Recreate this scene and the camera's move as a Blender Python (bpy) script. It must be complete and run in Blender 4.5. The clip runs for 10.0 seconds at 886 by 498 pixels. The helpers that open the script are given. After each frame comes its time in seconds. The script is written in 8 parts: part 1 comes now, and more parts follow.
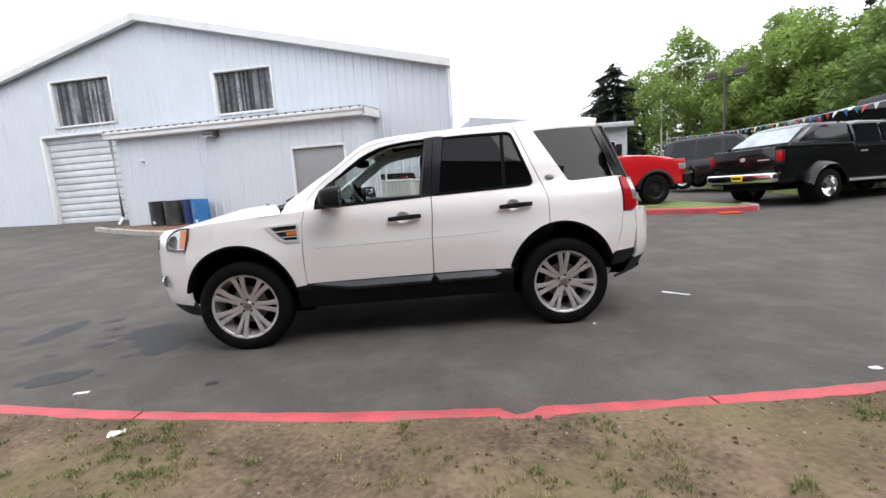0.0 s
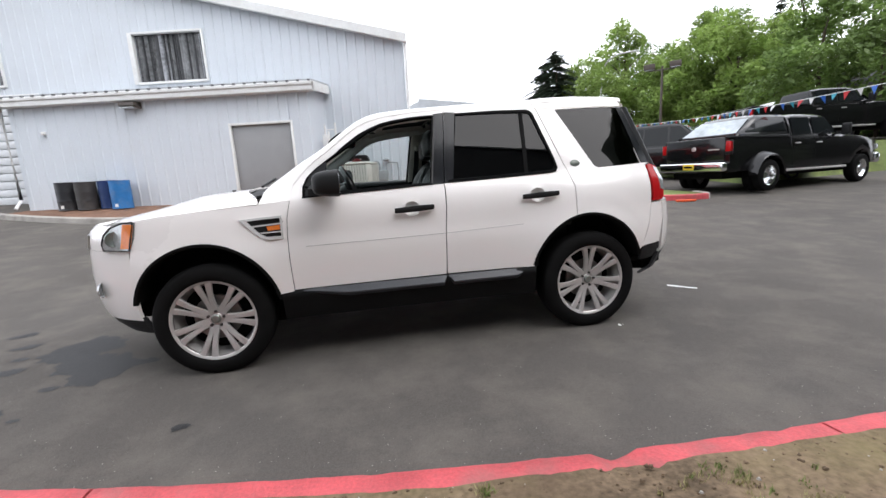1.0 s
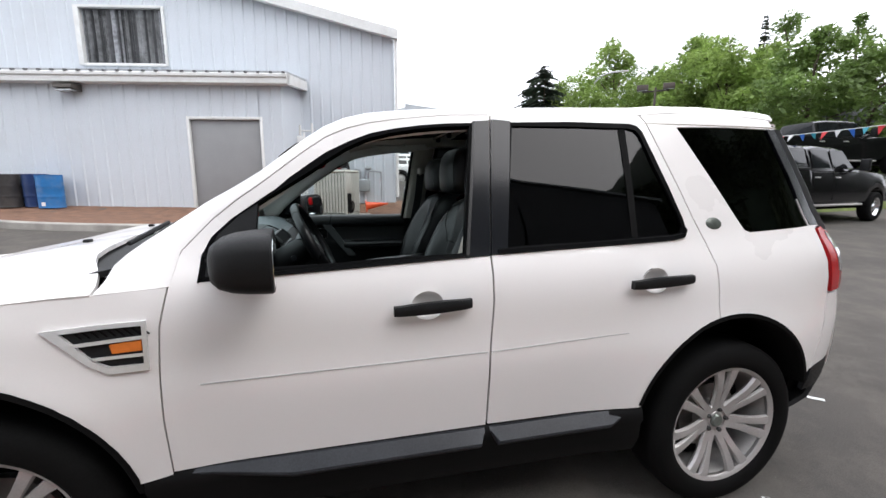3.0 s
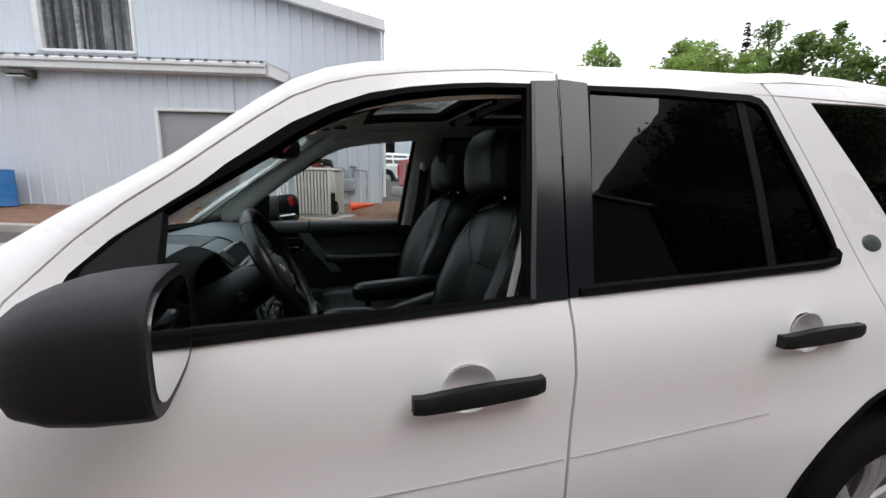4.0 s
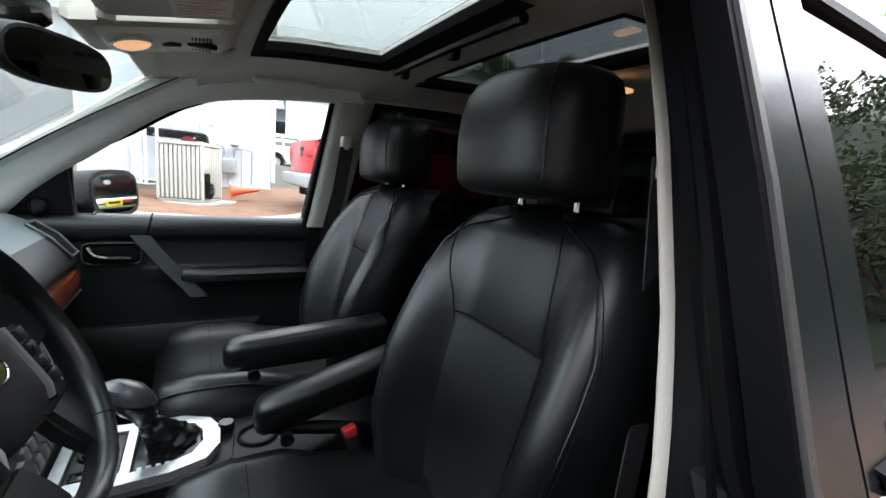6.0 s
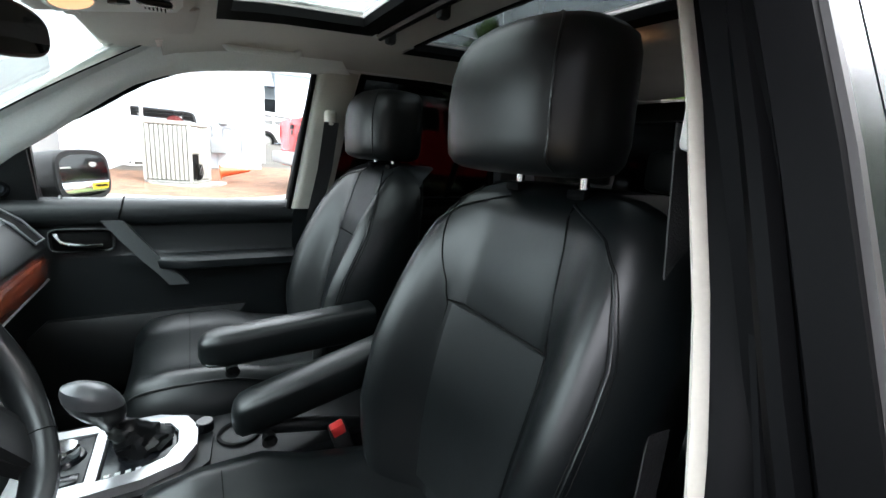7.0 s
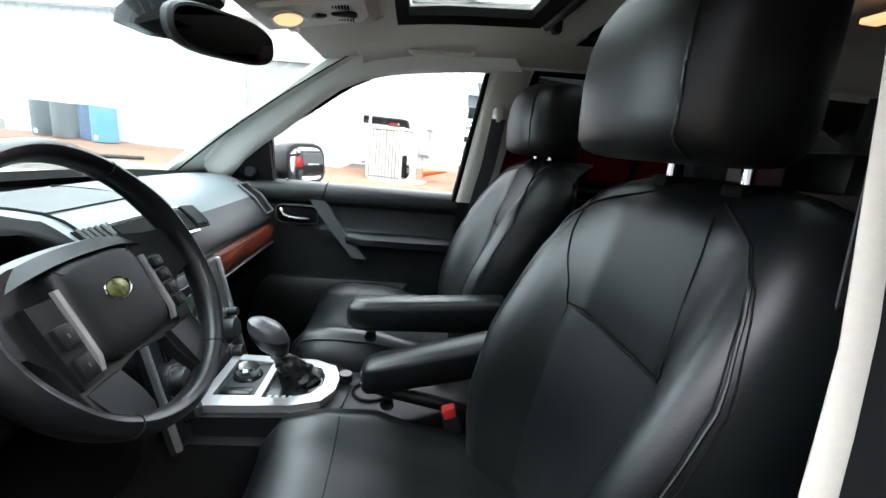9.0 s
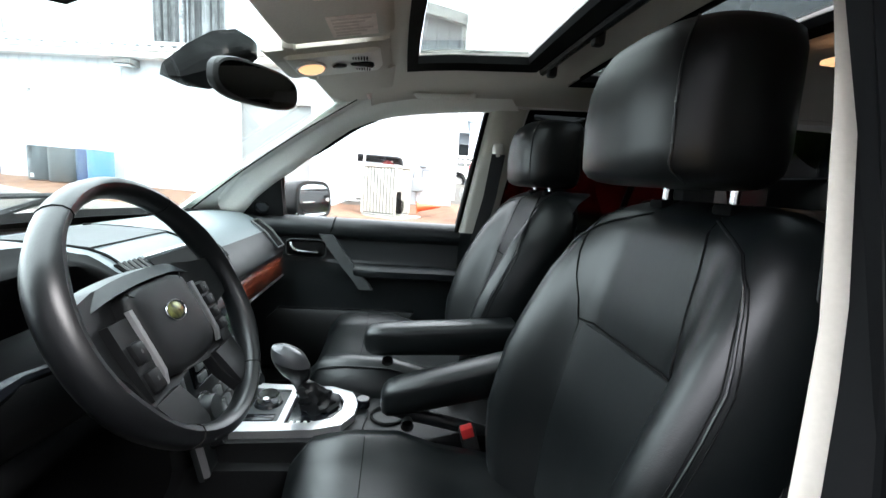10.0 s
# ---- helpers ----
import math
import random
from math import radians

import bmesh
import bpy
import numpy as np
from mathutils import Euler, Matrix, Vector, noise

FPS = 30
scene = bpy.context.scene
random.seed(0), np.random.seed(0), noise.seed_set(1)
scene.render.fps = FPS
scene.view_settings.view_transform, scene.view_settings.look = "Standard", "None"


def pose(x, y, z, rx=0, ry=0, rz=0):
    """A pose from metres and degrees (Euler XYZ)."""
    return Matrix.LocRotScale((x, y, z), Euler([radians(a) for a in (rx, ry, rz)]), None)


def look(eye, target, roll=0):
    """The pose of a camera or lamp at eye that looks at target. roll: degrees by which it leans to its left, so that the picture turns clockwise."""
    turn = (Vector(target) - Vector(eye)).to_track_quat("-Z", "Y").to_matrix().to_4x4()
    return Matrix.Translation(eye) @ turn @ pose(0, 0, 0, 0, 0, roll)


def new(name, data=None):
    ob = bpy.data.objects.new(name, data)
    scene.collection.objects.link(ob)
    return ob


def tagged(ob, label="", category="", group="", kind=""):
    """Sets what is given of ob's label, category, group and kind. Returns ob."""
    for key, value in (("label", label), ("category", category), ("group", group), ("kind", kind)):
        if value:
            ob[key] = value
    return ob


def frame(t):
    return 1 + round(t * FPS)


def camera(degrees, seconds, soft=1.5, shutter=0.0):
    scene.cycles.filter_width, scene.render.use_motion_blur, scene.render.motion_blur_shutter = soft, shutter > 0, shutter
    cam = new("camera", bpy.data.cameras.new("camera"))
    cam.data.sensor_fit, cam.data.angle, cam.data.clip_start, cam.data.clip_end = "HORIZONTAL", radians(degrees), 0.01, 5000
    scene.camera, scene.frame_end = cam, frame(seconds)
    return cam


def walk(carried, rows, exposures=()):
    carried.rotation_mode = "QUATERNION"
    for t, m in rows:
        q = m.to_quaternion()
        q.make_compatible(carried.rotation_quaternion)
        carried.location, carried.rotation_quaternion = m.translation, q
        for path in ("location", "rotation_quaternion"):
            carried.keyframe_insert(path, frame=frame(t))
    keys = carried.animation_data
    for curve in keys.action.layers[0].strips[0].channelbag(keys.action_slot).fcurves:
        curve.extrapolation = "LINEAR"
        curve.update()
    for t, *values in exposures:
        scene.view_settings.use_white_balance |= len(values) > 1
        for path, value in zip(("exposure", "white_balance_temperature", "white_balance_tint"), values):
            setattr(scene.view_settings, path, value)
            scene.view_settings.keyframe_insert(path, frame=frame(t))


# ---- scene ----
cam = camera(93.1, 10.0)
PATH = [
    (0, (1.532, -4.291, 1.18), (1.611, -2.31, 0.913), -4.0),
    (0.5, (1.204, -4.077, 1.197), (1.562, -2.136, 0.872), -2.9),
    (1, (1.048, -3.719, 1.229), (1.397, -1.783, 0.871), -3.2),
    (1.5, (1.007, -3.307, 1.286), (1.435, -1.38, 0.963), -2.9),
    (2, (1.015, -2.9, 1.343), (1.459, -1.008, 0.869), -1.9),
    (2.5, (1.108, -2.558, 1.411), (1.522, -0.639, 1.032), -0.6),
    (3, (1.09, -2.239, 1.423), (1.55, -0.321, 1.096), 0.1),
    (3.2, (1.079, -2.117, 1.441), (1.57, -0.209, 1.098), -0.5),
    (4.3, (1.105, -1.443, 1.396), (1.705, 0.443, 1.106), 2.6),
    (4.5, (1.099, -1.34, 1.405), (1.848, 0.497, 1.146), 1.7),
    (5, (1.113, -1.139, 1.415), (1.935, 0.659, 1.11), 2.3),
    (5.5, (1.153, -0.994, 1.403), (2.005, 0.797, 1.148), 4.2),
    (6, (1.156, -0.921, 1.381), (2.154, 0.779, 1.048), 4.8),
    (6.2, (1.157, -0.903, 1.375), (2.195, 0.763, 0.99), 4.0),
    (7.3, (1.228, -0.85, 1.377), (2.196, 0.841, 0.924), 3.8),
    (7.5, (1.244, -0.849, 1.367), (2.111, 0.894, 0.908), 4.9),
    (8, (1.283, -0.848, 1.358), (1.849, 1.01, 0.88), 5.8),
    (8.5, (1.305, -0.855, 1.355), (1.625, 1.059, 0.873), 5.3),
    (9, (1.309, -0.877, 1.354), (1.513, 1.055, 0.881), 5.4),
    (9.5, (1.286, -0.909, 1.353), (1.472, 1.047, 0.98), 5.0),
    (10, (1.259, -0.935, 1.344), (1.485, 1.028, 1.034), 4.1),
]
EXPOSURES = [(t, e, 6380, 13) for t, e in ((0.0, 0.80), (3.0, 0.80), (4.3, 0.45), (5.0, 0.52), (5.5, 1.45), (6.0, 2.35), (6.2, 2.5), (7.3, 3.15), (8.0, 3.2), (10.0, 3.1))]
walk(cam, [(t, look(eye, target, roll)) for t, eye, target, roll in PATH],
     exposures=EXPOSURES)

# ---- world, sun ----
world = bpy.data.worlds.new("overcast")
scene.world = world
world.use_nodes = True
wn, wl = world.node_tree.nodes, world.node_tree.links
sky = wn.new("ShaderNodeTexSky")
sky.sky_type, sky.sun_disc = "NISHITA", False
sky.sun_elevation, sky.sun_rotation = radians(49), radians(133)
sky.air_density, sky.dust_density, sky.ozone_density = 1.0, 2.0, 1.0
hsv = wn.new("ShaderNodeHueSaturation")
hsv.inputs["Saturation"].default_value = 0.22
wl.new(sky.outputs[0], hsv.inputs["Color"])
cloud = wn.new("ShaderNodeMix")                  # an even layer of cloud over the clear sky
cloud.data_type = "RGBA"
cloud.inputs[0].default_value, cloud.inputs[7].default_value = 0.8, (9.0, 9.3, 9.7, 1)
wl.new(hsv.outputs[0], cloud.inputs[6])
wl.new(cloud.outputs[2], wn["Background"].inputs["Color"])
wn["Background"].inputs["Strength"].default_value = 0.15
sun = new("sun", bpy.data.lights.new("sun", "SUN"))
sun.data.energy, sun.data.angle, sun.data.color = 0.9, radians(40), (1.0, 0.97, 0.93)
sun.matrix_world = look((16, -15, 25), (0, 0, 0))


# ---- materials ----
def material(name, color, rough=0.6, metal=0.0, var=0.15, scale=3.0, fine=60.0, bump=0.0, bump_scale=80.0,
             stain=None, stain_amount=0.0, stain_scale=0.7, coat=0.0, spec=0.5, per_object=0.0, dust=None, creases=0.0):
    """A two-scale procedural surface: large mottling, fine grain, optional stains and relief."""
    m = bpy.data.materials.new(name)
    m.use_nodes = True
    n, l = m.node_tree.nodes, m.node_tree.links
    b = n["Principled BSDF"]
    b.inputs["Metallic"].default_value = metal
    b.inputs["Coat Weight"].default_value = coat
    b.inputs["Coat Roughness"].default_value = 0.04
    b.inputs["Specular IOR Level"].default_value = spec
    co = n.new("ShaderNodeTexCoord")
    big, small = n.new("ShaderNodeTexNoise"), n.new("ShaderNodeTexNoise")
    big.inputs["Scale"].default_value, small.inputs["Scale"].default_value = scale, fine
    big.inputs["Detail"].default_value, small.inputs["Detail"].default_value = 6, 3
    for t in (big, small):
        l.new(co.outputs["Object"], t.inputs["Vector"])
    mixer = n.new("ShaderNodeMix")
    mixer.data_type = "RGBA"
    dark = [c * (1 - var) for c in color]
    light = [min(1, c * (1 + var)) for c in color]
    mixer.inputs[6].default_value, mixer.inputs[7].default_value = (*dark, 1), (*light, 1)
    add = n.new("ShaderNodeMath")
    add.operation = "MULTIPLY_ADD"
    add.inputs[1].default_value = 0.45
    l.new(small.outputs[0], add.inputs[0])
    half = n.new("ShaderNodeMath")
    half.operation = "MULTIPLY"
    half.inputs[1].default_value = 0.55
    l.new(big.outputs[0], half.inputs[0])
    l.new(half.outputs[0], add.inputs[2])
    ramp = n.new("ShaderNodeMapRange")
    ramp.inputs[1].default_value, ramp.inputs[2].default_value = 0.36, 0.64
    l.new(add.outputs[0], ramp.inputs[0])
    l.new(ramp.outputs[0], mixer.inputs[0])
    out = mixer.outputs[2]
    if stain:
        st = n.new("ShaderNodeTexNoise")
        st.inputs["Scale"].default_value, st.inputs["Detail"].default_value = stain_scale, 5
        l.new(co.outputs["Object"], st.inputs["Vector"])
        sr = n.new("ShaderNodeMapRange")
        sr.inputs[1].default_value, sr.inputs[2].default_value, sr.inputs[4].default_value = 0.5, 0.72, stain_amount
        l.new(st.outputs[0], sr.inputs[0])
        sm = n.new("ShaderNodeMix")
        sm.data_type = "RGBA"
        sm.inputs[7].default_value = (*stain, 1)
        l.new(sr.outputs[0], sm.inputs[0])
        l.new(out, sm.inputs[6])
        out = sm.outputs[2]
    if dust:                                      # pale trodden-in dust and speckles of bare stone
        colour, amount, dscale = dust
        d1, d2 = n.new("ShaderNodeTexNoise"), n.new("ShaderNodeTexVoronoi")
        d1.inputs["Scale"].default_value, d1.inputs["Detail"].default_value = dscale, 9
        d1.inputs["Roughness"].default_value = 0.68
        d2.inputs["Scale"].default_value = 85.0
        l.new(co.outputs["Object"], d1.inputs["Vector"])
        l.new(co.outputs["Object"], d2.inputs["Vector"])
        r1, r2, ds = n.new("ShaderNodeMapRange"), n.new("ShaderNodeMapRange"), n.new("ShaderNodeMath")
        r1.inputs[1].default_value, r1.inputs[2].default_value, r1.inputs[4].default_value = 0.46, 0.70, amount
        r2.inputs[1].default_value, r2.inputs[2].default_value, r2.inputs[3].default_value, r2.inputs[4].default_value = 0.05, 0.22, 0.35, 0.0
        ds.operation, ds.use_clamp = "ADD", True
        l.new(d1.outputs[0], r1.inputs[0])
        l.new(d2.outputs["Distance"], r2.inputs[0])
        l.new(r1.outputs[0], ds.inputs[0])
        l.new(r2.outputs[0], ds.inputs[1])
        dm = n.new("ShaderNodeMix")
        dm.data_type = "RGBA"
        dm.inputs[7].default_value = (*colour, 1)
        l.new(ds.outputs[0], dm.inputs[0])
        l.new(out, dm.inputs[6])
        out = dm.outputs[2]
    if per_object:
        info, hv = n.new("ShaderNodeObjectInfo"), n.new("ShaderNodeHueSaturation")
        mr = n.new("ShaderNodeMapRange")
        mr.inputs[3].default_value, mr.inputs[4].default_value = 1 - per_object, 1 + per_object
        l.new(info.outputs["Random"], mr.inputs[0])
        l.new(mr.outputs[0], hv.inputs["Value"])
        l.new(out, hv.inputs["Color"])
        out = hv.outputs[0]
    l.new(out, b.inputs["Base Color"])
    rr = n.new("ShaderNodeMapRange")
    rr.inputs[3].default_value, rr.inputs[4].default_value = max(0.02, rough * 0.85), min(1, rough * 1.15)
    l.new(big.outputs[0], rr.inputs[0])
    l.new(rr.outputs[0], b.inputs["Roughness"])
    if bump:
        bt, bn = n.new("ShaderNodeTexNoise"), n.new("ShaderNodeBump")
        bt.inputs["Scale"].default_value, bt.inputs["Detail"].default_value = bump_scale, 4
        l.new(co.outputs["Object"], bt.inputs["Vector"])
        bn.inputs["Strength"].default_value, bn.inputs["Distance"].default_value = bump, 0.01
        l.new(bt.outputs[0], bn.inputs["Height"])
        l.new(bn.outputs[0], b.inputs["Normal"])
        if creases:                               # soft pulls and folds of stretched hide
            wt, wn = n.new("ShaderNodeTexNoise"), n.new("ShaderNodeBump")
            wt.inputs["Scale"].default_value, wt.inputs["Detail"].default_value, wt.inputs["Distortion"].default_value = 13.0, 3, 1.2
            l.new(co.outputs["Object"], wt.inputs["Vector"])
            wn.inputs["Strength"].default_value, wn.inputs["Distance"].default_value = creases, 0.02
            l.new(wt.outputs[0], wn.inputs["Height"])
            l.new(wn.outputs[0], bn.inputs["Normal"])
    return m


def glass(name, tint, gloss=0.0):
    """A thin pane: tinted see-through, with gloss by Fresnel."""
    m = bpy.data.materials.new(name)
    m.use_nodes = True
    n, l = m.node_tree.nodes, m.node_tree.links
    n.remove(n["Principled BSDF"])
    tr, gl, mx = n.new("ShaderNodeBsdfTransparent"), n.new("ShaderNodeBsdfGlossy"), n.new("ShaderNodeMixShader")
    lw, pw, ad = n.new("ShaderNodeLayerWeight"), n.new("ShaderNodeMath"), n.new("ShaderNodeMath")
    lw.inputs["Blend"].default_value = 0.5
    pw.operation, pw.inputs[1].default_value = "POWER", 4.0
    ad.operation, ad.use_clamp = "MULTIPLY_ADD", True
    ad.inputs[1].default_value, ad.inputs[2].default_value = 0.9 - gloss, 0.04 + gloss
    tr.inputs["Color"].default_value = (*tint, 1)
    gl.inputs["Roughness"].default_value = 0.01
    l.new(lw.outputs["Facing"], pw.inputs[0])
    l.new(pw.outputs[0], ad.inputs[0])
    l.new(ad.outputs[0], mx.inputs[0])
    l.new(tr.outputs[0], mx.inputs[1])
    l.new(gl.outputs[0], mx.inputs[2])
    l.new(mx.outputs[0], n["Material Output"].inputs["Surface"])
    return m


def glow(name, color, strength):
    m = bpy.data.materials.new(name)
    m.use_nodes = True
    b = m.node_tree.nodes["Principled BSDF"]
    b.inputs["Base Color"].default_value = (*color, 1)
    b.inputs["Emission Color"].default_value = (*color, 1)
    b.inputs["Emission Strength"].default_value = strength
    return m


ASPHALT = material("asphalt", (0.086, 0.078, 0.070), 0.85, spec=0.25, var=0.28, scale=0.5, fine=140, bump=0.45, bump_scale=160, stain=(0.066, 0.064, 0.062), stain_amount=0.4, stain_scale=0.45, dust=((0.185, 0.165, 0.14), 0.42, 1.9))
STAIN = material("oil_stain", (0.027, 0.027, 0.028), 0.6, spec=0.3, var=0.3, scale=4, fine=140, bump=0.3, bump_scale=160)
DIRT = material("dirt", (0.150, 0.108, 0.070), 0.95, spec=0.2, var=0.5, scale=3.5, fine=38, bump=1.0, bump_scale=34, stain=(0.07, 0.048, 0.03), stain_amount=0.8, stain_scale=1.6, dust=((0.175, 0.15, 0.07), 0.65, 1.3))
CLOD = material("soil_clods", (0.13, 0.092, 0.06), 0.95, spec=0.2, var=0.5, scale=8, fine=60)
MULCH = material("mulch", (0.17, 0.09, 0.055), 0.95, var=0.45, scale=5, fine=60, bump=1.0, bump_scale=60)
CONCRETE = material("concrete", (0.36, 0.34, 0.31), 0.85, var=0.2, scale=3, fine=90, bump=0.3, stain=(0.17, 0.16, 0.14), stain_amount=0.6, stain_scale=2)
RED_KERB = material("red_kerb_paint", (0.50, 0.075, 0.085), 0.6, var=0.22, scale=6, fine=70, bump=0.35, bump_scale=90, stain=(0.24, 0.12, 0.11), stain_amount=0.6, stain_scale=5)
GRASS = material("grass", (0.14, 0.18, 0.045), 0.7, var=0.4, scale=2, fine=20)
DRY_GRASS = material("dry_grass", (0.29, 0.26, 0.12), 0.8, var=0.4, scale=2, fine=20)
SIDING = material("painted_siding", (0.60, 0.645, 0.69), 0.55, var=0.05, scale=0.5, fine=30, bump=0.05, stain=(0.49, 0.51, 0.53), stain_amount=0.5, stain_scale=0.5)
TRIM_WHITE = material("white_trim", (0.74, 0.75, 0.74), 0.5, var=0.08, scale=2, fine=40, stain=(0.45, 0.43, 0.4), stain_amount=0.4, stain_scale=2)
ROOF_METAL = material("metal_roofing", (0.45, 0.47, 0.49), 0.45, metal=0.3, var=0.1)
DOOR_GREY = material("grey_door_paint", (0.27, 0.275, 0.28), 0.5, var=0.08, scale=1.5, fine=60)
SHUTTER = material("shutter_paint", (0.62, 0.64, 0.66), 0.5, var=0.1, stain=(0.4, 0.4, 0.4), stain_amount=0.4)
WIN_DIRTY = material("dirty_window_sheeting", (0.13, 0.135, 0.14), 0.35, var=0.6, scale=1.4, fine=9, stain=(0.35, 0.36, 0.37), stain_amount=0.7, stain_scale=1.3)
# dark and pale sheeting tones paint the shaded and lit folds
WIN_SHADE = material("shaded_window_sheeting", (0.04, 0.042, 0.046), 0.4, var=0.5, scale=1.4, fine=9)
RIB_DARK = material("dark_roof_rib", (0.13, 0.135, 0.14), 0.5, metal=0.2, var=0.2)
WIN_LIT = material("lit_window_sheeting", (0.27, 0.28, 0.30), 0.4, var=0.5, scale=2, fine=12)
BRIGHT_SILVER = material("bright_silver_plastic", (0.78, 0.78, 0.77), 0.2, metal=0.35, var=0.05)
BADGE_DARK = material("dark_badge_enamel", (0.10, 0.115, 0.10), 0.3, metal=0.3, var=0.3, scale=60, fine=200)
WHITE_PAINT = material("white_car_paint", (0.85, 0.825, 0.805), 0.28, var=0.015, scale=1, fine=300, coat=0.6)
BLACK_PLASTIC = material("black_plastic", (0.011, 0.0115, 0.012), 0.5, spec=0.22, var=0.2, scale=6, fine=200, bump=0.15, bump_scale=400)
GLOSS_BLACK = material("gloss_black", (0.006, 0.007, 0.009), 0.2, spec=0.32, var=0.1)
RUBBER = material("rubber", (0.007, 0.007, 0.007), 0.75, spec=0.08, var=0.25, scale=8, fine=150)
ALLOY = material("alloy", (0.54, 0.525, 0.51), 0.35, metal=0.45, var=0.08, scale=5, fine=120, stain=(0.35, 0.33, 0.31), stain_amount=0.3, stain_scale=6)
CHROME = material("chrome", (0.75, 0.76, 0.77), 0.1, metal=1.0, var=0.04)
SILVER = material("silver_plastic", (0.50, 0.51, 0.52), 0.3, metal=0.75, var=0.05, fine=200)
DARK_UNDER = material("underbody", (0.006, 0.006, 0.006), 0.9, spec=0.1, var=0.3)
RED_LENS = material("red_lens", (0.40, 0.008, 0.010), 0.2, spec=0.3, var=0.1)
AMBER_LENS = material("amber_lens", (0.75, 0.2, 0.03), 0.15, var=0.1, coat=0.5)
CLEAR_LENS = material("clear_lens", (0.45, 0.47, 0.48), 0.08, metal=0.5, var=0.3, scale=20, fine=60, coat=0.6)
BLACK_PAINT = material("black_car_paint", (0.006, 0.0062, 0.0066), 0.14, spec=0.35, var=0.1, coat=0.25)
RED_PAINT = material("red_car_paint", (0.52, 0.010, 0.014), 0.25, var=0.06, coat=0.25)
CLEAR_GLASS = glass("clear_glass", (0.93, 0.96, 0.95))
SCREEN_GLASS = glass("screen_glass", (0.93, 1.0, 0.985))
TINT_GLASS = glass("privacy_glass", (0.05, 0.054, 0.054), -0.018)
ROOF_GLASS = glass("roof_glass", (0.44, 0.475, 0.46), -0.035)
# rear pane, its tint darkened to keep light out of the rear cabin
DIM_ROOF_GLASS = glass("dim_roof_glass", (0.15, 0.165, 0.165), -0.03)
HATCH_GLASS = glass("dark_hatch_glass", (0.03, 0.032, 0.032))
# car glass with the bright sky's reflection put into its base colour
SKY_GLASS = material("painted_sky_glass", (0.34, 0.38, 0.40), 0.06, metal=0.6, spec=0.6, var=0.25, scale=2.5, fine=9)
CAR_GLASS_DARK = material("dark_car_glass", (0.010, 0.012, 0.013), 0.04, spec=0.3, var=0.05)
BARK = material("bark", (0.10, 0.075, 0.055), 0.9, var=0.35, bump=0.6, bump_scale=30)


def leafy(name, color, through_light):
    """Leaves that let some light through."""
    m = material(name, color, 0.55, var=0.45, scale=0.45, fine=7)
    n, l = m.node_tree.nodes, m.node_tree.links
    b = n["Principled BSDF"]
    tr, mx = n.new("ShaderNodeBsdfTranslucent"), n.new("ShaderNodeMixShader")
    mx.inputs[0].default_value = through_light
    l.new(b.inputs["Base Color"].links[0].from_socket, tr.inputs["Color"])
    l.new(b.outputs[0], mx.inputs[1])
    l.new(tr.outputs[0], mx.inputs[2])
    l.new(mx.outputs[0], n["Material Output"].inputs["Surface"])
    return m


LEAF_LIGHT = leafy("light_foliage", (0.24, 0.34, 0.085), 0.45)
LEAF_MID = leafy("foliage", (0.14, 0.215, 0.055), 0.4)
LEAF_WOOD = leafy("dark_foliage", (0.060, 0.085, 0.036), 0.2)
LEAF_DARK = material("conifer_foliage", (0.046, 0.070, 0.042), 0.7, var=0.4, scale=0.6, fine=6)
LEATHER = material("black_leather", (0.0024, 0.0034, 0.0038), 0.355, spec=0.44, var=0.2, scale=4, fine=220, bump=0.06, bump_scale=600, creases=0.024)
HEAD_LEATHER = material("firm_black_leather", (0.0024, 0.0029, 0.0032), 0.42, spec=0.42, var=0.15, scale=4, fine=220, bump=0.045, bump_scale=600, creases=0.012)
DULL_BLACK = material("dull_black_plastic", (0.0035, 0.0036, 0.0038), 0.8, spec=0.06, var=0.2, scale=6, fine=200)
PILLAR_BLACK = material("black_pillar_trim", (0.0026, 0.0027, 0.0030), 0.45, spec=0.035, var=0.15, scale=6, fine=200)
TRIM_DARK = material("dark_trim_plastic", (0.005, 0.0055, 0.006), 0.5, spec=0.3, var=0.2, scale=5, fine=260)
RIM_LEATHER = material("worn_rim_leather", (0.0032, 0.0036, 0.0042), 0.33, spec=0.5, var=0.25, scale=9, fine=240, bump=0.04, bump_scale=500)
HUB_BLACK = material("grained_hub_plastic", (0.0055, 0.0062, 0.0068), 0.5, spec=0.32, var=0.2, scale=5, fine=260, bump=0.12, bump_scale=700)
KNOB_METAL = material("dark_knob_metal", (0.075, 0.075, 0.08), 0.3, metal=0.35, var=0.1)
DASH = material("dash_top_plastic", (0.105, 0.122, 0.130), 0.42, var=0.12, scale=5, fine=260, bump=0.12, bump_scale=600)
TRIM_BLACK = material("door_card_plastic", (0.0085, 0.0105, 0.0115), 0.42, spec=0.5, var=0.15, scale=5, fine=260, bump=0.1, bump_scale=700)
TRIM_GREY = material("pad_grey", (0.075, 0.08, 0.082), 0.45, var=0.12, scale=5, fine=200)
HEADLINER = material("headliner_cloth", (0.60, 0.555, 0.50), 0.9, var=0.07, scale=4, fine=300, bump=0.12, bump_scale=500)
# one cream trim in two tones, cabin shade put into the first
CREAM_SHADE = material("shaded_cream_trim", (0.50, 0.48, 0.42), 0.65, var=0.05, scale=4, fine=200)
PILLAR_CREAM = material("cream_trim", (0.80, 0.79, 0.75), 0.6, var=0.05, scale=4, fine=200)
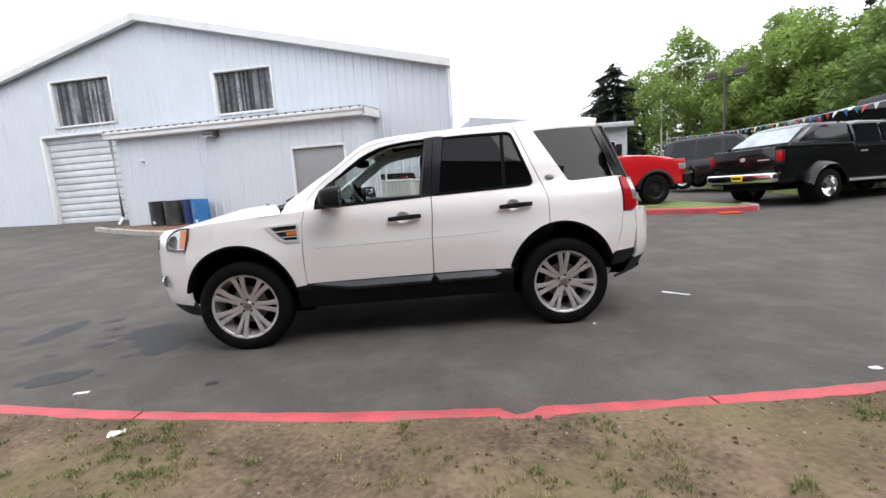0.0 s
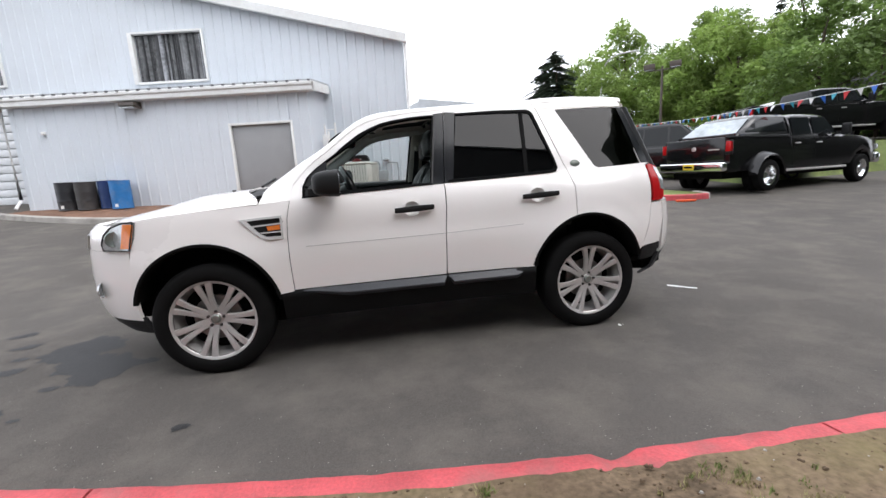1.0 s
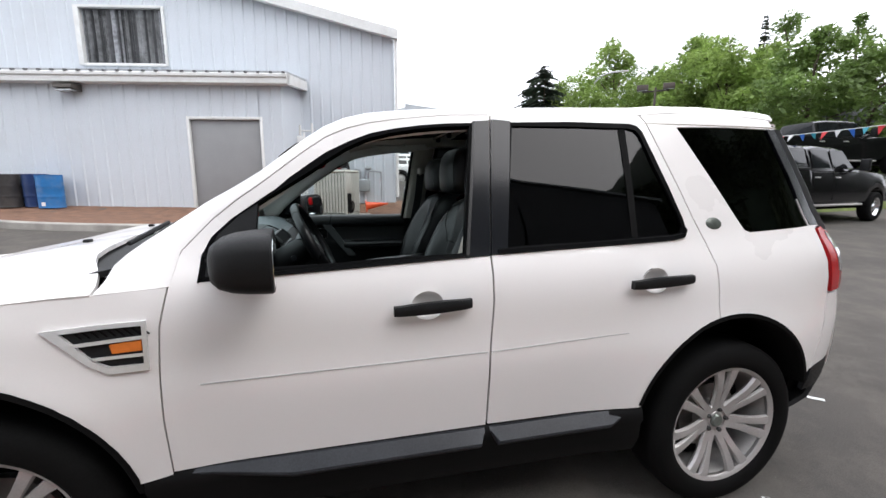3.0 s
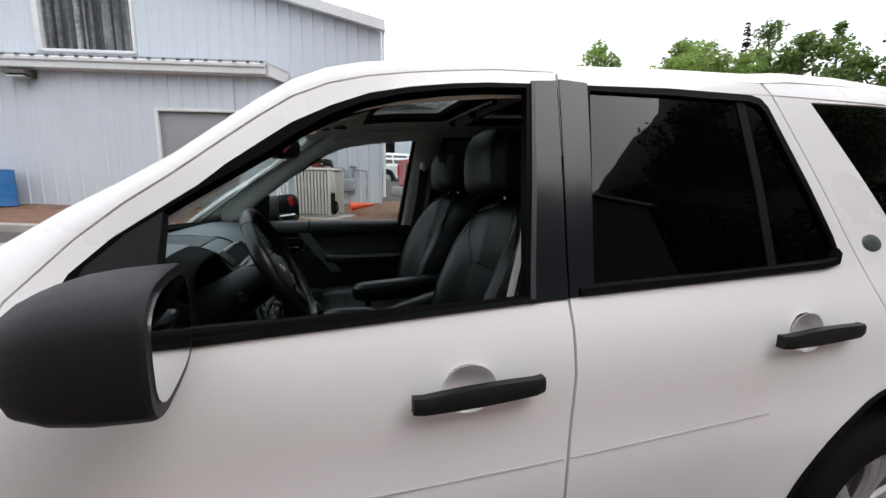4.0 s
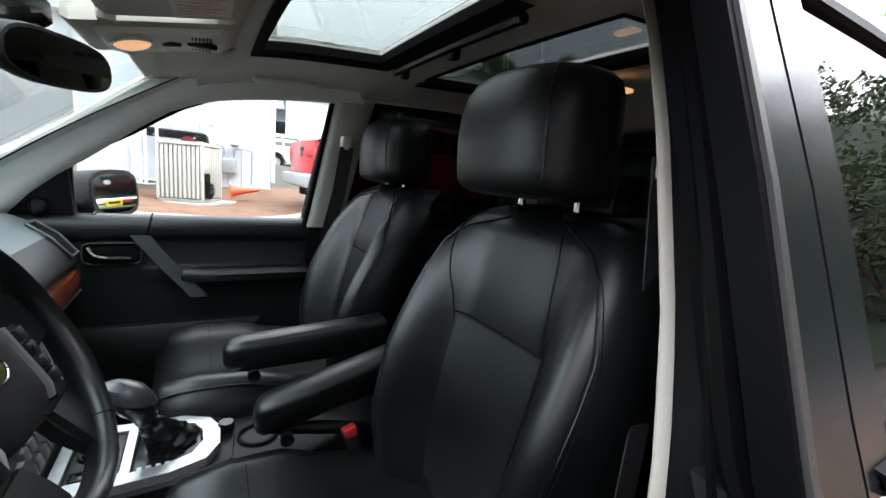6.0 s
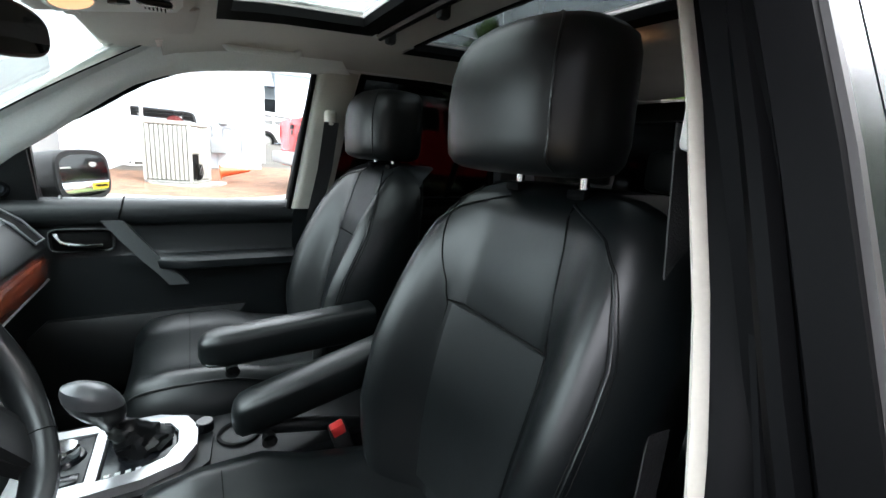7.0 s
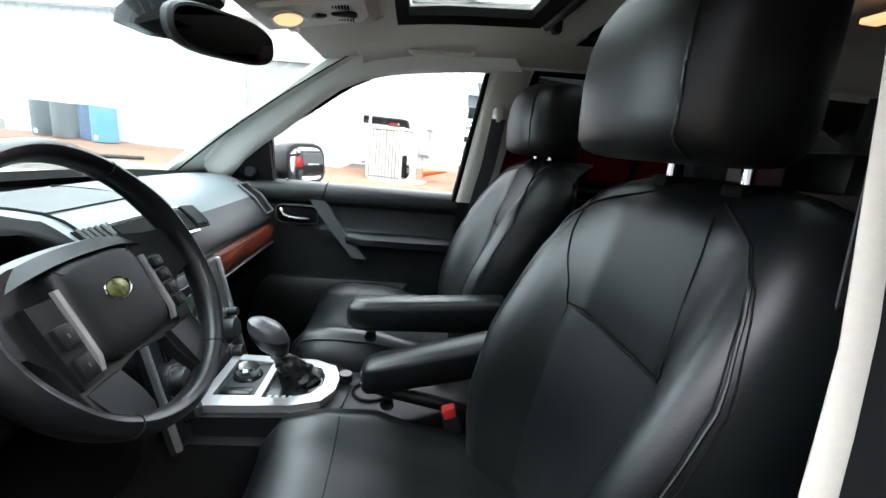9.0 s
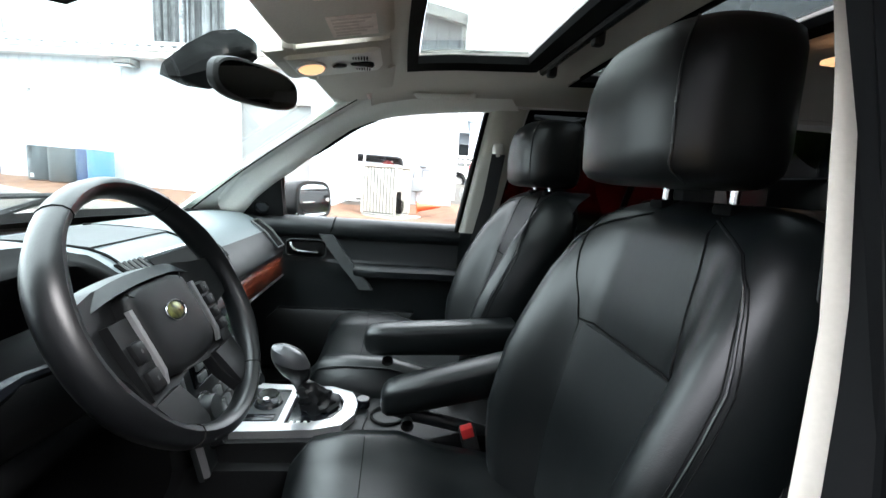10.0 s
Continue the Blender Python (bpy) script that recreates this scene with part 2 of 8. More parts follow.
WOOD = material("burl_wood", (0.095, 0.020, 0.009), 0.12, var=0.75, scale=22, fine=120, coat=0.9, stain=(0.025, 0.006, 0.003), stain_amount=0.7, stain_scale=30)
CARPET = material("carpet", (0.008, 0.008, 0.008), 0.98, var=0.3, fine=300, bump=0.4, bump_scale=300)
RED_BUTTON = material("red_button", (0.55, 0.03, 0.03), 0.35, var=0.08)
MIRROR = material("mirror_glass", (0.8, 0.82, 0.82), 0.02, metal=1.0, var=0.01)
SATIN = material("satin_channel", (0.024, 0.024, 0.024), 0.45, metal=0.1, var=0.1)
BELT = material("belt_webbing", (0.016, 0.016, 0.017), 0.7, var=0.15, fine=300, bump=0.3, bump_scale=300)


# ---- mesh helpers ----
def finish(bm, sharp=38):
    bm.normal_update()
    for f in bm.faces:
        f.smooth = True
    for e in bm.edges:
        if len(e.link_faces) != 2 or e.calc_face_angle(0) > radians(sharp):
            e.smooth = False
    return bm


def part(name, bm, mat, parent=None, label="", sharp=38):
    """Links a bmesh as one mesh object under a thing or a part."""
    me = bpy.data.meshes.new(name)
    finish(bm, sharp).to_mesh(me)
    bm.free()
    me.materials.append(mat)
    ob = new(name, me)
    if parent:
        ob.parent = parent
    if label:
        ob["label"] = label
    return ob


def empty(name, label, category, group="", kind=""):
    ob = new(name)
    ob.empty_display_size = 0.1
    return tagged(ob, label, category, group, kind)


def box(x0, x1, y0, y1, z0, z1, bevel=0.0, seg=2, m=None):
    bm = bmesh.new()
    bmesh.ops.create_cube(bm, size=1)
    for v in bm.verts:
        v.co = Vector(((x0 + x1) / 2 + v.co.x * (x1 - x0), (y0 + y1) / 2 + v.co.y * (y1 - y0), (z0 + z1) / 2 + v.co.z * (z1 - z0)))
    if bevel:
        bmesh.ops.bevel(bm, geom=list(bm.edges), offset=bevel, segments=seg, affect="EDGES", profile=0.5)
    if m:
        bmesh.ops.transform(bm, matrix=m, verts=bm.verts)
    return bm


def loft(rings, caps=True, closed=True):
    """A skin through rings of equally many points."""
    bm = bmesh.new()
    rows = [[bm.verts.new(p) for p in ring] for ring in rings]
    n = len(rows[0])
    for a, b in zip(rows, rows[1:]):
        for i in range(n if closed else n - 1):
            j = (i + 1) % n
            try:
                bm.faces.new((a[i], a[j], b[j], b[i]))
            except ValueError:
                pass
    if caps and closed:
        bm.faces.new(list(reversed(rows[0])))
        bm.faces.new(rows[-1])
    bmesh.ops.recalc_face_normals(bm, faces=bm.faces)
    return bm


def sheet(rows, thick=0.0):
    """An open grid of points, given thickness against its normal."""
    bm = loft(rows, caps=False, closed=False)
    return thicken(bm, thick) if thick else bm


def thicken(bm, thick):
    bm.normal_update()
    inner = {v: bm.verts.new(v.co - v.normal * thick) for v in list(bm.verts)}
    faces = list(bm.faces)
    rim = [e for e in bm.edges if len(e.link_faces) == 1]
    for f in faces:
        bm.faces.new([inner[v] for v in reversed(f.verts)])
    for e in rim:
        a, b = e.verts
        if e.link_loops and e.link_loops[0].vert is not a:
            a, b = b, a
        bm.faces.new((b, a, inner[a], inner[b]))
    return bm


def lathe(profile, n=32, axis="z"):
    """profile: (radius, height) pairs."""
    rings = []
    for k in range(n):
        a = 2 * math.pi * k / n
        ring = []
        for r, h in profile:
            x, y = r * math.cos(a), r * math.sin(a)
            ring.append({"z": (x, y, h), "y": (x, h, y), "x": (h, x, y)}[axis])
        rings.append(ring)
    bm = bmesh.new()
    rows = [[bm.verts.new(p) for p in ring] for ring in rings]
    m = len(profile)
    for k in range(n):
        a, b = rows[k], rows[(k + 1) % n]
        for i in range(m - 1):
            bm.faces.new((a[i], b[i], b[i + 1], a[i + 1]))
    bmesh.ops.remove_doubles(bm, verts=bm.verts, dist=1e-5)
    bmesh.ops.recalc_face_normals(bm, faces=bm.faces)
    return bm


def tube(points, r, n=10, caps=True, up=(0, 0, 1)):
    pts = [Vector(p) for p in points]
    rings = []
    rad = r if isinstance(r, (list, tuple)) else [r] * len(pts)
    for i, p in enumerate(pts):
        d = (pts[min(i + 1, len(pts) - 1)] - pts[max(i - 1, 0)]).normalized()
        s = d.cross(Vector(up))
        if s.length < 1e-3:
            s = d.cross(Vector((1, 0, 0)))
        s.normalize()
        q = s.cross(d)
        rings.append([p + (s * math.cos(2 * math.pi * k / n) + q * math.sin(2 * math.pi * k / n)) * rad[i] for k in range(n)])
    return loft(rings, caps)


def smooth_line(pts, n=6, loop=False):
    """Catmull-Rom through points."""
    P = [Vector(p) for p in pts]
    out, m = [], len(P)
    for i in range(m if loop else m - 1):
        a, b, c, d = (P[(i - 1) % m], P[i], P[(i + 1) % m], P[(i + 2) % m]) if loop else (P[max(i - 1, 0)], P[i], P[i + 1], P[min(i + 2, m - 1)])
        for k in range(n):
            t = k / n
            out.append(0.5 * (2 * b + (c - a) * t + (2 * a - 5 * b + 4 * c - d) * t * t + (3 * b - a - 3 * c + d) * t ** 3))
    if not loop:
        out.append(P[-1])
    return out


def inside(p, poly):
    x, y = p
    hit = False
    for (x0, y0), (x1, y1) in zip(poly, poly[1:] + poly[:1]):
        if (y0 > y) != (y1 > y) and x < (x1 - x0) * (y - y0) / (y1 - y0) + x0:
            hit = not hit
    return hit


def panel(outline, surface, holes=(), thick=0.004, step=0.05):
    """A sheet over a flat outline with holes, laid on surface(a, b) and given thickness."""
    from mathutils.geometry import delaunay_2d_cdt
    pts, edges = [], []

    def ring(poly):
        dense = []
        for (x0, y0), (x1, y1) in zip(poly, poly[1:] + poly[:1]):
            k = max(1, int(math.hypot(x1 - x0, y1 - y0) / step))
            dense += [(x0 + (x1 - x0) * i / k, y0 + (y1 - y0) * i / k) for i in range(k)]
        s = len(pts)
        pts.extend(dense)
        edges.extend((s + i, s + (i + 1) % len(dense)) for i in range(len(dense)))
        return dense
    rings = [ring([tuple(p[:2]) for p in q]) for q in (outline, *holes)]
    allp = list(pts)
    xs, ys = [p[0] for p in rings[0]], [p[1] for p in rings[0]]
    x = min(xs) + step * 0.5
    while x < max(xs):
        y = min(ys) + step * 0.5
        while y < max(ys):
            if inside((x, y), rings[0]) and not any(inside((x, y), h) for h in rings[1:]) and min((x - a) ** 2 + (y - b) ** 2 for a, b in allp) > (0.45 * step) ** 2:
                pts.append((x, y))
            y += step
        x += step
    vs, _, fs, *_ = delaunay_2d_cdt([Vector(p) for p in pts], edges, [], 0, 1e-6)
    bm = bmesh.new()
    bv = [bm.verts.new(surface(v.x, v.y)) for v in vs]
    for f in fs:
        c = (sum(vs[i].x for i in f) / len(f), sum(vs[i].y for i in f) / len(f))
        if inside(c, rings[0]) and not any(inside(c, h) for h in rings[1:]):
            bm.faces.new([bv[i] for i in f])
    bmesh.ops.dissolve_degenerate(bm, dist=0.0008, edges=bm.edges)
    for v in [v for v in bm.verts if not v.link_faces]:
        bm.verts.remove(v)
    bm.normal_update()
    return bm


def flip_out(bm, outward):
    """Turns the sheet's normals towards the side that outward names."""
    s = sum((f.normal.dot(outward) * f.calc_area() for f in bm.faces))
    if s < 0:
        bmesh.ops.reverse_faces(bm, faces=bm.faces)
        bm.normal_update()
    return bm


def merge(*bms):
    out = bmesh.new()
    for b in bms:
        me = bpy.data.meshes.new("tmp")
        b.to_mesh(me)
        b.free()
        out.from_mesh(me)
        bpy.data.meshes.remove(me)
    return out


def moved(bm, m):
    bmesh.ops.transform(bm, matrix=m, verts=bm.verts)
    return bm


# ---- ground ----
def height(x, y):
    """The yard is level at the kerb and climbs gently to the buildings."""
    d = y - 1.0
    up = 0.075 * (d + math.sqrt(d * d + 0.5)) / 2 * (1 - 0.28 * min(1, max(0, (x - 3.5) / 6)))
    dip = 0.2 * math.exp(-((x - 1.3) / 1.2) ** 2 - ((y - 9.2) / 1.4) ** 2)
    return (min(up, 1.1 + 0.35 * math.tanh((up - 1.1) / 0.35)) if up > 1.1 else up) - dip


KX, KY, KR = 3.4, 13.57, 16.0      # the near kerb follows a wide arc


def kerb_y(x, off=0.0):
    r = KR + off
    return KY - math.sqrt(max(r * r - (x - KX) ** 2, 1.0))


def axis_steps(lo, hi, fine_lo, fine_hi, step):
    a = list(np.arange(fine_lo, fine_hi + step, step))
    g, s = a[-1], step
    while g < hi:
        s *= 1.5
        g += s
        a.append(g)
    g, s = a[0], step
    while g > lo:
        s *= 1.5
        g -= s
        a.insert(0, g)
    return a


gx, gy = axis_steps(-700, 700, -16, 24, 0.5), axis_steps(-700, 900, -4, 18, 0.5)
ground = part("ground", sheet([[(x, y, height(x, y)) for x in gx] for y in gy]), ASPHALT)
tagged(ground, "worn grey asphalt yard climbing gently to the buildings", "ground", kind="structure")

# near kerb of poured lengths, painted red, with joints
KERB_EDGES = [-9, -5.6, -2.6, -0.06, 2.83, 5.2, 8.0, 12.0]
kerb = empty("kerb", "red-painted concrete kerb with chipped worn edges along the dirt verge", "kerb", kind="structure")
for a, b in zip(KERB_EDGES, KERB_EDGES[1:]):
    rows = []
    a2, b2 = a + 0.006, b - 0.006
    n = max(3, int((b - a) / 0.04))
    for k in range(n + 1):
        x = a2 + (b2 - a2) * k / n
        low = 0.03 * math.exp(-((x - 1.93) / 0.075) ** 4)              # a worn, broken dip
        j = 0.005 * noise.noise((x * 7, 0, 0)) + 0.003 * noise.noise((x * 23, 3, 0))
        chip = 0.012 * max(0, noise.noise((x * 5.5, 9, 0)) - 0.32) * 2 + 0.02 * max(0, noise.noise((x * 15, 5, 2)) - 0.45)
        prof = [(-0.0, -0.03), (-0.004, 0.080 - low + j - chip * 0.5), (0.008 + chip * 0.6, 0.110 - low + j - chip), (0.03 + chip, 0.125 - low + j - chip * 0.3), (0.12, 0.128 - low + j), (0.145, 0.12 - low), (0.15, 0.06), (0.15, -0.03)]
        rows.append([(x, kerb_y(x, o), h) for o, h in prof])
    part("kerb_length", loft(rows), RED_KERB, kerb, sharp=60)

# verge: trodden dirt that spills over the kerb's back, with tufts
vx = list(np.arange(-5, 9, 0.07))
vo = [0.085, 0.12, 0.16, 0.22, 0.3, 0.4, 0.5, 0.62, 0.75, 0.88, 1.0, 1.15, 1.3, 1.5, 1.7, 1.95, 2.2, 2.6, 3, 4.5, 7, 12, 25]


def soil(x, o):
    """The height of the verge o metres behind the kerb's face."""
    n = 0.022 * noise.noise((x * 1.3, o * 1.3, 0)) + 0.012 * noise.noise((x * 5, o * 5, 3)) + 0.006 * noise.noise((x * 14, o * 14, 6))
    return 0.122 + 0.012 * math.sin(o * 4) + n * min(1, o * 2.2) + (0.02 if o > 1.2 else 0.016 * o)


verge = part("verge", sheet([[(x, kerb_y(x, o + (0.02 * noise.noise((x * 4, 1, 0)) if o < 0.1 else 0)), (soil(x, o) if o > 0.1 else 0.119) - 0.03 * math.exp(-((x - 1.93) / 0.09) ** 4) * max(0, 1 - o / 0.4)) for x in vx] for o in vo]), DIRT)
tagged(verge, "trodden brown dirt verge with sparse grass behind the kerb", "verge", kind="structure")


def blades(name, spots, mat, label, seed, count, h=0.06, spread=0.05):
    rng = random.Random(seed)
    verts, faces = [], []
    for x, y, z, s in spots:
        for _ in range(int(count * s)):
            a, r = rng.uniform(0, 6.28), spread * s * math.sqrt(rng.random())
            px, py = x + r * math.cos(a), y + r * math.sin(a)
            b, lean, hh = rng.uniform(0, 6.28), rng.uniform(0.1, 0.8), h * rng.uniform(0.5, 1.2)
            w = 0.003
            dx, dy = math.cos(b), math.sin(b)
            i = len(verts)
            verts += [(px - dy * w, py + dx * w, z), (px + dy * w, py - dx * w, z), (px + dx * hh * lean, py + dy * hh * lean, z + hh)]
            faces.append((i, i + 1, i + 2))
    me = bpy.data.meshes.new(name)
    me.from_pydata(verts, [], faces)
    me.materials.append(mat)
    return tagged(new(name, me), label, "grass", kind="stuff")


rng = random.Random(5)
spots, dry = [], []
for _ in range(6200):
    o, x = 0.15 + 1.9 * rng.random() ** 1.3, rng.uniform(-3.5, 6.5)
    green = 0.05 + 0.95 * (o - 0.36) + 0.75 * noise.noise((x * 1.3, o * 1.8, 4)) + (0.18 if x < 0.3 else 0.0)
    if rng.random() > green:
        continue
    size, young = 0.012 + 0.055 * rng.random() ** 2.5, rng.random() < (0.75 if x < 0.4 else 0.42)
    for _ in range(1 + int(60 * size)):
        a, r = rng.uniform(0, 6.28), size * math.sqrt(rng.random())
        px, po = x + r * math.cos(a), max(0.17, o + 0.7 * r * math.sin(a))
        (spots if young and rng.random() < 0.8 else dry).append((px, kerb_y(px, po), soil(px, po) - 0.004, rng.uniform(0.4, 1.1)))
for _ in range(500):
    o, x = rng.uniform(0.2, 3.0), rng.uniform(-4.5, 7.5)
    (spots if rng.random() < 0.4 else dry).append((x, kerb_y(x, o), soil(x, o) - 0.004, rng.uniform(0.3, 0.7)))
blades("grass_tufts", spots, GRASS, "short green grass tufts on the dirt verge", 1, 26, 0.022, 0.030)
blades("dry_grass", dry, DRY_GRASS, "dry straw-coloured grass on the dirt verge", 2, 26, 0.022, 0.036)


def stones(name, label, count, mat, place, seed):
    r = random.Random(seed)
    verts, faces = [], []
    for _ in range(count):
        x, y, z, q = place(r)
        i, a0 = len(verts), r.uniform(0, 6)
        verts += [(x + q * math.cos(a0 + a) * r.uniform(0.7, 1.2), y + q * math.sin(a0 + a) * r.uniform(0.7, 1.1), z - 0.3 * q) for a in (0, 1.25, 2.5, 3.75, 5.0)]
        verts += [(x + 0.6 * q * math.cos(a0 + a), y + 0.6 * q * math.sin(a0 + a), z + q * r.uniform(0.35, 0.6)) for a in (0.5, 2.6, 4.6)]
        faces += [(i, i + 1, i + 5), (i + 1, i + 2, i + 6, i + 5), (i + 2, i + 3, i + 6), (i + 3, i + 4, i + 7, i + 6), (i + 4, i, i + 7), (i, i + 5, i + 7), (i + 5, i + 6, i + 7)]
    me = bpy.data.meshes.new(name)
    me.from_pydata(verts, [], faces)
    me.materials.append(mat)
    return tagged(new(name, me), label, "gravel", kind="stuff")


def on_verge(lo, hi):
    def place(r):
        x, o = r.uniform(-3.5, 6.5), 0.13 + 2.3 * r.random() ** 1.4
        return x, kerb_y(x, o), soil(x, o), lo + (hi - lo) * r.random() ** 3
    return place


def by_kerb(r):
    x = r.uniform(-3, 6.5)
    d = abs(r.gauss(0, 0.22)) + 0.01 if r.random() < 0.7 else abs(r.gauss(0, 1.2))
    y = kerb_y(x, -d)
    return x, y, height(x, y), r.uniform(0.001, 0.0034)


stones("clods", "brown crumbs and clods of soil on the verge", 3800, CLOD, on_verge(0.003, 0.013), 11)
stones("pebbles", "small grey pebbles scattered on the verge", 500, CONCRETE, on_verge(0.003, 0.010), 12)
stones("grit", "pale loose grit along the kerb and the asphalt", 900, CONCRETE, by_kerb, 13)


def blot(cx, cy, rx, ry, seed, turn=0.0):
    """The ragged outline of a spill, as a thin film on the asphalt."""
    ring = []
    for k in range(72):
        a = 2 * math.pi * k / 72
        c, d = math.cos(a), math.sin(a)
        r = 1 + 0.42 * noise.noise((c * 1.3 + seed, d * 1.3, seed)) + 0.24 * noise.noise((c * 4 + seed, d * 4, 1)) + 0.12 * noise.noise((c * 11, d * 11, seed))
        x, y = rx * r * c, ry * r * d
        ring.append((cx + x * math.cos(turn) - y * math.sin(turn), cy + x * math.sin(turn) + y * math.cos(turn)))
    return [(x, y, height(x, y) + 0.0025) for x, y in ring]


for args in ((-1.30, -1.17, 0.22, 0.13, 16, 0.35), (-2.37, 0.13, 0.14, 0.40, 14, 0.12), (-1.20, -0.12, 0.26, 0.24, 1, 0.3), (-0.86, -0.56, 0.20, 0.26, 2, 0.2), (-1.04, -0.40, 0.18, 0.17, 9), (-0.60, -0.52, 0.08, 0.05, 10), (-1.03, -0.80, 0.06, 0.035, 3), (-1.99, 0.43, 0.12, 0.05, 4, 0.4), (-1.75, 0.10, 0.10, 0.05, 6, 0.3), (-1.52, -0.42, 0.09, 0.06, 7), (-1.62, -0.18, 0.05, 0.04, 17), (-0.97, -1.18, 0.035, 0.02, 8), (0.01, -1.51, 0.05, 0.03, 12), (-3.27, 0.47, 0.16, 0.07, 15), (-1.80, -0.62, 0.05, 0.03, 18), (-1.95, -0.95, 0.06, 0.03, 19)):
    bm = bmesh.new()
    bm.faces.new([bm.verts.new(p) for p in blot(*args)])
    tagged(part("oil_stain", bm, STAIN), "dark oil stain soaked into the asphalt", "stain", "oil stains", "structure")

# ---- metal-clad workshop ----
BM = pose(-0.3, 9.57, 0, 0, 0, -11)


def ribbed(u0, u1, zlow, zhigh, v, holes=(), rib=0.30, depth=0.022):
    """Vertical ribbed siding in the wall's own frame; zhigh may be a function of u."""
    us, k = [], u0
    while k < u1:
        us += [(k, 0), (k + 0.10, 0), (k + 0.125, depth), (k + 0.16, depth), (k + 0.185, 0)]
        k += rib
    us = [(u, d) for u, d in us if u < u1] + [(u1, 0)]
    cuts = sorted({h[i] for h in holes for i in (0, 1)})
    for c in cuts:
        us += [(c, 0)]
    us.sort()
    bm = bmesh.new()
    for (a, da), (b, db) in zip(us, us[1:]):
        if b - a < 1e-6:
            continue
        m = (a + b) / 2
        spans, z0 = [], zlow
        for hu0, hu1, hz0, hz1 in sorted(holes, key=lambda h: h[2]):
            if hu0 < m < hu1:
                spans.append((z0, hz0))
                z0 = hz1
        spans.append((z0, None))
        for s0, s1 in spans:
            ta, tb = (s1, s1) if s1 is not None else ((zhigh(a), zhigh(b)) if callable(zhigh) else (zhigh, zhigh))
            if min(ta, tb) > s0:
                bm.faces.new([bm.verts.new(p) for p in ((a, v - da, s0), (b, v - db, s0), (b, v - db, tb), (a, v - da, ta))])
    bmesh.ops.remove_doubles(bm, verts=bm.verts, dist=1e-5)
    bmesh.ops.recalc_face_normals(bm, faces=bm.faces)
    return flip_out(bm, Vector((0, -1, 0)))


workshop = empty("workshop", "pale blue-white metal-clad workshop with a low gable and lean-to", "building")
UL, UR, RIDGE, EAVE, TOP = -20.25, 2.74, -8.75, 5.55, 8.42


def gable(u):
    return TOP - (TOP - EAVE) * abs(u - RIDGE) / (UR - RIDGE)


HOLES = [(-5.96, -3.73, 4.66, 6.12), (-13.0, -10.4, 4.82, 6.48), (-13.88, -9.46, 0.5, 4.42)]
wall = part("wall", ribbed(UL, UR, 0.2, gable, 1.7, HOLES), SIDING, workshop, "pale ribbed metal gable wall with faint water stains", 20)
part("wall", sheet([[(UR, 1.7, 0.2), (UR - 5, 30, 0.2)], [(UR, 1.7, EAVE), (UR - 5, 30, EAVE)]]), SIDING, workshop)
part("wall", sheet([[(UL, 1.7, 0.2), (UL, 30, 0.2)], [(UL, 1.7, EAVE), (UL, 30, EAVE)]]), SIDING, workshop)
part("wall", sheet([[(UL, 30, 0.2), (UR - 5, 30, 0.2)], [(UL, 30, EAVE), (UR - 5, 30, EAVE)]]), SIDING, workshop)
part("roof", sheet([[(u, 1.5, gable(u) + 0.06), (u if u < 0 else u - 5, 30.2, gable(u) + 0.06)] for u in (UL - 0.1, RIDGE, UR + 0.1)], 0.05), ROOF_METAL, workshop)
for u0, u1 in ((UL - 0.1, RIDGE), (RIDGE, UR + 0.12)):
    part("rake_trim", loft([[(u, 1.44, gable(u) - 0.16), (u, 1.44, gable(u) + 0.1), (u, 1.62, gable(u) + 0.1), (u, 1.62, gable(u) - 0.16)] for u in (u0, u1)]), TRIM_WHITE, workshop, "pale metal rake trim")
part("downpipe", tube([(UR + 0.06, 1.62, EAVE - 0.1), (UR + 0.06, 1.62, 0.9)], 0.045, 8), TRIM_WHITE, workshop)
for u0, u1, z0, z1 in HOLES[:2]:
    w = part("window", box(u0, u1, 1.78, 1.82, z0, z1), WIN_DIRTY, workshop, "dark streaked window covered with sheeting")
    fr, a = random.Random(int(-u0 * 10)), u0
    while a < u1 - 0.03:                                 # hanging folds of the sheeting, their light and shade put into alternating colours
        q = min(u1 - a, fr.choice((0.03, 0.045, 0.06, 0.09, 0.13)))
        bow = fr.uniform(0.012, 0.05)
        part("fold", loft([[(a, 1.775, z), (a + q * 0.35, 1.775 - bow, z), (a + q * 0.98, 1.778, z)] for z in (z0 + 0.02, z1 - 0.02)]), fr.choice((WIN_DIRTY, WIN_SHADE, WIN_SHADE, WIN_LIT, WIN_DIRTY)), w)
        a += q
    for b in ((u0 - 0.14, u0, z0 - 0.06, z1 + 0.06), (u1, u1 + 0.07, z0 - 0.06, z1 + 0.06), (u0, u1, z1, z1 + 0.07), (u0, u1, z0 - 0.08, z0)):
        part("window_frame", box(b[0], b[1], 1.64, 1.8, b[2], b[3], 0.008), TRIM_WHITE, w)
g = part("shutter", box(-13.88, -9.46, 1.92, 1.96, 0.5, 4.42), SHUTTER, workshop, "white sectional roller door")
for k in range(14):
    z = 0.66 + k * 0.27
    part("slat", box(-13.88, -9.46, 1.86, 1.92, z + 0.015, z + 0.255, 0.02, 2), SHUTTER, g)
for b in ((-13.98, -13.88, 0.5, 4.52), (-9.46, -9.36, 0.5, 4.52), (-13.88, -9.46, 4.42, 4.52)):
    part("door_frame", box(b[0], b[1], 1.66, 1.92, b[2], b[3], 0.01), TRIM_WHITE, g)
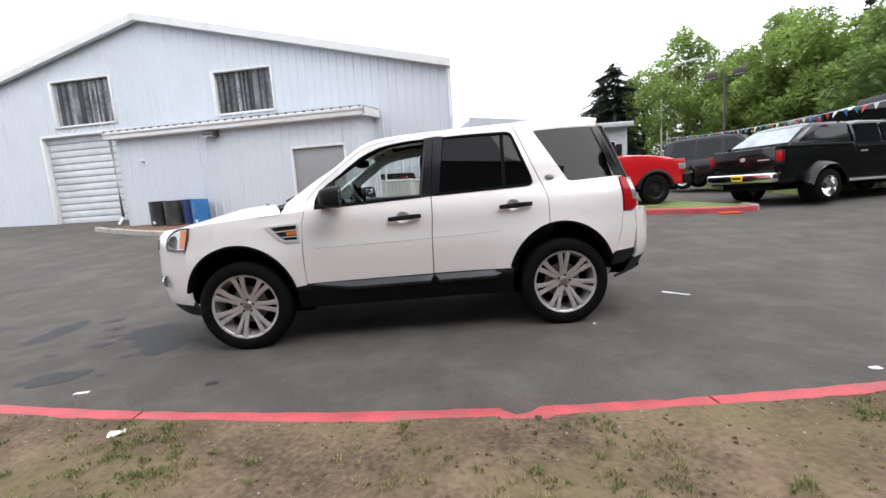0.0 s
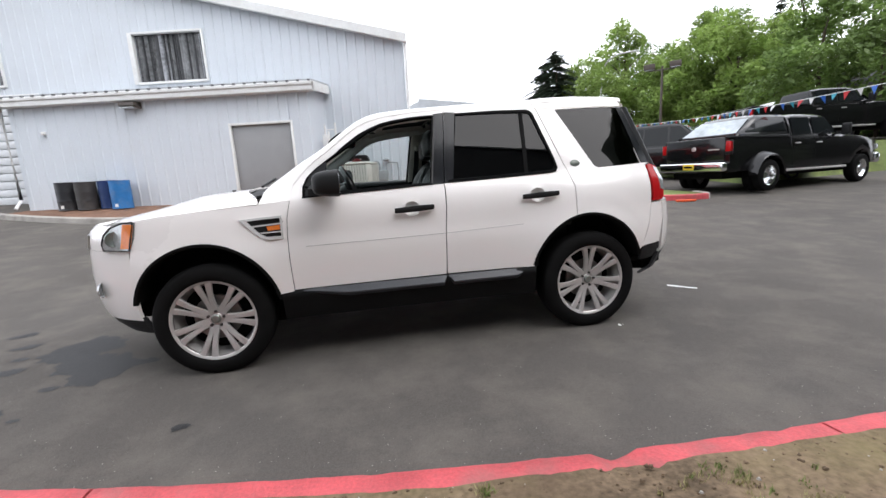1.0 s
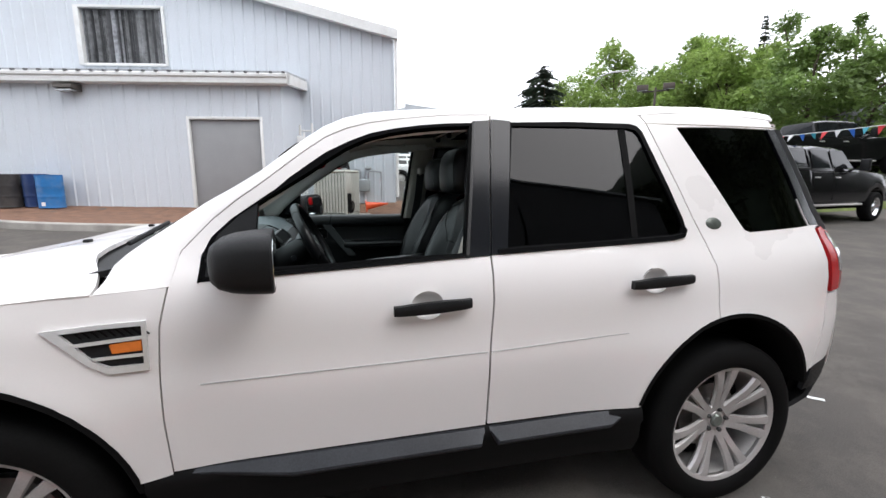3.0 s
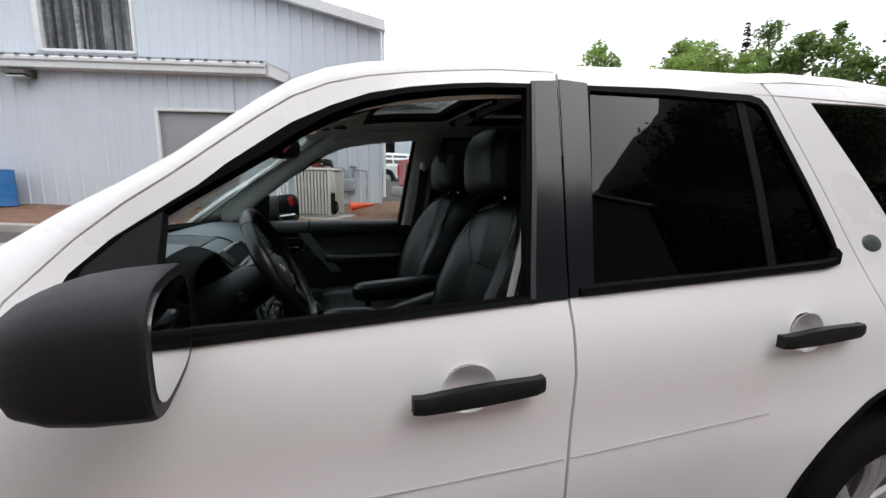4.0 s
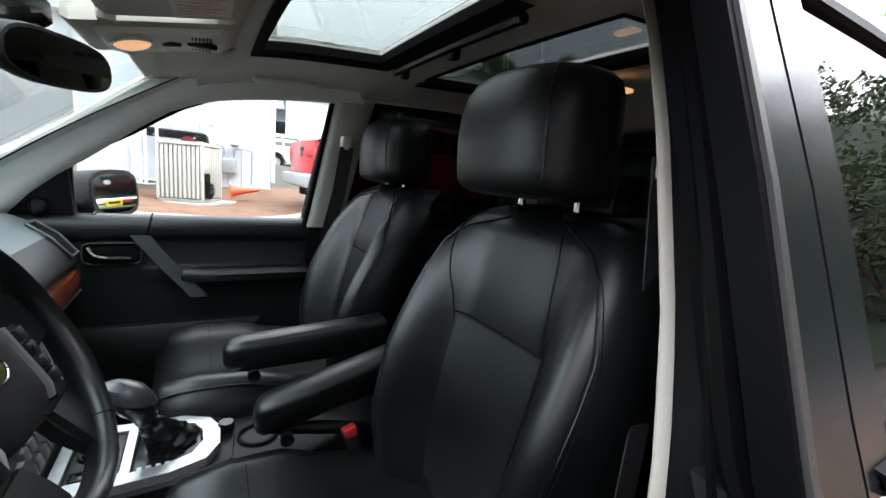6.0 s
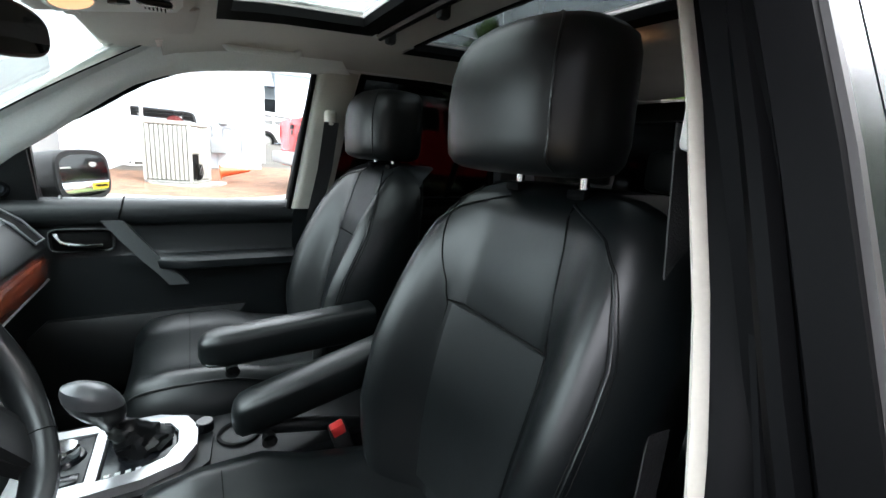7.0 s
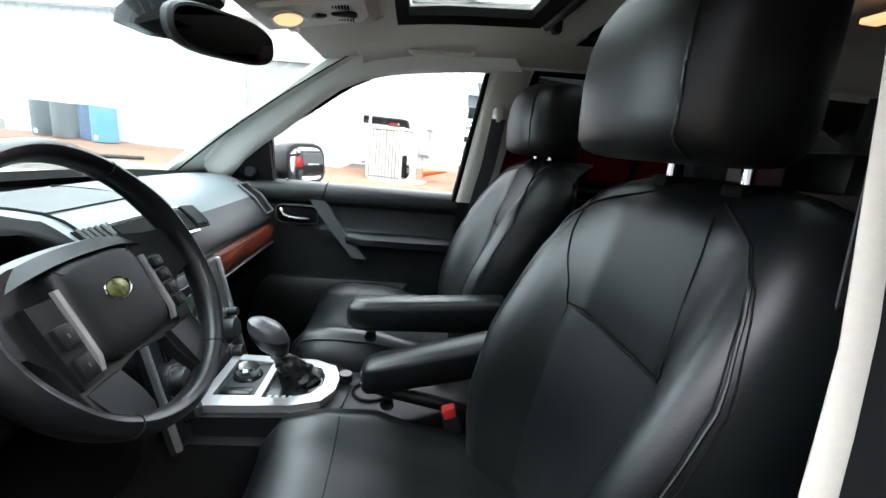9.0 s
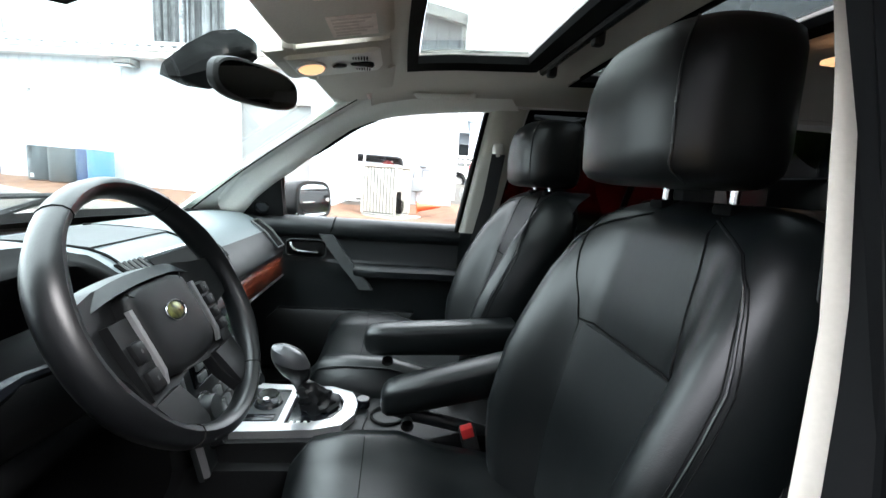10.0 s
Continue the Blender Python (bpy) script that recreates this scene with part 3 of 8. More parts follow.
# lean-to
AH = 3.82
lean = part("lean_to_wall", ribbed(-8.85, 0.0, 0.2, AH, 0.0, [(-2.35, -0.59, 0.2, 2.92)]), SIDING, workshop, "pale ribbed lean-to wall", 20)
part("lean_to_wall", sheet([[(0, 0, 0.2), (0, 1.7, 0.2)], [(0, 0, AH), (0, 1.7, AH + 0.22)]]), SIDING, workshop)
part("lean_to_wall", sheet([[(-8.85, 0, 0.2), (-8.85, 1.7, 0.2)], [(-8.85, 0, AH), (-8.85, 1.7, AH + 0.22)]]), SIDING, workshop)
part("lean_to_roof", sheet([[(-9.05, -0.22, AH + 0.2), (0.2, -0.22, AH + 0.2)], [(-9.05, 1.68, AH + 0.42), (0.2, 1.68, AH + 0.42)]], 0.04), ROOF_METAL, workshop)
part("gutter", loft([[(u, -0.24, AH + 0.19), (u, -0.27, AH + 0.16), (u, -0.27, AH + 0.10), (u, -0.235, AH + 0.07), (u, -0.235, AH - 0.05), (u, -0.20, AH - 0.07), (u, 0.0, AH - 0.07), (u, 0.0, AH + 0.19)] for u in (-9.08, 0.22)]), TRIM_WHITE, workshop, "white gutter with dirt streaks")
part("rake_trim", loft([[(0.10, v, z - 0.20), (0.10, v, z + 0.05), (0.22, v, z + 0.05), (0.22, v, z - 0.20)] for v, z in ((-0.22, AH + 0.14), (1.66, AH + 0.34))]), TRIM_WHITE, workshop)
part("downpipe", tube([(-8.97, -0.1, AH), (-8.97, -0.08, 1.1), (-8.97, -0.3, 0.85)], 0.045, 8), TRIM_WHITE, workshop)
rib = box(-0.03, 0.03, -0.3, 1.6, 0, 0.045, 0.006, 1)
bmesh.ops.transform(rib, matrix=pose(0, 0, AH + 0.205, math.degrees(math.atan2(0.22, 1.9)), 0, 0), verts=rib.verts)
me = bpy.data.meshes.new("roof_rib")
rib.to_mesh(me)
me.materials.append(RIB_DARK)
for k in range(31):
    o = new("roof_rib", me)
    o.parent, o.location = workshop, (-9.0 + 0.305 * k, 0, 0)
d = part("door", box(-2.35, -0.59, 0.05, 0.1, 0.2, 2.92, 0.006), DOOR_GREY, workshop, "flat grey steel door")
for b in ((-2.42, -2.35, 0.2, 2.99), (-0.59, -0.52, 0.2, 2.99), (-2.35, -0.59, 2.92, 2.99)):
    part("door_frame", box(b[0], b[1], -0.03, 0.06, b[2], b[3], 0.006), TRIM_WHITE, d)
workshop.matrix_basis = BM

wall_lamp = empty("wall_lamp", "dark bronze wall pack lamp on the lean-to wall", "lamp")
part("housing", loft([[(-0.24, 0, 0.1), (0.24, 0, 0.1), (0.24, 0, -0.08), (-0.24, 0, -0.08)], [(-0.22, -0.3, 0.06), (0.22, -0.3, 0.06), (0.22, -0.3, -0.02), (-0.22, -0.3, -0.02)]]), material("bronze_metal", (0.12, 0.11, 0.1), 0.5, metal=0.4), wall_lamp)
part("lens", box(-0.19, 0.19, -0.27, -0.06, -0.1, -0.05, 0.015), CLEAR_LENS, wall_lamp)
part("bracket", box(-0.06, 0.06, -0.04, 0.0, 0.1, 0.17, 0.008), TRIM_WHITE, wall_lamp)
wall_lamp.matrix_basis = BM @ pose(-5.12, -0.012, 3.63)
plug = part("wall_socket", box(-0.06, 0.06, -0.08, 0, -0.05, 0.05, 0.02), TRIM_WHITE)
tagged(plug, "small white covered socket on the metal wall", "socket")
plug.matrix_basis = BM @ pose(-7.88, -0.012, 3.0)

# mulch bed with its kerb
BED = [(-9.4, 10.35), (-8.3, 9.5), (-6.5, 8.3), (-4.6, 7.35), (-2.0, 6.75), (0.4, 6.45), (1.7, 6.25), (2.7, 6.75), (3.2, 8.2), (3.5, 10.9), (2.7, 11.2), (0.0, 10.0), (-9.0, 11.5)]
bed = part("planting_bed", flip_out(panel(BED, lambda x, y: Vector((x, y, height(x, y) + 0.10 - 0.09 * max(0, min(1, (y - 7.4) / 2)) + 0.02 * noise.noise((x * 2, y * 2, 0)))), step=0.3), Vector((0, 0, 1))), MULCH)
tagged(bed, "reddish-brown bark mulch bed along the workshop", "planting bed", kind="structure")
edge = [Vector((*p, 0)) for p in BED[:9]]
edge = smooth_line(edge, 8)
rows = []
for i, p in enumerate(edge):
    d = (edge[min(i + 1, len(edge) - 1)] - edge[max(i - 1, 0)]).normalized()
    nrm = Vector((d.y, -d.x, 0))
    h = height(p.x, p.y)
    rows.append([p + nrm * a + Vector((0, 0, h + b)) for a, b in ((0.12, -0.05), (0.11, 0.11), (0.09, 0.13), (-0.04, 0.13), (-0.05, -0.05))])
bed_kerb = part("bed_kerb", loft(rows), CONCRETE)
tagged(bed_kerb, "weathered plain concrete kerb round the mulch bed", "kerb", kind="structure")

# ---- the white SUV: x runs from front axle to tail, y to its right, left side at negative y ----
suv = empty("suv", "white mid-size SUV parked on the asphalt, driver's window wide open", "car")
WZ = [0.25, 0.35, 0.5, 0.72, 0.815, 0.83, 1.0, 1.08, 1.13, 1.16, 1.40, 1.63, 1.69, 1.80]
WY = [0.840, 0.855, 0.884, 0.903, 0.905, 0.899, 0.893, 0.878, 0.858, 0.838, 0.752, 0.657, 0.630, 0.56]


def half_width(z):
    return sum(np.interp(z + d, WZ, WY) for d in (-0.016, -0.008, 0, 0.008, 0.016)) / 5


def side(x, z, off=0.0):
    """The body side's half width at x, z."""
    w = half_width(z)
    if x < -0.1:
        w -= 0.42 * ((-0.1 - x) / 0.78) ** 2.4
    if x > 2.9:
        w -= 0.30 * ((x - 2.9) / 0.72) ** 2.6
    if z > 1.1:
        w -= 0.035 * max(0, (1.2 - x) / 0.7) ** 2 * min(1, (z - 1.1) / 0.2)
        w -= 0.03 * max(0, (x - 2.4) / 0.8) ** 2 * min(1, (z - 1.1) / 0.2)
    for cx in (0.015, 2.65):
        r = math.hypot(x - cx, (z - 0.385) * 0.95)
        w += 0.024 * math.exp(-((r - 0.46) / 0.055) ** 2) + 0.012 * math.exp(-((r - 0.56) / 0.09) ** 2)
    return w + off


def on_side(s, off=0.0):
    return lambda x, z: Vector((x, s * side(x, z, off), z))


def car_panel(name, outline, s, mat, parent, holes=(), off=0.0, thick=0.02, label="", step=0.05):
    bm = flip_out(panel(outline, on_side(s, off), holes, step=step), Vector((0, s, 0)))
    # rolled edges: the border turns in a little
    return part(name, thicken(bm, thick), mat, parent, label, 50)


def arc(cx, cz, rx, rz, a0, a1, n=16):
    return [(cx + rx * math.cos(radians(a0 + (a1 - a0) * k / n)), cz + rz * math.sin(radians(a0 + (a1 - a0) * k / n))) for k in range(n + 1)]


DOOR_TOP = [(1.655, 1.668), (1.5, 1.662), (1.387, 1.650), (1.287, 1.637), (1.197, 1.622), (1.117, 1.600), (1.045, 1.567), (0.981, 1.523), (0.925, 1.480), (0.874, 1.440), (0.829, 1.405), (0.76, 1.356), (0.69, 1.297), (0.604, 1.203), (0.583, 1.15)]
FRONT_DOOR = [(0.578, 1.103), (0.554, 0.99), (0.546, 0.87), (0.546, 0.70), (0.552, 0.5225), (0.90, 0.524), (1.25, 0.5255), (1.577, 0.527), (1.582, 0.81), (1.596, 1.0), (1.598, 1.15), (1.623, 1.4)] + DOOR_TOP
FRONT_WIN = [(0.66, 1.118), (0.87, 1.128), (1.2, 1.143), (1.521, 1.158), (1.552, 1.40), (1.586, 1.632), (1.47, 1.626), (1.382, 1.617), (1.283, 1.602), (1.195, 1.582), (1.116, 1.551), (1.045, 1.511), (0.983, 1.467), (0.928, 1.427), (0.878, 1.392), (0.833, 1.361), (0.745, 1.300), (0.690, 1.247), (0.663, 1.19)]
REAR_DOOR = [(1.585, 0.529), (2.222, 0.524)] + arc(2.65, 0.40, 0.443, 0.475, 162, 104, 8)[0:] + [(2.550, 0.875), (2.553, 1.08), (2.53, 1.17), (2.49, 1.27), (2.43, 1.44), (2.355, 1.66), (2.33, 1.692), (2.0, 1.688), (1.662, 1.671), (1.630, 1.4), (1.605, 1.15), (1.603, 1.0), (1.589, 0.81)]
REAR_WIN = [(1.63, 1.166), (2.0, 1.178), (2.38, 1.192), (2.43, 1.20), (2.447, 1.225), (2.44, 1.27), (2.37, 1.48), (2.325, 1.62), (2.305, 1.643), (2.27, 1.651), (2.0, 1.65), (1.728, 1.638), (1.685, 1.4)]
QUARTER = [(2.556, 0.875)] + arc(2.65, 0.40, 0.443, 0.475, 100, 20, 14) + [(3.10, 0.60), (3.135, 0.70), (3.165, 0.80), (3.185, 0.925), (3.187, 1.07), (3.187, 1.208), (3.232, 1.217), (3.15, 1.45), (3.085, 1.645), (3.06, 1.70), (2.6, 1.72), (2.42, 1.712), (2.34, 1.692), (2.362, 1.66), (2.437, 1.44), (2.497, 1.27), (2.537, 1.17), (2.559, 1.08)]
QUARTER_WIN = [(2.507, 1.648), (2.78, 1.656), (3.03, 1.656), (3.09, 1.45), (3.147, 1.219), (2.95, 1.21), (2.775, 1.203), (2.745, 1.215), (2.63, 1.42)]
SILL_BLACK = material("black_sill_plastic", (0.006, 0.0062, 0.0065), 0.45, spec=0.14, var=0.2, scale=6, fine=200)
# greyer than the sill: the light on its upward bevel is painted in
SILL_GREY = material("lit_sill_plastic", (0.030, 0.033, 0.038), 0.38, spec=0.4, var=0.3, scale=5, fine=160)
# grey of the thin shadow line drawn along the door crease
SEAM_GREY = material("shaded_crease_paint", (0.40, 0.395, 0.385), 0.4, var=0.05)
GREY_GREEN = material("lamp_bowl", (0.25, 0.28, 0.27), 0.15, metal=0.6)
FENDER = [(0.466, 0.505), (0.548, 0.512), (0.541, 0.70), (0.541, 0.87), (0.549, 0.99), (0.573, 1.103), (0.50, 1.099), (0.39, 1.092), (0.34, 1.091), (0.30, 1.089), (0.05, 1.070), (-0.18, 1.054), (-0.335, 1.035), (-0.345, 0.95), (-0.385, 0.86), (-0.405, 0.74), (-0.415, 0.60), (-0.425, 0.52)] + arc(0.015, 0.385, 0.452, 0.48, 160, 14, 18)

for s, side_name in ((-1, "left"), (1, "right")):
    for nm, outline, win in (("front_door", FRONT_DOOR, FRONT_WIN), ("rear_door", REAR_DOOR, REAR_WIN)):
        hx, hz = ((1.243, 0.995) if nm == "front_door" else (2.147, 1.030))
        dish = [(hx + 0.118 + 0.057 * math.cos(a), hz + 0.006 + 0.049 * math.sin(a)) for a in np.linspace(0, 2 * math.pi, 25)[:-1]]
        door = car_panel(nm, outline, s, WHITE_PAINT, suv, [win, dish], label="white door with black window surround")
        # rubber edging of the window opening
        cen = Vector((sum(p[0] for p in win) / len(win), sum(p[1] for p in win) / len(win)))
        rim = [Vector(p) + (cen - Vector(p)).normalized() * 0.018 for p in win]
        part("window_seal", thicken(flip_out(panel([(p[0] + (0.004 if p[0] > cen.x else -0.004), p[1] + (0.004 if p[1] > cen.y else -0.004)) for p in win], on_side(s, 0.0015), [[tuple(q) for q in rim]], step=0.04), Vector((0, s, 0))), 0.03), PILLAR_BLACK, door)
        belt = [p for p in win if p[1] < 1.24 and 0.655 < p[0] < 2.45]
        belt.sort()
        part("belt_strip", sheet([[(x, s * side(x, z + dz, 0.006 + o), z + dz) for x, z in belt] for dz, o in ((-0.006, -0.004), (-0.003, 0.002), (0.006, 0.001), (0.009, -0.012))], 0.004), PILLAR_BLACK, door)
        # handle: bar, scoop and its end cap
        rows = []
        for k in range(15):
            u = k / 14
            x = hx + 0.266 * u
            out = 0.040 if 0 < k < 14 else 0.034
            hh = 0.0155 + 0.004 * math.sin(math.pi * u)
            y0 = side(x, hz)
            z = hz + 0.012 * u
            rows.append([(x, s * (y0 + a), z + b) for a, b in ((out - 0.022, -hh), (out - 0.004, -hh), (out, -hh * 0.5), (out, hh * 0.5), (out - 0.004, hh), (out - 0.022, hh))])
        handle = part("door_handle", loft(rows), BLACK_PLASTIC, door, "black pull handle")
        cup = lathe([(0.0, -0.026), (0.03, -0.023), (0.048, -0.012), (0.055, -0.003), (0.058, 0.0006), (0.0605, 0.0004)], 28, "y")
        moved(cup, Matrix.Translation((hx + 0.118, s * side(hx + 0.118, hz + 0.005), hz + 0.006)) @ Matrix.Diagonal((0.98, s, 0.86, 1)))
        bmesh.ops.recalc_face_normals(cup, faces=cup.faces)
        part("handle_cup", cup, WHITE_PAINT, door)
        if nm == "front_door":
            part("pillar_trim", thicken(flip_out(panel([(1.512, 1.152), (1.5985, 1.155), (1.6235, 1.4), (1.6525, 1.648), (1.584, 1.642), (1.548, 1.4)], on_side(s, 0.004)), Vector((0, s, 0))), 0.012), GLOSS_BLACK, door, "satin black pillar panel")
            part("channel_edge", thicken(flip_out(panel([(1.508, 1.152), (1.520, 1.152), (1.557, 1.4), (1.593, 1.641), (1.583, 1.641), (1.546, 1.4)], on_side(s, 0.0065)), Vector((0, s, 0))), 0.01), SATIN, door, "satin grey window channel edge")
            crease = [(0.65, 0.805), (1.1, 0.812), (1.575, 0.818)]
        else:
            part("pillar_trim", thicken(flip_out(panel([(1.6045, 1.157), (1.665, 1.160), (1.70, 1.4), (1.738, 1.648), (1.6605, 1.652), (1.6295, 1.4)], on_side(s, 0.004)), Vector((0, s, 0))), 0.012), GLOSS_BLACK, door, "satin black pillar panel")
            part("window_bar", thicken(flip_out(panel([(2.195, 1.18), (2.222, 1.18), (2.252, 1.652), (2.222, 1.652)], on_side(s, -0.004)), Vector((0, s, 0))), 0.01), RUBBER, door)
            gp = part("window_glass", thicken(flip_out(panel(REAR_WIN, on_side(s, -0.008)), Vector((0, s, 0))), 0.004), TINT_GLASS, door, "dark privacy glass")
            crease = [(1.59, 0.818), (1.9, 0.83), (2.15, 0.838)]
        # a thin grey tube paints the crease's shadow on the door
        part("side_moulding", tube([(x, s * (side(x, z) + 0.0006), z) for x, z in [(crease[0][0] + (crease[-1][0] - crease[0][0]) * k / 16, crease[0][1] + (crease[-1][1] - crease[0][1]) * k / 16) for k in range(17)]], 0.0019, 5), SEAM_GREY, door, "fine grey line painting the shade of a pressed crease")
        if s == 1 and nm == "front_door":
            part("window_glass", thicken(flip_out(panel(FRONT_WIN, on_side(s, -0.010)), Vector((0, s, 0))), 0.004), CLEAR_GLASS, door, "clear raised side window")
    quarter = car_panel("rear_quarter", QUARTER, s, WHITE_PAINT, suv, [QUARTER_WIN])
    part("quarter_glass", thicken(flip_out(panel(QUARTER_WIN, on_side(s, -0.006)), Vector((0, s, 0))), 0.004), TINT_GLASS, quarter, "dark privacy glass")
    part("rear_pillar_trim", thicken(flip_out(panel([(3.025, 1.656), (3.078, 1.655), (3.15, 1.45), (3.230, 1.22), (3.15, 1.222), (3.088, 1.45)], on_side(s, 0.003)), Vector((0, s, 0))), 0.012), GLOSS_BLACK, quarter)
    badge = lathe([(0.0, 0.003), (0.036, 0.0028), (0.041, 0.001), (0.043, -0.004)], 24, "y")
    moved(badge, Matrix.Translation((2.592, s * side(2.592, 1.244), 1.244)) @ pose(0, 0, 0, 20 * s, 0, 0) @ Matrix.Diagonal((0.95, s, 0.62, 1)))
    bmesh.ops.recalc_face_normals(badge, faces=badge.faces)
    part("badge", badge, BADGE_DARK, quarter, "small oval dark green badge")
    fender = car_panel("front_fender", FENDER, s, WHITE_PAINT, suv)
    # side vent: bright frame, dark mesh, amber repeater
    VENT = [(0.262, 1.004), (0.40, 1.012), (0.520, 1.016), (0.520, 0.868), (0.42, 0.868), (0.375, 0.895)]
    cen = Vector((0.44, 0.955, 0))
    inner = [(cen.x + (x - cen.x) * 0.86 + (0.02 if x < 0.3 else 0), cen.y + (z - cen.y) * 0.78) for x, z in VENT]
    vent = part("side_vent", thicken(flip_out(panel(VENT, on_side(s, 0.010), [inner], step=0.04), Vector((0, s, 0))), 0.02), BRIGHT_SILVER, fender, "silver-framed side vent")
    part("vent_mesh", thicken(flip_out(panel(inner, on_side(s, 0.001), step=0.04), Vector((0, s, 0))), 0.008), BLACK_PLASTIC, vent)
    for k in range(9):
        x = 0.33 + k * 0.021
        part("mesh_bar", thicken(flip_out(panel([(x, 1.0), (x + 0.005, 1.0), (x + 0.03, 0.975), (x + 0.025, 0.975)], on_side(s, 0.004), step=0.03), Vector((0, s, 0))), 0.004), DARK_UNDER, vent)
    part("repeater", thicken(flip_out(panel([(0.425, 0.953), (0.505, 0.959), (0.505, 0.929), (0.432, 0.926)], on_side(s, 0.009), step=0.03), Vector((0, s, 0))), 0.02), AMBER_LENS, vent, "amber side repeater")
    part("vent_fin", thicken(flip_out(panel([(0.33, 0.962), (0.515, 0.972), (0.515, 0.963), (0.34, 0.953)], on_side(s, 0.011), step=0.04), Vector((0, s, 0))), 0.012), BRIGHT_SILVER, vent)
    part("vent_fin", thicken(flip_out(panel([(0.38, 0.918), (0.515, 0.920), (0.515, 0.912), (0.39, 0.910)], on_side(s, 0.011), step=0.04), Vector((0, s, 0))), 0.012), BRIGHT_SILVER, vent)
    # sill
    rows = []
    for x in np.linspace(0.47, 2.235, 24):
        b = half_width(0.5)
        flare = 0.012 * math.exp(-((x - 0.5) / 0.12) ** 2) + 0.02 * math.exp(-((x - 2.2) / 0.12) ** 2)
        rows.append([(x, s * (b + o + flare), z) for o, z in ((-0.06, 0.525), (-0.002, 0.522), (0.012, 0.505), (0.016, 0.47), (0.004, 0.445), (0.0, 0.385), (-0.03, 0.315), (-0.2, 0.30), (-0.2, 0.525))])
    sill = part("sill", loft(rows), SILL_BLACK, suv, "black plastic sill cladding")
    for x0, x1, f0, f1 in ((0.60, 1.572, 0.30, 0.02), (1.592, 2.19, 0.03, 0.10)):
        rows = []
        for x in list(np.linspace(x0, x0 + f0, 6)) + list(np.linspace(x0 + f0, x1 - f1, 8))[1:-1] + list(np.linspace(x1 - f1, x1, 4)):
            k = max(0.12, min(1, (x - x0) / f0, (x1 - x) / f1))
            b = half_width(0.5)
            rows.append([(x, s * (b + o), z) for o, z in ((-0.01, 0.519), (0.006 + 0.004 * k, 0.518), (0.012 + 0.030 * k, 0.512 - 0.034 * k), (0.012 + 0.030 * k, 0.508 - 0.040 * k), (0.010 + 0.012 * k, 0.500 - 0.052 * k), (-0.01, 0.47))])
        part("sill_moulding", loft(rows), SILL_GREY, sill, "dark grey sill moulding with the light on its bevel painted in")
    # wheel-arch lips and liners
    for cx, cz, rx, rz, a0, a1 in ((0.015, 0.385, 0.452, 0.48, 165, 10), (2.65, 0.40, 0.443, 0.475, 164, 16)):
        lip = []
        for x, z in arc(cx, cz, rx, rz, a0, a1, 24):
            w = side(x, z)
            ux, uz = (x - cx) / rx, (z - cz) / rz
            lip.append([(x + ux * o, s * (w + d), z + uz * o) for o, d in ((0.012, 0.002), (-0.004, 0.003), (-0.012, -0.006), (-0.014, -0.05), (0.004, -0.25), (0.02, -0.36))])
        part("arch_liner", sheet(lip, 0.002), DARK_UNDER, suv)
        part("wheel_house", loft([[(x, s * y, z) for x, z in arc(cx, cz, rx + 0.05, rz + 0.04, 200, -20, 20)] for y in (0.50, 0.53)]), DARK_UNDER, suv)
    # tail lamp
    tl = part("tail_lamp", thicken(flip_out(panel([(3.206, 0.932), (3.200, 1.205), (3.237, 1.212), (3.30, 1.185), (3.325, 1.08), (3.325, 0.965), (3.30, 0.935)], on_side(s, 0.008), step=0.035), Vector((0, s, 0))), 0.03), RED_LENS, suv, "red tail lamp cluster")
    part("reversing_lens", thicken(flip_out(panel([(3.285, 1.02), (3.262, 1.19), (3.297, 1.178), (3.321, 1.08), (3.322, 1.01)], on_side(s, 0.0115), step=0.03), Vector((0, s, 0))), 0.008), CLEAR_LENS, tl)
    # headlamp
    hl = part("headlamp", thicken(flip_out(panel([(-0.347, 1.034), (-0.42, 1.03), (-0.50, 1.005), (-0.56, 0.96), (-0.59, 0.90), (-0.58, 0.862), (-0.388, 0.862)], on_side(s, 0.008), step=0.04), Vector((0, s, 0))), 0.02), CLEAR_LENS, suv, "clear headlamp with amber corner")
    part("lamp_bowl", moved(lathe([(0.0, -0.004), (0.03, 0.0), (0.045, 0.006), (0.05, 0.0)], 20, "y"), Matrix.Translation((-0.485, s * side(-0.485, 0.935, 0.008), 0.935)) @ pose(0, 0, 0, 0, 0, 28 * -s) @ Matrix.Diagonal((1, s, 1, 1))), GREY_GREEN, hl)
    part("lamp_rim", tube([(x, s * side(x, z, 0.010), z) for x, z in ((-0.347, 1.034), (-0.42, 1.03), (-0.50, 1.005), (-0.56, 0.96), (-0.59, 0.90), (-0.58, 0.862), (-0.388, 0.862), (-0.347, 1.034))], 0.005, 5, False), BLACK_PLASTIC, hl)
    part("indicator", thicken(flip_out(panel([(-0.35, 1.02), (-0.41, 1.025), (-0.445, 0.875), (-0.385, 0.875)], on_side(s, 0.013), step=0.04), Vector((0, s, 0))), 0.012), AMBER_LENS, hl, "amber corner lens")

# ---- roof, glass, bonnet, ends ----


def roof_edge(x):
    return np.interp(x, [1.0, 1.1, 1.24, 1.38, 1.64, 2.0, 2.33, 2.45, 2.7, 3.0, 3.2], [1.556, 1.600, 1.630, 1.648, 1.665, 1.683, 1.695, 1.707, 1.714, 1.708, 1.692])


def roof_half(x):
    return np.interp(x, [1.0, 1.3, 1.7, 2.4, 3.2], [0.655, 0.645, 0.632, 0.625, 0.59])


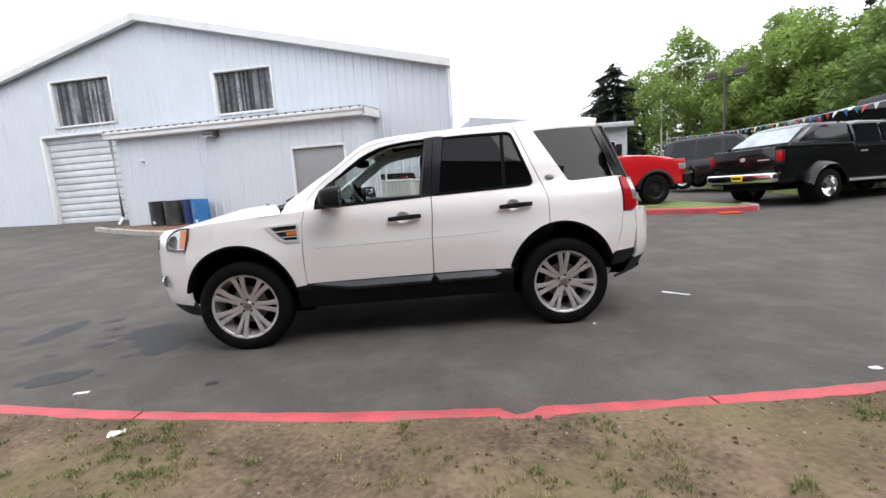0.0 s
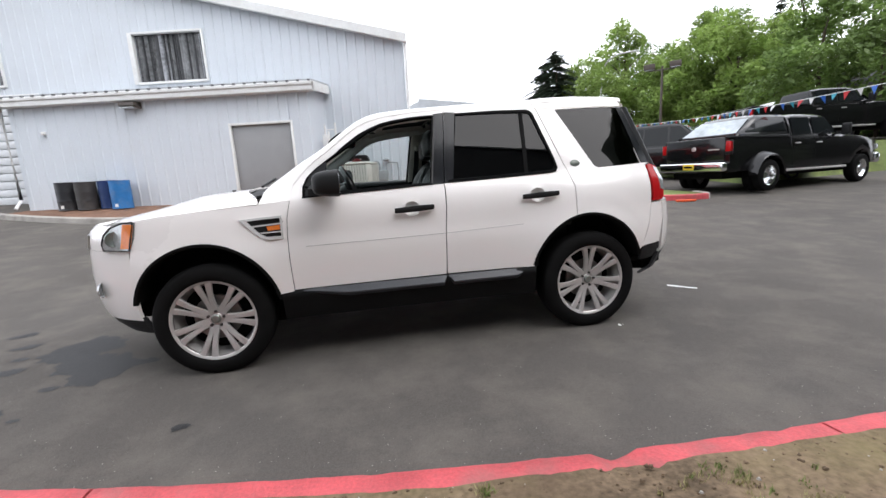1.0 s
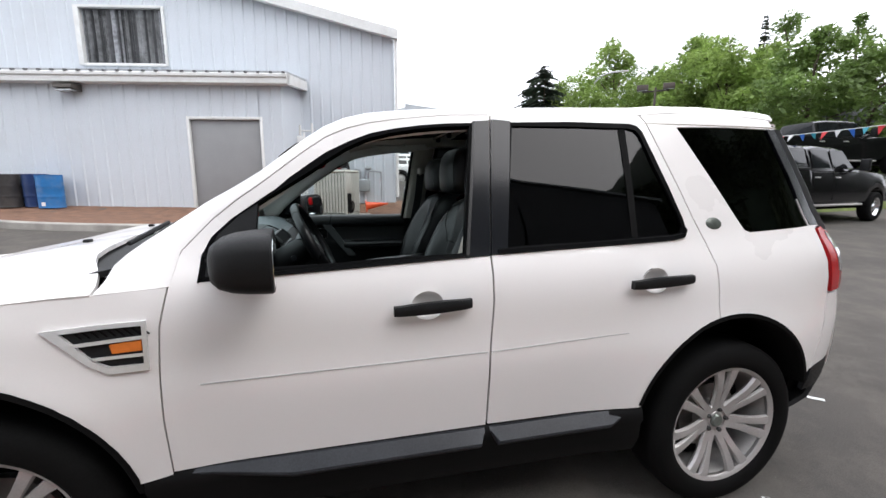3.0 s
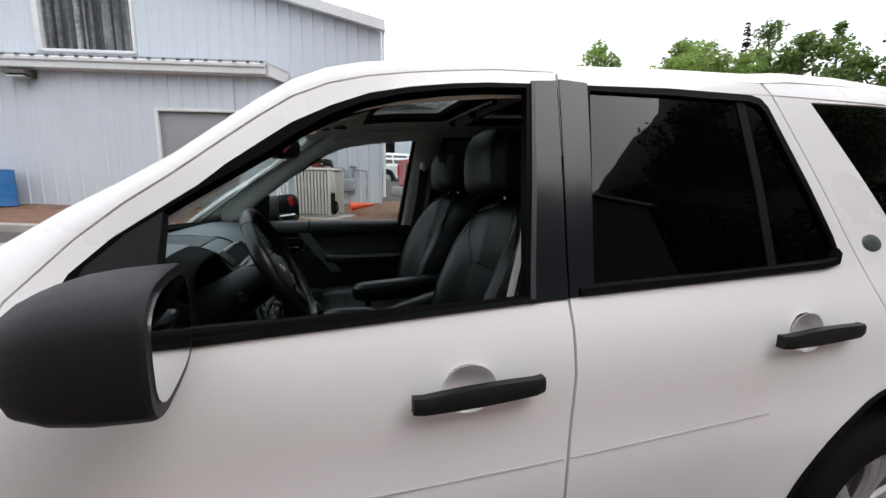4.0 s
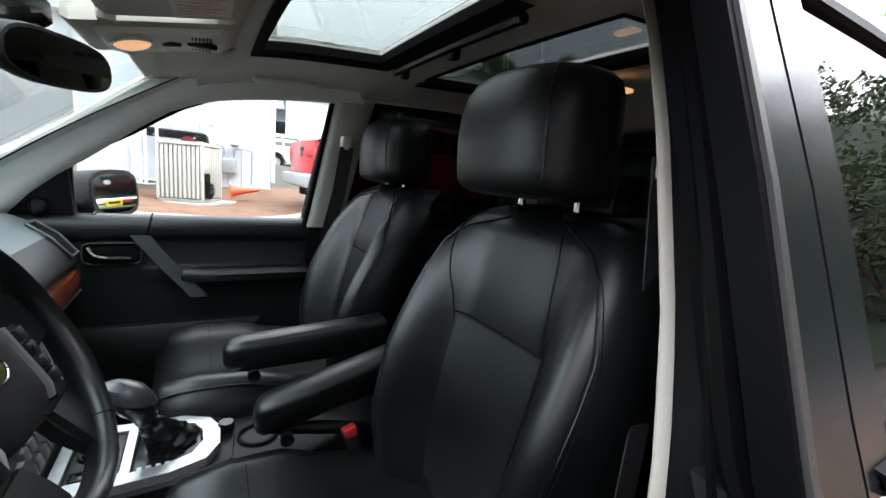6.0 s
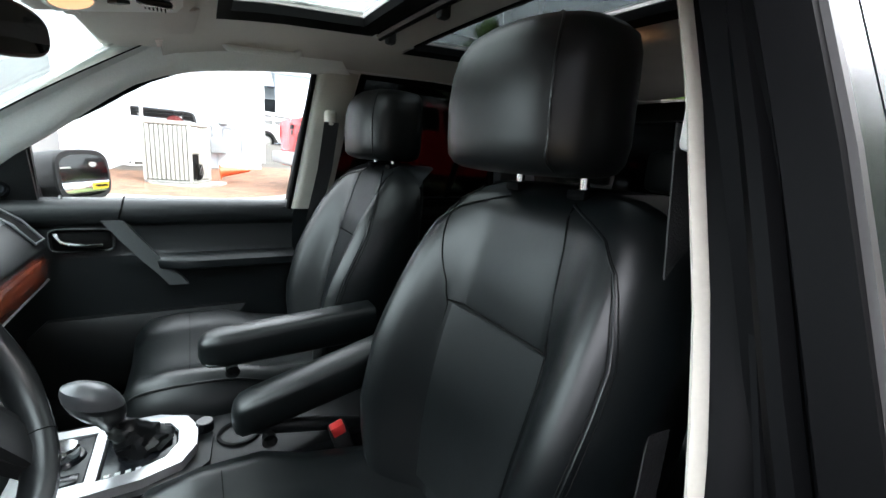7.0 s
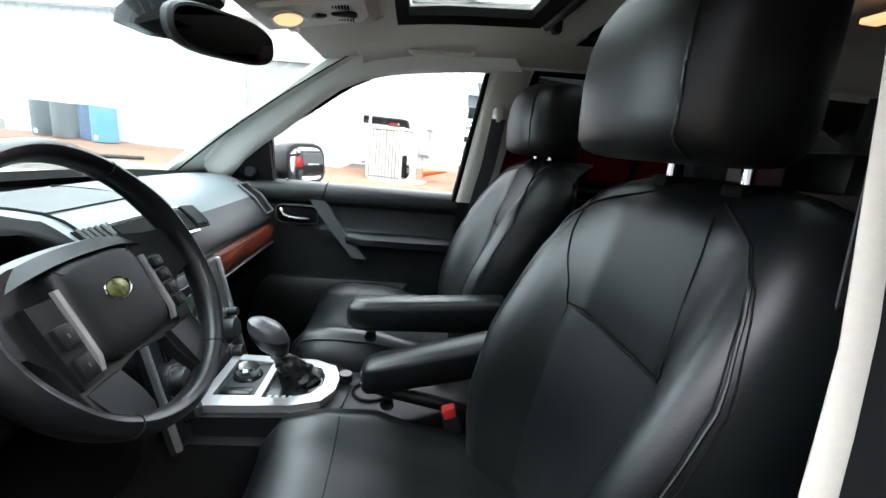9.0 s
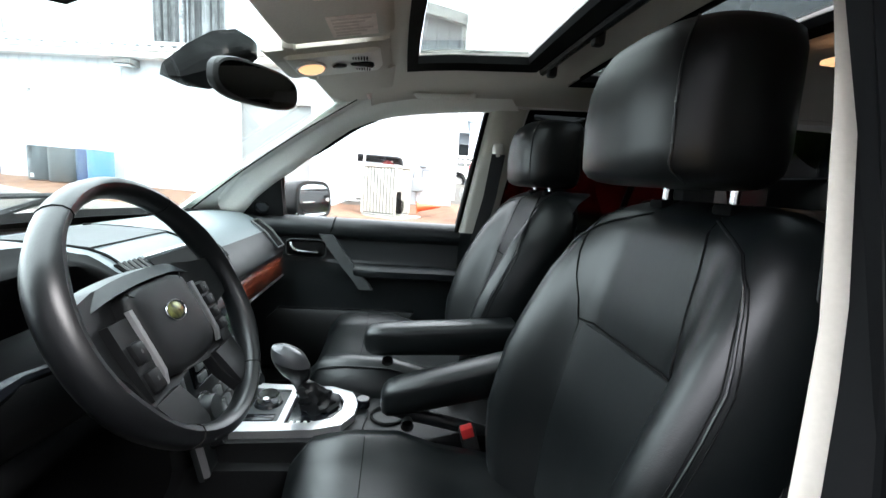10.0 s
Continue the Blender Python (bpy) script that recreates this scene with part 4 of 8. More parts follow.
def roof_at(x, s):
    p = abs(s)
    return Vector((x + 0.02 * (p * p if x < 1.3 else 0), s * roof_half(x), roof_edge(x) + 0.040 * (1 - p ** 26) + 0.009 * (1 - p * p)))


SUN_F = [(1.29, -0.54), (1.59, -0.54), (1.59, 0.38), (1.29, 0.38)]
SUN_R = [(1.80, -0.62), (2.06, -0.62), (2.06, 0.62), (1.80, 0.62)]
roof_outline = [(1.112, -1.0), (1.14, -0.9), (1.165, -0.5), (1.175, 0.0), (1.165, 0.5), (1.14, 0.9), (1.112, 1.0)] + [(3.09, 1.0), (3.16, 0.6), (3.19, 0), (3.16, -0.6), (3.09, -1.0)]
roof = part("roof", thicken(flip_out(panel(roof_outline, roof_at, [SUN_F, SUN_R], step=0.04), Vector((0, 0, 1))), 0.012), WHITE_PAINT, suv, sharp=50)
for q in (SUN_F, SUN_R):
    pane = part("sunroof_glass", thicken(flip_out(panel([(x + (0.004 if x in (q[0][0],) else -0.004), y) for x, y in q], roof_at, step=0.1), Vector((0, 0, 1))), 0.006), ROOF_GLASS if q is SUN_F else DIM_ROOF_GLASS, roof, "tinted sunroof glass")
# A-pillars: from the fender's top along the windscreen to the roof
SEAM = [(0.385, 1.0935), (0.46, 1.0975), (0.53, 1.1015), (0.579, 1.106), (0.601, 1.205), (0.687, 1.299)] + [(x - 0.003, z + 0.003) for x, z in DOOR_TOP[::-1][3:15]]
CREST = [(0.398, 0.826, 1.122), (0.412, 0.802, 1.160), (0.445, 0.787, 1.192), (0.49, 0.772, 1.226), (0.565, 0.752, 1.278), (0.66, 0.727, 1.345), (0.742, 0.712, 1.394)]
for s in (-1, 1):
    rows = []
    for k, (x, z) in enumerate(SEAM):
        w = side(x, z)
        c = Vector(CREST[k]) if k < len(CREST) else Vector((x - 0.002, w - 0.045, z + 0.039 - 0.016 * max(0, (x - 1.15) / 0.5)))
        a = Vector((x, w, z))
        m = (a + c) / 2 + Vector((-0.001, 0.004, 0.004)) * (1 if k > 1 else 0.3)
        rows.append([Vector((p.x, s * p.y, p.z)) for p in (a, a.lerp(m, 0.5) + Vector((0, 0.002, 0.001)), m, m.lerp(c, 0.55) + Vector((0, 0.001, 0.001)), c, c + Vector((-0.005, -0.022, 0.0015)), c + Vector((0.004, -0.034, -0.012)))])
    part("front_pillar", thicken(flip_out(sheet([smooth_line(r, 2) for r in rows]), Vector((-0.3, s, 0.3))), 0.008), WHITE_PAINT, suv, sharp=60)


def bonnet_at(x, s):
    p = abs(s)
    w = side(x, 1.05) - 0.045 + 0.038 * p ** 8
    edge = np.interp(x, [-0.85, -0.6, -0.34, -0.18, 0.05, 0.30, 0.5], [0.955, 1.005, 1.046, 1.075, 1.104, 1.128, 1.14])
    edge -= np.interp(x, [-0.6, -0.34, -0.18, 0.05, 0.30, 0.5], [0.0, 0.008, 0.018, 0.031, 0.036, 0.040]) * p ** 8
    front = 0.05 * max(0, (-0.55 - x) / 0.3) ** 2
    return Vector((x - 0.14 * (1 - p * p) * (1 if x > 0.2 else max(0, (x + 0.2) / 0.4)), s * w, edge + 0.03 * (1 - p ** 4) + 0.028 * math.exp(-((p - 0.62) / 0.22) ** 2) * min(1, (x + 0.9)) * (1 - 0.9 * max(0, min(1, x / 0.36))) + 0.030 * (1 - p ** 2) * max(0, min(1, (x + 0.4) / 0.8)) - front))


bonnet = part("bonnet", thicken(flip_out(panel([(-0.70, -0.8), (-0.36, -1.0), (0.0, -1.0), (0.378, -1.0), (0.386, -0.97), (0.384, -0.93), (0.378, -0.88), (0.352, -0.78), (0.342, -0.7), (0.36, -0.5), (0.39, 0.0), (0.36, 0.5), (0.342, 0.7), (0.352, 0.78), (0.378, 0.88), (0.384, 0.93), (0.386, 0.97), (0.378, 1.0), (0.0, 1.0), (-0.36, 1.0), (-0.70, 0.8), (-0.82, 0.4), (-0.85, 0), (-0.82, -0.4)], bonnet_at, step=0.09), Vector((0, 0, 1))), 0.015), WHITE_PAINT, suv, sharp=50)
for s in (-0.35, 0.35):
    part("washer_jet", moved(box(-0.012, 0.012, -0.016, 0.016, 0, 0.012, 0.004), Matrix.Translation(bonnet_at(0.22, s) + Vector((0, 0, 0.0)))), BLACK_PLASTIC, bonnet)
# cowl, wipers, windscreen
part("cowl_panel", sheet([[(0.20 + o + 0.10 * (abs(y) / 0.76) ** 2, y, h + 0.035 * (1 - (abs(y) / 0.76) ** 2)) for y in np.linspace(-0.76, 0.76, 17)] for o, h in ((0.0, 1.13), (0.10, 1.15), (0.20, 1.172), (0.26, 1.182))], 0.02), BLACK_PLASTIC, suv)


def screen_at(u, y):
    """u runs from the base to the top of the windscreen."""
    w = (0.755 - 0.155 * u)
    b = Vector((0.38 + 0.09 * (y * y) * 1.0, y * w, 1.172 + 0.03 * (1 - y * y)))
    t = Vector((1.17 - 0.035 * (y * y), y * w, 1.640 + 0.052 * (1 - y * y)))
    return b.lerp(t, u) + Vector((-0.012, 0, 0.022)) * math.sin(math.pi * u) * (1 - 0.3 * y * y)


part("windscreen", sheet([[screen_at(u, y) for y in np.linspace(-1, 1, 17)] for u in np.linspace(0, 1, 9)], 0.005), SCREEN_GLASS, suv, "faintly green raked windscreen")
for s in (-1, 1):
    inset = Vector((0.012, 0, -0.014))
    part("frit_band", sheet([[screen_at(u, s * y) + inset for y in (0.940, 0.956)] for u in np.linspace(0, 1, 13)], 0.001), DARK_UNDER, suv, "black edge band of the windscreen")
    part("pillar_edge", sheet([[screen_at(u, s * y) + inset * k for y, k in ((0.956, 1.0), (0.985, 1.3), (1.03, 1.8), (1.03 + 0.07 * (1 - u), 2.4))] for u in np.linspace(-0.04, 1, 13)], 0.002), PILLAR_CREAM, suv, "pale pillar lining edge")

for y0, y1 in ((-0.62, 0.0), (0.05, 0.6)):
    pts = [(screen_at(0.05, y) + Vector((-0.015, 0, 0.018))) for y in np.linspace(y0 / 0.75, y1 / 0.75, 8)]
    part("wiper", merge(tube(pts, 0.007, 6), tube([pts[3] + Vector((-0.01, 0, 0.01)), Vector((0.36, y0 + 0.05, 1.20))], 0.009, 6)), BLACK_PLASTIC, suv)


def nose_x(y):
    return -0.85 + 0.44 * (abs(y) / 0.855) ** 4.5


def ring_end(fx, z, inset, n=25, w=0.895):
    return [(fx(y) + inset, y * (1.0), z) for y in np.linspace(-w, w, n)]


part("front_bumper", thicken(flip_out(sheet([ring_end(nose_x, z, i, w=w) for z, i, w in ((0.40, 0.05, 0.835), (0.46, 0.02, 0.845), (0.56, 0.0, 0.853), (0.68, -0.006, 0.857), (0.78, 0.0, 0.857), (0.855, 0.006, 0.855))]), Vector((-1, 0, 0))), 0.02), WHITE_PAINT, suv, sharp=50)
part("bumper_skirt", sheet([ring_end(nose_x, z, i, w=0.84) for z, i in ((0.30, 0.15), (0.36, 0.08), (0.42, 0.05))], 0.02), BLACK_PLASTIC, suv)
part("nose_panel", thicken(flip_out(sheet([ring_end(nose_x, z, i, w=w) for z, i, w in ((0.857, 0.008, 0.852), (0.92, 0.012, 0.85), (0.975, 0.03, 0.842), (1.012, 0.07, 0.825))]), Vector((-1, 0, 0))), 0.02), WHITE_PAINT, suv, sharp=50)
part("grille", sheet([ring_end(nose_x, z, i, 13, 0.6) for z, i in ((0.86, -0.006), (0.95, 0.006))], 0.02), SILVER, suv)
for s in (-1, 1):
    part("fog_lamp", moved(lathe([(0.0, 0.02), (0.04, 0.018), (0.05, 0.0)], 16, "x"), Matrix.Translation((nose_x(0.72) - 0.01, s * 0.72, 0.6)) @ Matrix.Diagonal((-1, 1, 1, 1))), CLEAR_LENS, suv)


def tail_x(y):
    return 3.61 - 0.40 * (abs(y) / 0.9) ** 4


part("rear_bumper", thicken(flip_out(sheet([ring_end(tail_x, z, i, w=w) for z, i, w in ((0.50, -0.05, 0.81), (0.56, -0.012, 0.82), (0.66, 0.0, 0.83), (0.78, 0.002, 0.83), (0.87, -0.006, 0.825), (0.925, -0.02, 0.81))]), Vector((1, 0, 0))), 0.02), WHITE_PAINT, suv, sharp=50)
part("bumper_skirt", sheet([ring_end(tail_x, z, i, w=0.83) for z, i in ((0.36, -0.2), (0.40, -0.10), (0.52, -0.03))], 0.02), BLACK_PLASTIC, suv, "black lower bumper")
for s in (-1, 1):
    part("bumper_corner", thicken(flip_out(panel([(3.075, 0.49), (3.20, 0.50), (3.29, 0.56), (3.29, 0.61), (3.11, 0.60), (3.085, 0.55)], on_side(s, 0.004)), Vector((0, s, 0))), 0.02), BLACK_PLASTIC, suv)
    part("bumper_side", thicken(flip_out(panel([(3.095, 0.595), (3.29, 0.61), (3.315, 0.80), (3.30, 0.92), (3.19, 0.922), (3.17, 0.80), (3.14, 0.70)], on_side(s, 0.002)), Vector((0, s, 0))), 0.02), WHITE_PAINT, suv)
part("exhaust_pipe", moved(lathe([(0.03, -0.12), (0.036, -0.1), (0.036, 0.03), (0.030, 0.03), (0.028, -0.1)], 18, "x"), Matrix.Translation((3.16, -0.62, 0.40))), CHROME, suv)


def hatch_row(z, n=19, k=0.0):
    """The tailgate's outline at a height, between the rear pillars."""
    xe = np.interp(z, [0.9, 1.0, 1.22, 1.45, 1.655, 1.70], [3.30, 3.28, 3.236, 3.156, 3.084, 3.075])
    w = side(xe, z) - 0.012
    return [(xe + (0.30 if z < 1.21 else 0.15) * (1 - (abs(y) / w) ** 2.5) + k, y, z) for y in np.linspace(-w, w, n)]


hatch = part("tailgate", sheet([hatch_row(z) for z in (0.90, 1.0, 1.1, 1.205)], 0.02), WHITE_PAINT, suv)
part("tailgate_glass", sheet([hatch_row(z) for z in (1.21, 1.3, 1.45, 1.56, 1.655)], 0.006), HATCH_GLASS, hatch, "dark tailgate glass")
part("spoiler", sheet([[(x - 0.07, y, z + 0.052 - 0.014 * (abs(y) / 0.6) ** 4) for x, y, z in hatch_row(1.655)], [(x + 0.012, y, z + 0.042 - 0.014 * (abs(y) / 0.6) ** 4) for x, y, z in hatch_row(1.655)], [(x + 0.018, y, z + 0.02) for x, y, z in hatch_row(1.655)], [(x + 0.005, y, z) for x, y, z in hatch_row(1.655)]], 0.008), WHITE_PAINT, hatch)
# underbody and inner walls that close the cabin
part("underbody", loft([[(x, -w, z), (x, w, z), (x, w, z + h), (x, -w, z + h)] for x, w, z, h in ((-0.75, 0.5, 0.36, 0.5), (-0.45, 0.42, 0.30, 0.6), (0.48, 0.42, 0.28, 0.55), (0.5, 0.70, 0.28, 0.16), (2.15, 0.70, 0.28, 0.16), (2.2, 0.42, 0.28, 0.42), (3.1, 0.42, 0.32, 0.38), (3.2, 0.75, 0.38, 0.32), (3.4, 0.7, 0.42, 0.28))]), DARK_UNDER, suv)


def wheel(cx, s, turn):
    """Tyre, rim disc, seven split spokes, hub cap, nuts."""
    o = Vector((cx + (0.03 if cx == 0 else 0.015), s * 0.80, 0.368))
    place = Matrix.Translation(o) @ Matrix.Diagonal((1, s, 1, 1)) @ pose(0, 0, 0, 0, turn, 0)

    def put(bm):
        moved(bm, place)
        bmesh.ops.recalc_face_normals(bm, faces=bm.faces)
        return bm
    tyre = part("wheel", put(lathe([(0.262, -0.10), (0.30, -0.115), (0.345, -0.105), (0.366, -0.085), (0.371, -0.05), (0.371, 0.05), (0.366, 0.078), (0.350, 0.096), (0.325, 0.106), (0.29, 0.108), (0.268, 0.098), (0.262, 0.088)], 64, "y")), RUBBER, suv, "wide black tyre on a silver seven-spoke alloy wheel")
    part("rim", put(lathe([(0.262, -0.10), (0.258, 0.06), (0.246, 0.082), (0.256, 0.092), (0.268, 0.094), (0.270, 0.088), (0.262, -0.10)], 64, "y")), ALLOY, tyre)
    part("brake_disc", put(lathe([(0.0, 0.0), (0.15, 0.0), (0.15, -0.025), (0.0, -0.025)], 32, "y")), material("brake_steel", (0.25, 0.24, 0.23), 0.4, metal=0.8) if cx == 0 and s < 0 else bpy.data.materials["brake_steel"], tyre)
    part("wheel_well", put(lathe([(0.0, -0.06), (0.235, -0.06), (0.235, -0.09), (0.0, -0.09)], 32, "y")), DARK_UNDER, tyre)
    part("barrel", put(lathe([(0.245, 0.07), (0.236, 0.03), (0.225, -0.03), (0.23, -0.06)], 48, "y")), ALLOY, tyre)
    for k in range(7):
        a = 2 * math.pi * k / 7
        for sg in (-1, 1):
            rows = []
            for r, off, w, y in ((0.05, 0.012, 0.020, 0.050), (0.085, 0.0135, 0.0195, 0.056), (0.11, 0.0155, 0.0185, 0.062), (0.14, 0.0185, 0.0183, 0.070), (0.17, 0.0225, 0.0190, 0.077), (0.20, 0.0275, 0.0205, 0.082), (0.23, 0.0335, 0.0230, 0.085), (0.248, 0.0375, 0.0265, 0.086), (0.260, 0.0400, 0.0300, 0.084)):
                c = Vector((math.cos(a), 0, math.sin(a))) * r + Vector((-math.sin(a), 0, math.cos(a))) * off * sg
                t = Vector((-math.sin(a), 0, math.cos(a)))
                rows.append([c + t * w + Vector((0, y - 0.012, 0)), c + t * w * 0.75 + Vector((0, y, 0)), c + Vector((0, y + 0.0015, 0)), c - t * w * 0.75 + Vector((0, y, 0)), c - t * w + Vector((0, y - 0.012, 0)), c + Vector((0, y - 0.035, 0))])
            part("spoke", put(loft(rows)), ALLOY, tyre)
    part("hub", put(lathe([(0.0, 0.05), (0.036, 0.050), (0.040, 0.046), (0.058, 0.046), (0.066, 0.052), (0.073, 0.053), (0.078, 0.047), (0.080, -0.02)], 28, "y")), ALLOY, tyre)
    part("cap", put(lathe([(0.0, 0.062), (0.024, 0.061), (0.031, 0.054), (0.032, 0.045)], 20, "y")), material("cap_grey", (0.2, 0.22, 0.2), 0.3, metal=0.5) if cx == 0 and s < 0 else bpy.data.materials["cap_grey"], tyre)
    for k in range(5):
        a = 2 * math.pi * k / 5 + 0.3
        part("wheel_nut", put(moved(lathe([(0.0, 0.060), (0.008, 0.060), (0.0105, 0.056), (0.0105, 0.040)], 6, "y"), Matrix.Translation((0.051 * math.cos(a), 0, 0.051 * math.sin(a))))), material("wheel_nut_steel", (0.10, 0.10, 0.10), 0.3, metal=0.8) if (cx == 0 and s < 0 and k == 0) else bpy.data.materials["wheel_nut_steel"], tyre)
    return tyre


for cx in (0.0, 2.66):
    for s in (-1, 1):
        wheel(cx, s, 12 if cx else 3)

# door mirrors
for s in (-1, 1):
    base = part("door_mirror", loft([[(x, s * y, z) for y, z in pts] for x, pts in ((0.70, ((0.835, 1.125), (0.90, 1.125), (0.90, 1.17), (0.82, 1.19))), (0.80, ((0.835, 1.13), (0.93, 1.125), (0.93, 1.185), (0.81, 1.22))))]), BLACK_PLASTIC, suv, "black door mirror")
    rows = []
    cy, cz, ry, rz = (1.015, 1.202, 0.125, 0.083) if s < 0 else (1.0, 1.226, 0.125, 0.085)
    turn = Matrix.Translation((0.845, s * cy, cz)) @ pose(0, 0, 0, 0, -4 if s > 0 else 0, -25 if s > 0 else 6) @ Matrix.Translation((-0.845, -s * cy, -cz))
    for x, k in ((0.742, 0.34), (0.750, 0.60), (0.768, 0.78), (0.80, 0.90), (0.84, 0.965), (0.88, 0.995), (0.896, 1.0), (0.901, 0.97)):
        rows.append([(x, s * (cy + ry * k * math.copysign(abs(math.cos(a)) ** 0.55, math.cos(a))), cz + rz * k * math.copysign(abs(math.sin(a)) ** 0.55, math.sin(a)) + 0.0) for a in np.linspace(0, 2 * math.pi, 25)[:-1]])
    part("mirror_shell", moved(loft(rows), turn), BLACK_PLASTIC, base)
    part("mirror_glass", moved(loft([[(x, s * (cy + 0.108 * math.copysign(abs(math.cos(a)) ** 0.6, math.cos(a))), cz + 0.068 * math.copysign(abs(math.sin(a)) ** 0.6, math.sin(a))) for a in np.linspace(0, 2 * math.pi, 25)[:-1]] for x in (0.899, 0.903)]), turn), MIRROR, base, "mirror glass")
    part("mirror_sail", thicken(flip_out(panel([(0.655, 1.118), (0.808, 1.126), (0.822, 1.352), (0.745, 1.298), (0.690, 1.245), (0.663, 1.19)], on_side(s, 0.0005)), Vector((0, s, 0))), 0.025), BLACK_PLASTIC, base)

# ---- cabin ----
part("cabin_floor", box(0.3, 3.3, -0.72, 0.72, 0.44, 0.475, 0.0), CARPET, suv)
part("firewall", sheet([[(x, y, z) for y in (-0.74, 0.74)] for x, z in ((0.42, 1.15), (0.32, 0.9), (0.34, 0.47))], 0.02), DARK_UNDER, suv)
part("centre_tunnel", loft([[(x, -w, 0.46), (x, -w, h), (x, w, h), (x, w, 0.46)] for x, w, h in ((0.5, 0.14, 0.75), (0.9, 0.13, 0.74), (1.2, 0.12, 0.73), (1.62, 0.11, 0.72))]), TRIM_DARK, suv)


def dash_profile(y):
    """The dashboard's section at y, from the windscreen to the footwell."""
    hood = math.exp(-((y + 0.37) / 0.19) ** 4)          # instrument hood in front of the driver
    mid = math.exp(-(y / 0.20) ** 6)                    # centre stack
    e = 0.05 * (abs(y) / 0.74) ** 3
    ridge = 0.016 * math.exp(-((y - 0.02) / 0.22) ** 4)  # raised binnacle over the centre stack
    pts = [(0.43 + e, 1.165), (0.50 + e, 1.182 + 0.018 * hood), (0.60 + e, 1.182 + 0.035 * hood), (0.70, 1.166 + 0.05 * hood + 0.7 * ridge), (0.755, 1.135 + 0.065 * hood + ridge), (0.80 - 0.01 * hood, 1.09 + 0.10 * hood + ridge), (0.826 - 0.07 * hood, 1.045 + 0.10 * hood), (0.822 - 0.13 * hood, 1.024), (0.815 - 0.10 * hood + 0.0 * mid, 0.95 + 0.02 * hood), (0.775 + 0.08 * mid, 0.90), (0.70 + 0.17 * mid, 0.82), (0.64 + 0.24 * mid, 0.72), (0.58 + 0.2 * mid, 0.60), (0.45, 0.5)]
    return [Vector((x, y, z)) for x, z in pts]


DASH_ROWS = [smooth_line(dash_profile(y), 3) for y in np.linspace(-0.74, 0.74, 61)]
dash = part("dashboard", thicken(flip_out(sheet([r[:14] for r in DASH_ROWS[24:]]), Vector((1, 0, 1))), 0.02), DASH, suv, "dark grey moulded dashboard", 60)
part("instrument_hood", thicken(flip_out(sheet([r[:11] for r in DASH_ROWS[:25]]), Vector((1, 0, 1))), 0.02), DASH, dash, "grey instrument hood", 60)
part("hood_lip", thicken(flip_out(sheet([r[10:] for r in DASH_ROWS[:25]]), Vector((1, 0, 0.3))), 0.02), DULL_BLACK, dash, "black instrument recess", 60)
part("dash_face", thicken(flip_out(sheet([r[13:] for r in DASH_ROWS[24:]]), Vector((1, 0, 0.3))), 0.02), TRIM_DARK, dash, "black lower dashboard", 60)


def dash_at(y, k, off=0.003):
    """A point over the dashboard's top: k counts its section points."""
    pr = smooth_line(dash_profile(y), 8)
    i = int(k * 8)
    t = (pr[i + 1] - pr[i - 1]).normalized()
    n = Vector((-t.z, 0, t.x))
    n = n if n.z + n.x > 0 else -n
    return pr[i] + n * off


part("dash_pad", sheet([[dash_at(y, k, 0.004) for y in np.linspace(-0.11, 0.15, 6)] for k in (1.4, 2.0, 2.6, 3.1)], 0.003), TRIM_BLACK, dash, "matt black rubber dash mat")
part("dash_seam", tube([dash_at(-0.115, k, 0.003) for k in (1.2, 2, 3, 3.6, 4.2)], 0.003, 5), DARK_UNDER, dash)
part("dash_seam", tube([dash_at(0.155, k, 0.003) for k in (1.2, 2, 3, 3.6, 4.2)], 0.003, 5), DARK_UNDER, dash)
# dark sheet painting the shade of an open storage slot, with a bright-edged lid; centre vents with slats
part("storage_slot", sheet([[dash_at(y, k, 0.005) for y in np.linspace(-0.045, 0.19, 6)] for k in (4.15, 4.6, 5.1)], 0.003), DARK_UNDER, dash)
part("slot_edge", tube([dash_at(y, 4.1, 0.006) for y in np.linspace(-0.05, 0.195, 6)], 0.004, 6), SILVER, dash)
part("slot_edge", tube([dash_at(y, 5.15, 0.006) for y in np.linspace(-0.05, 0.195, 6)], 0.004, 6), SILVER, dash)
for y0, y1 in ((-0.135, -0.06), (0.205, 0.27)):
    v = part("air_vent", sheet([[dash_at(y, k, 0.004) for y in np.linspace(y0, y1, 4)] for k in (4.0, 4.5, 5.0)], 0.003), DARK_UNDER, dash)
    for j in range(5):
        y = y0 + (y1 - y0) * (j + 0.5) / 5
        part("slat", tube([dash_at(y, k, 0.008) for k in (4.05, 4.5, 4.95)], 0.0035, 5), TRIM_BLACK, v)
v = part("air_vent", sheet([[dash_at(y, k, 0.004) for y in np.linspace(0.665, 0.73, 3)] for k in (3.6, 4.3, 5.0, 5.7)], 0.003), DARK_UNDER, dash)
part("vent_ring", tube([dash_at(y, k, 0.008) for y, k in ((0.66, 3.6), (0.66, 4.6), (0.66, 5.7), (0.735, 5.7), (0.735, 4.6), (0.735, 3.6), (0.66, 3.6))], 0.004, 6), TRIM_GREY, v)
rows = []
for y in np.linspace(0.205, 0.735, 14):
    rows.append([(x + 0.006 - 0.02 * max(0, (y - 0.6) / 0.14) ** 2, y, z) for x, z in ((0.815, 1.022), (0.832, 1.016), (0.842, 0.995), (0.838, 0.967), (0.822, 0.95), (0.80, 0.95))])
part("wood_trim", loft(rows), WOOD, dash, "glossy reddish burl wood strip")
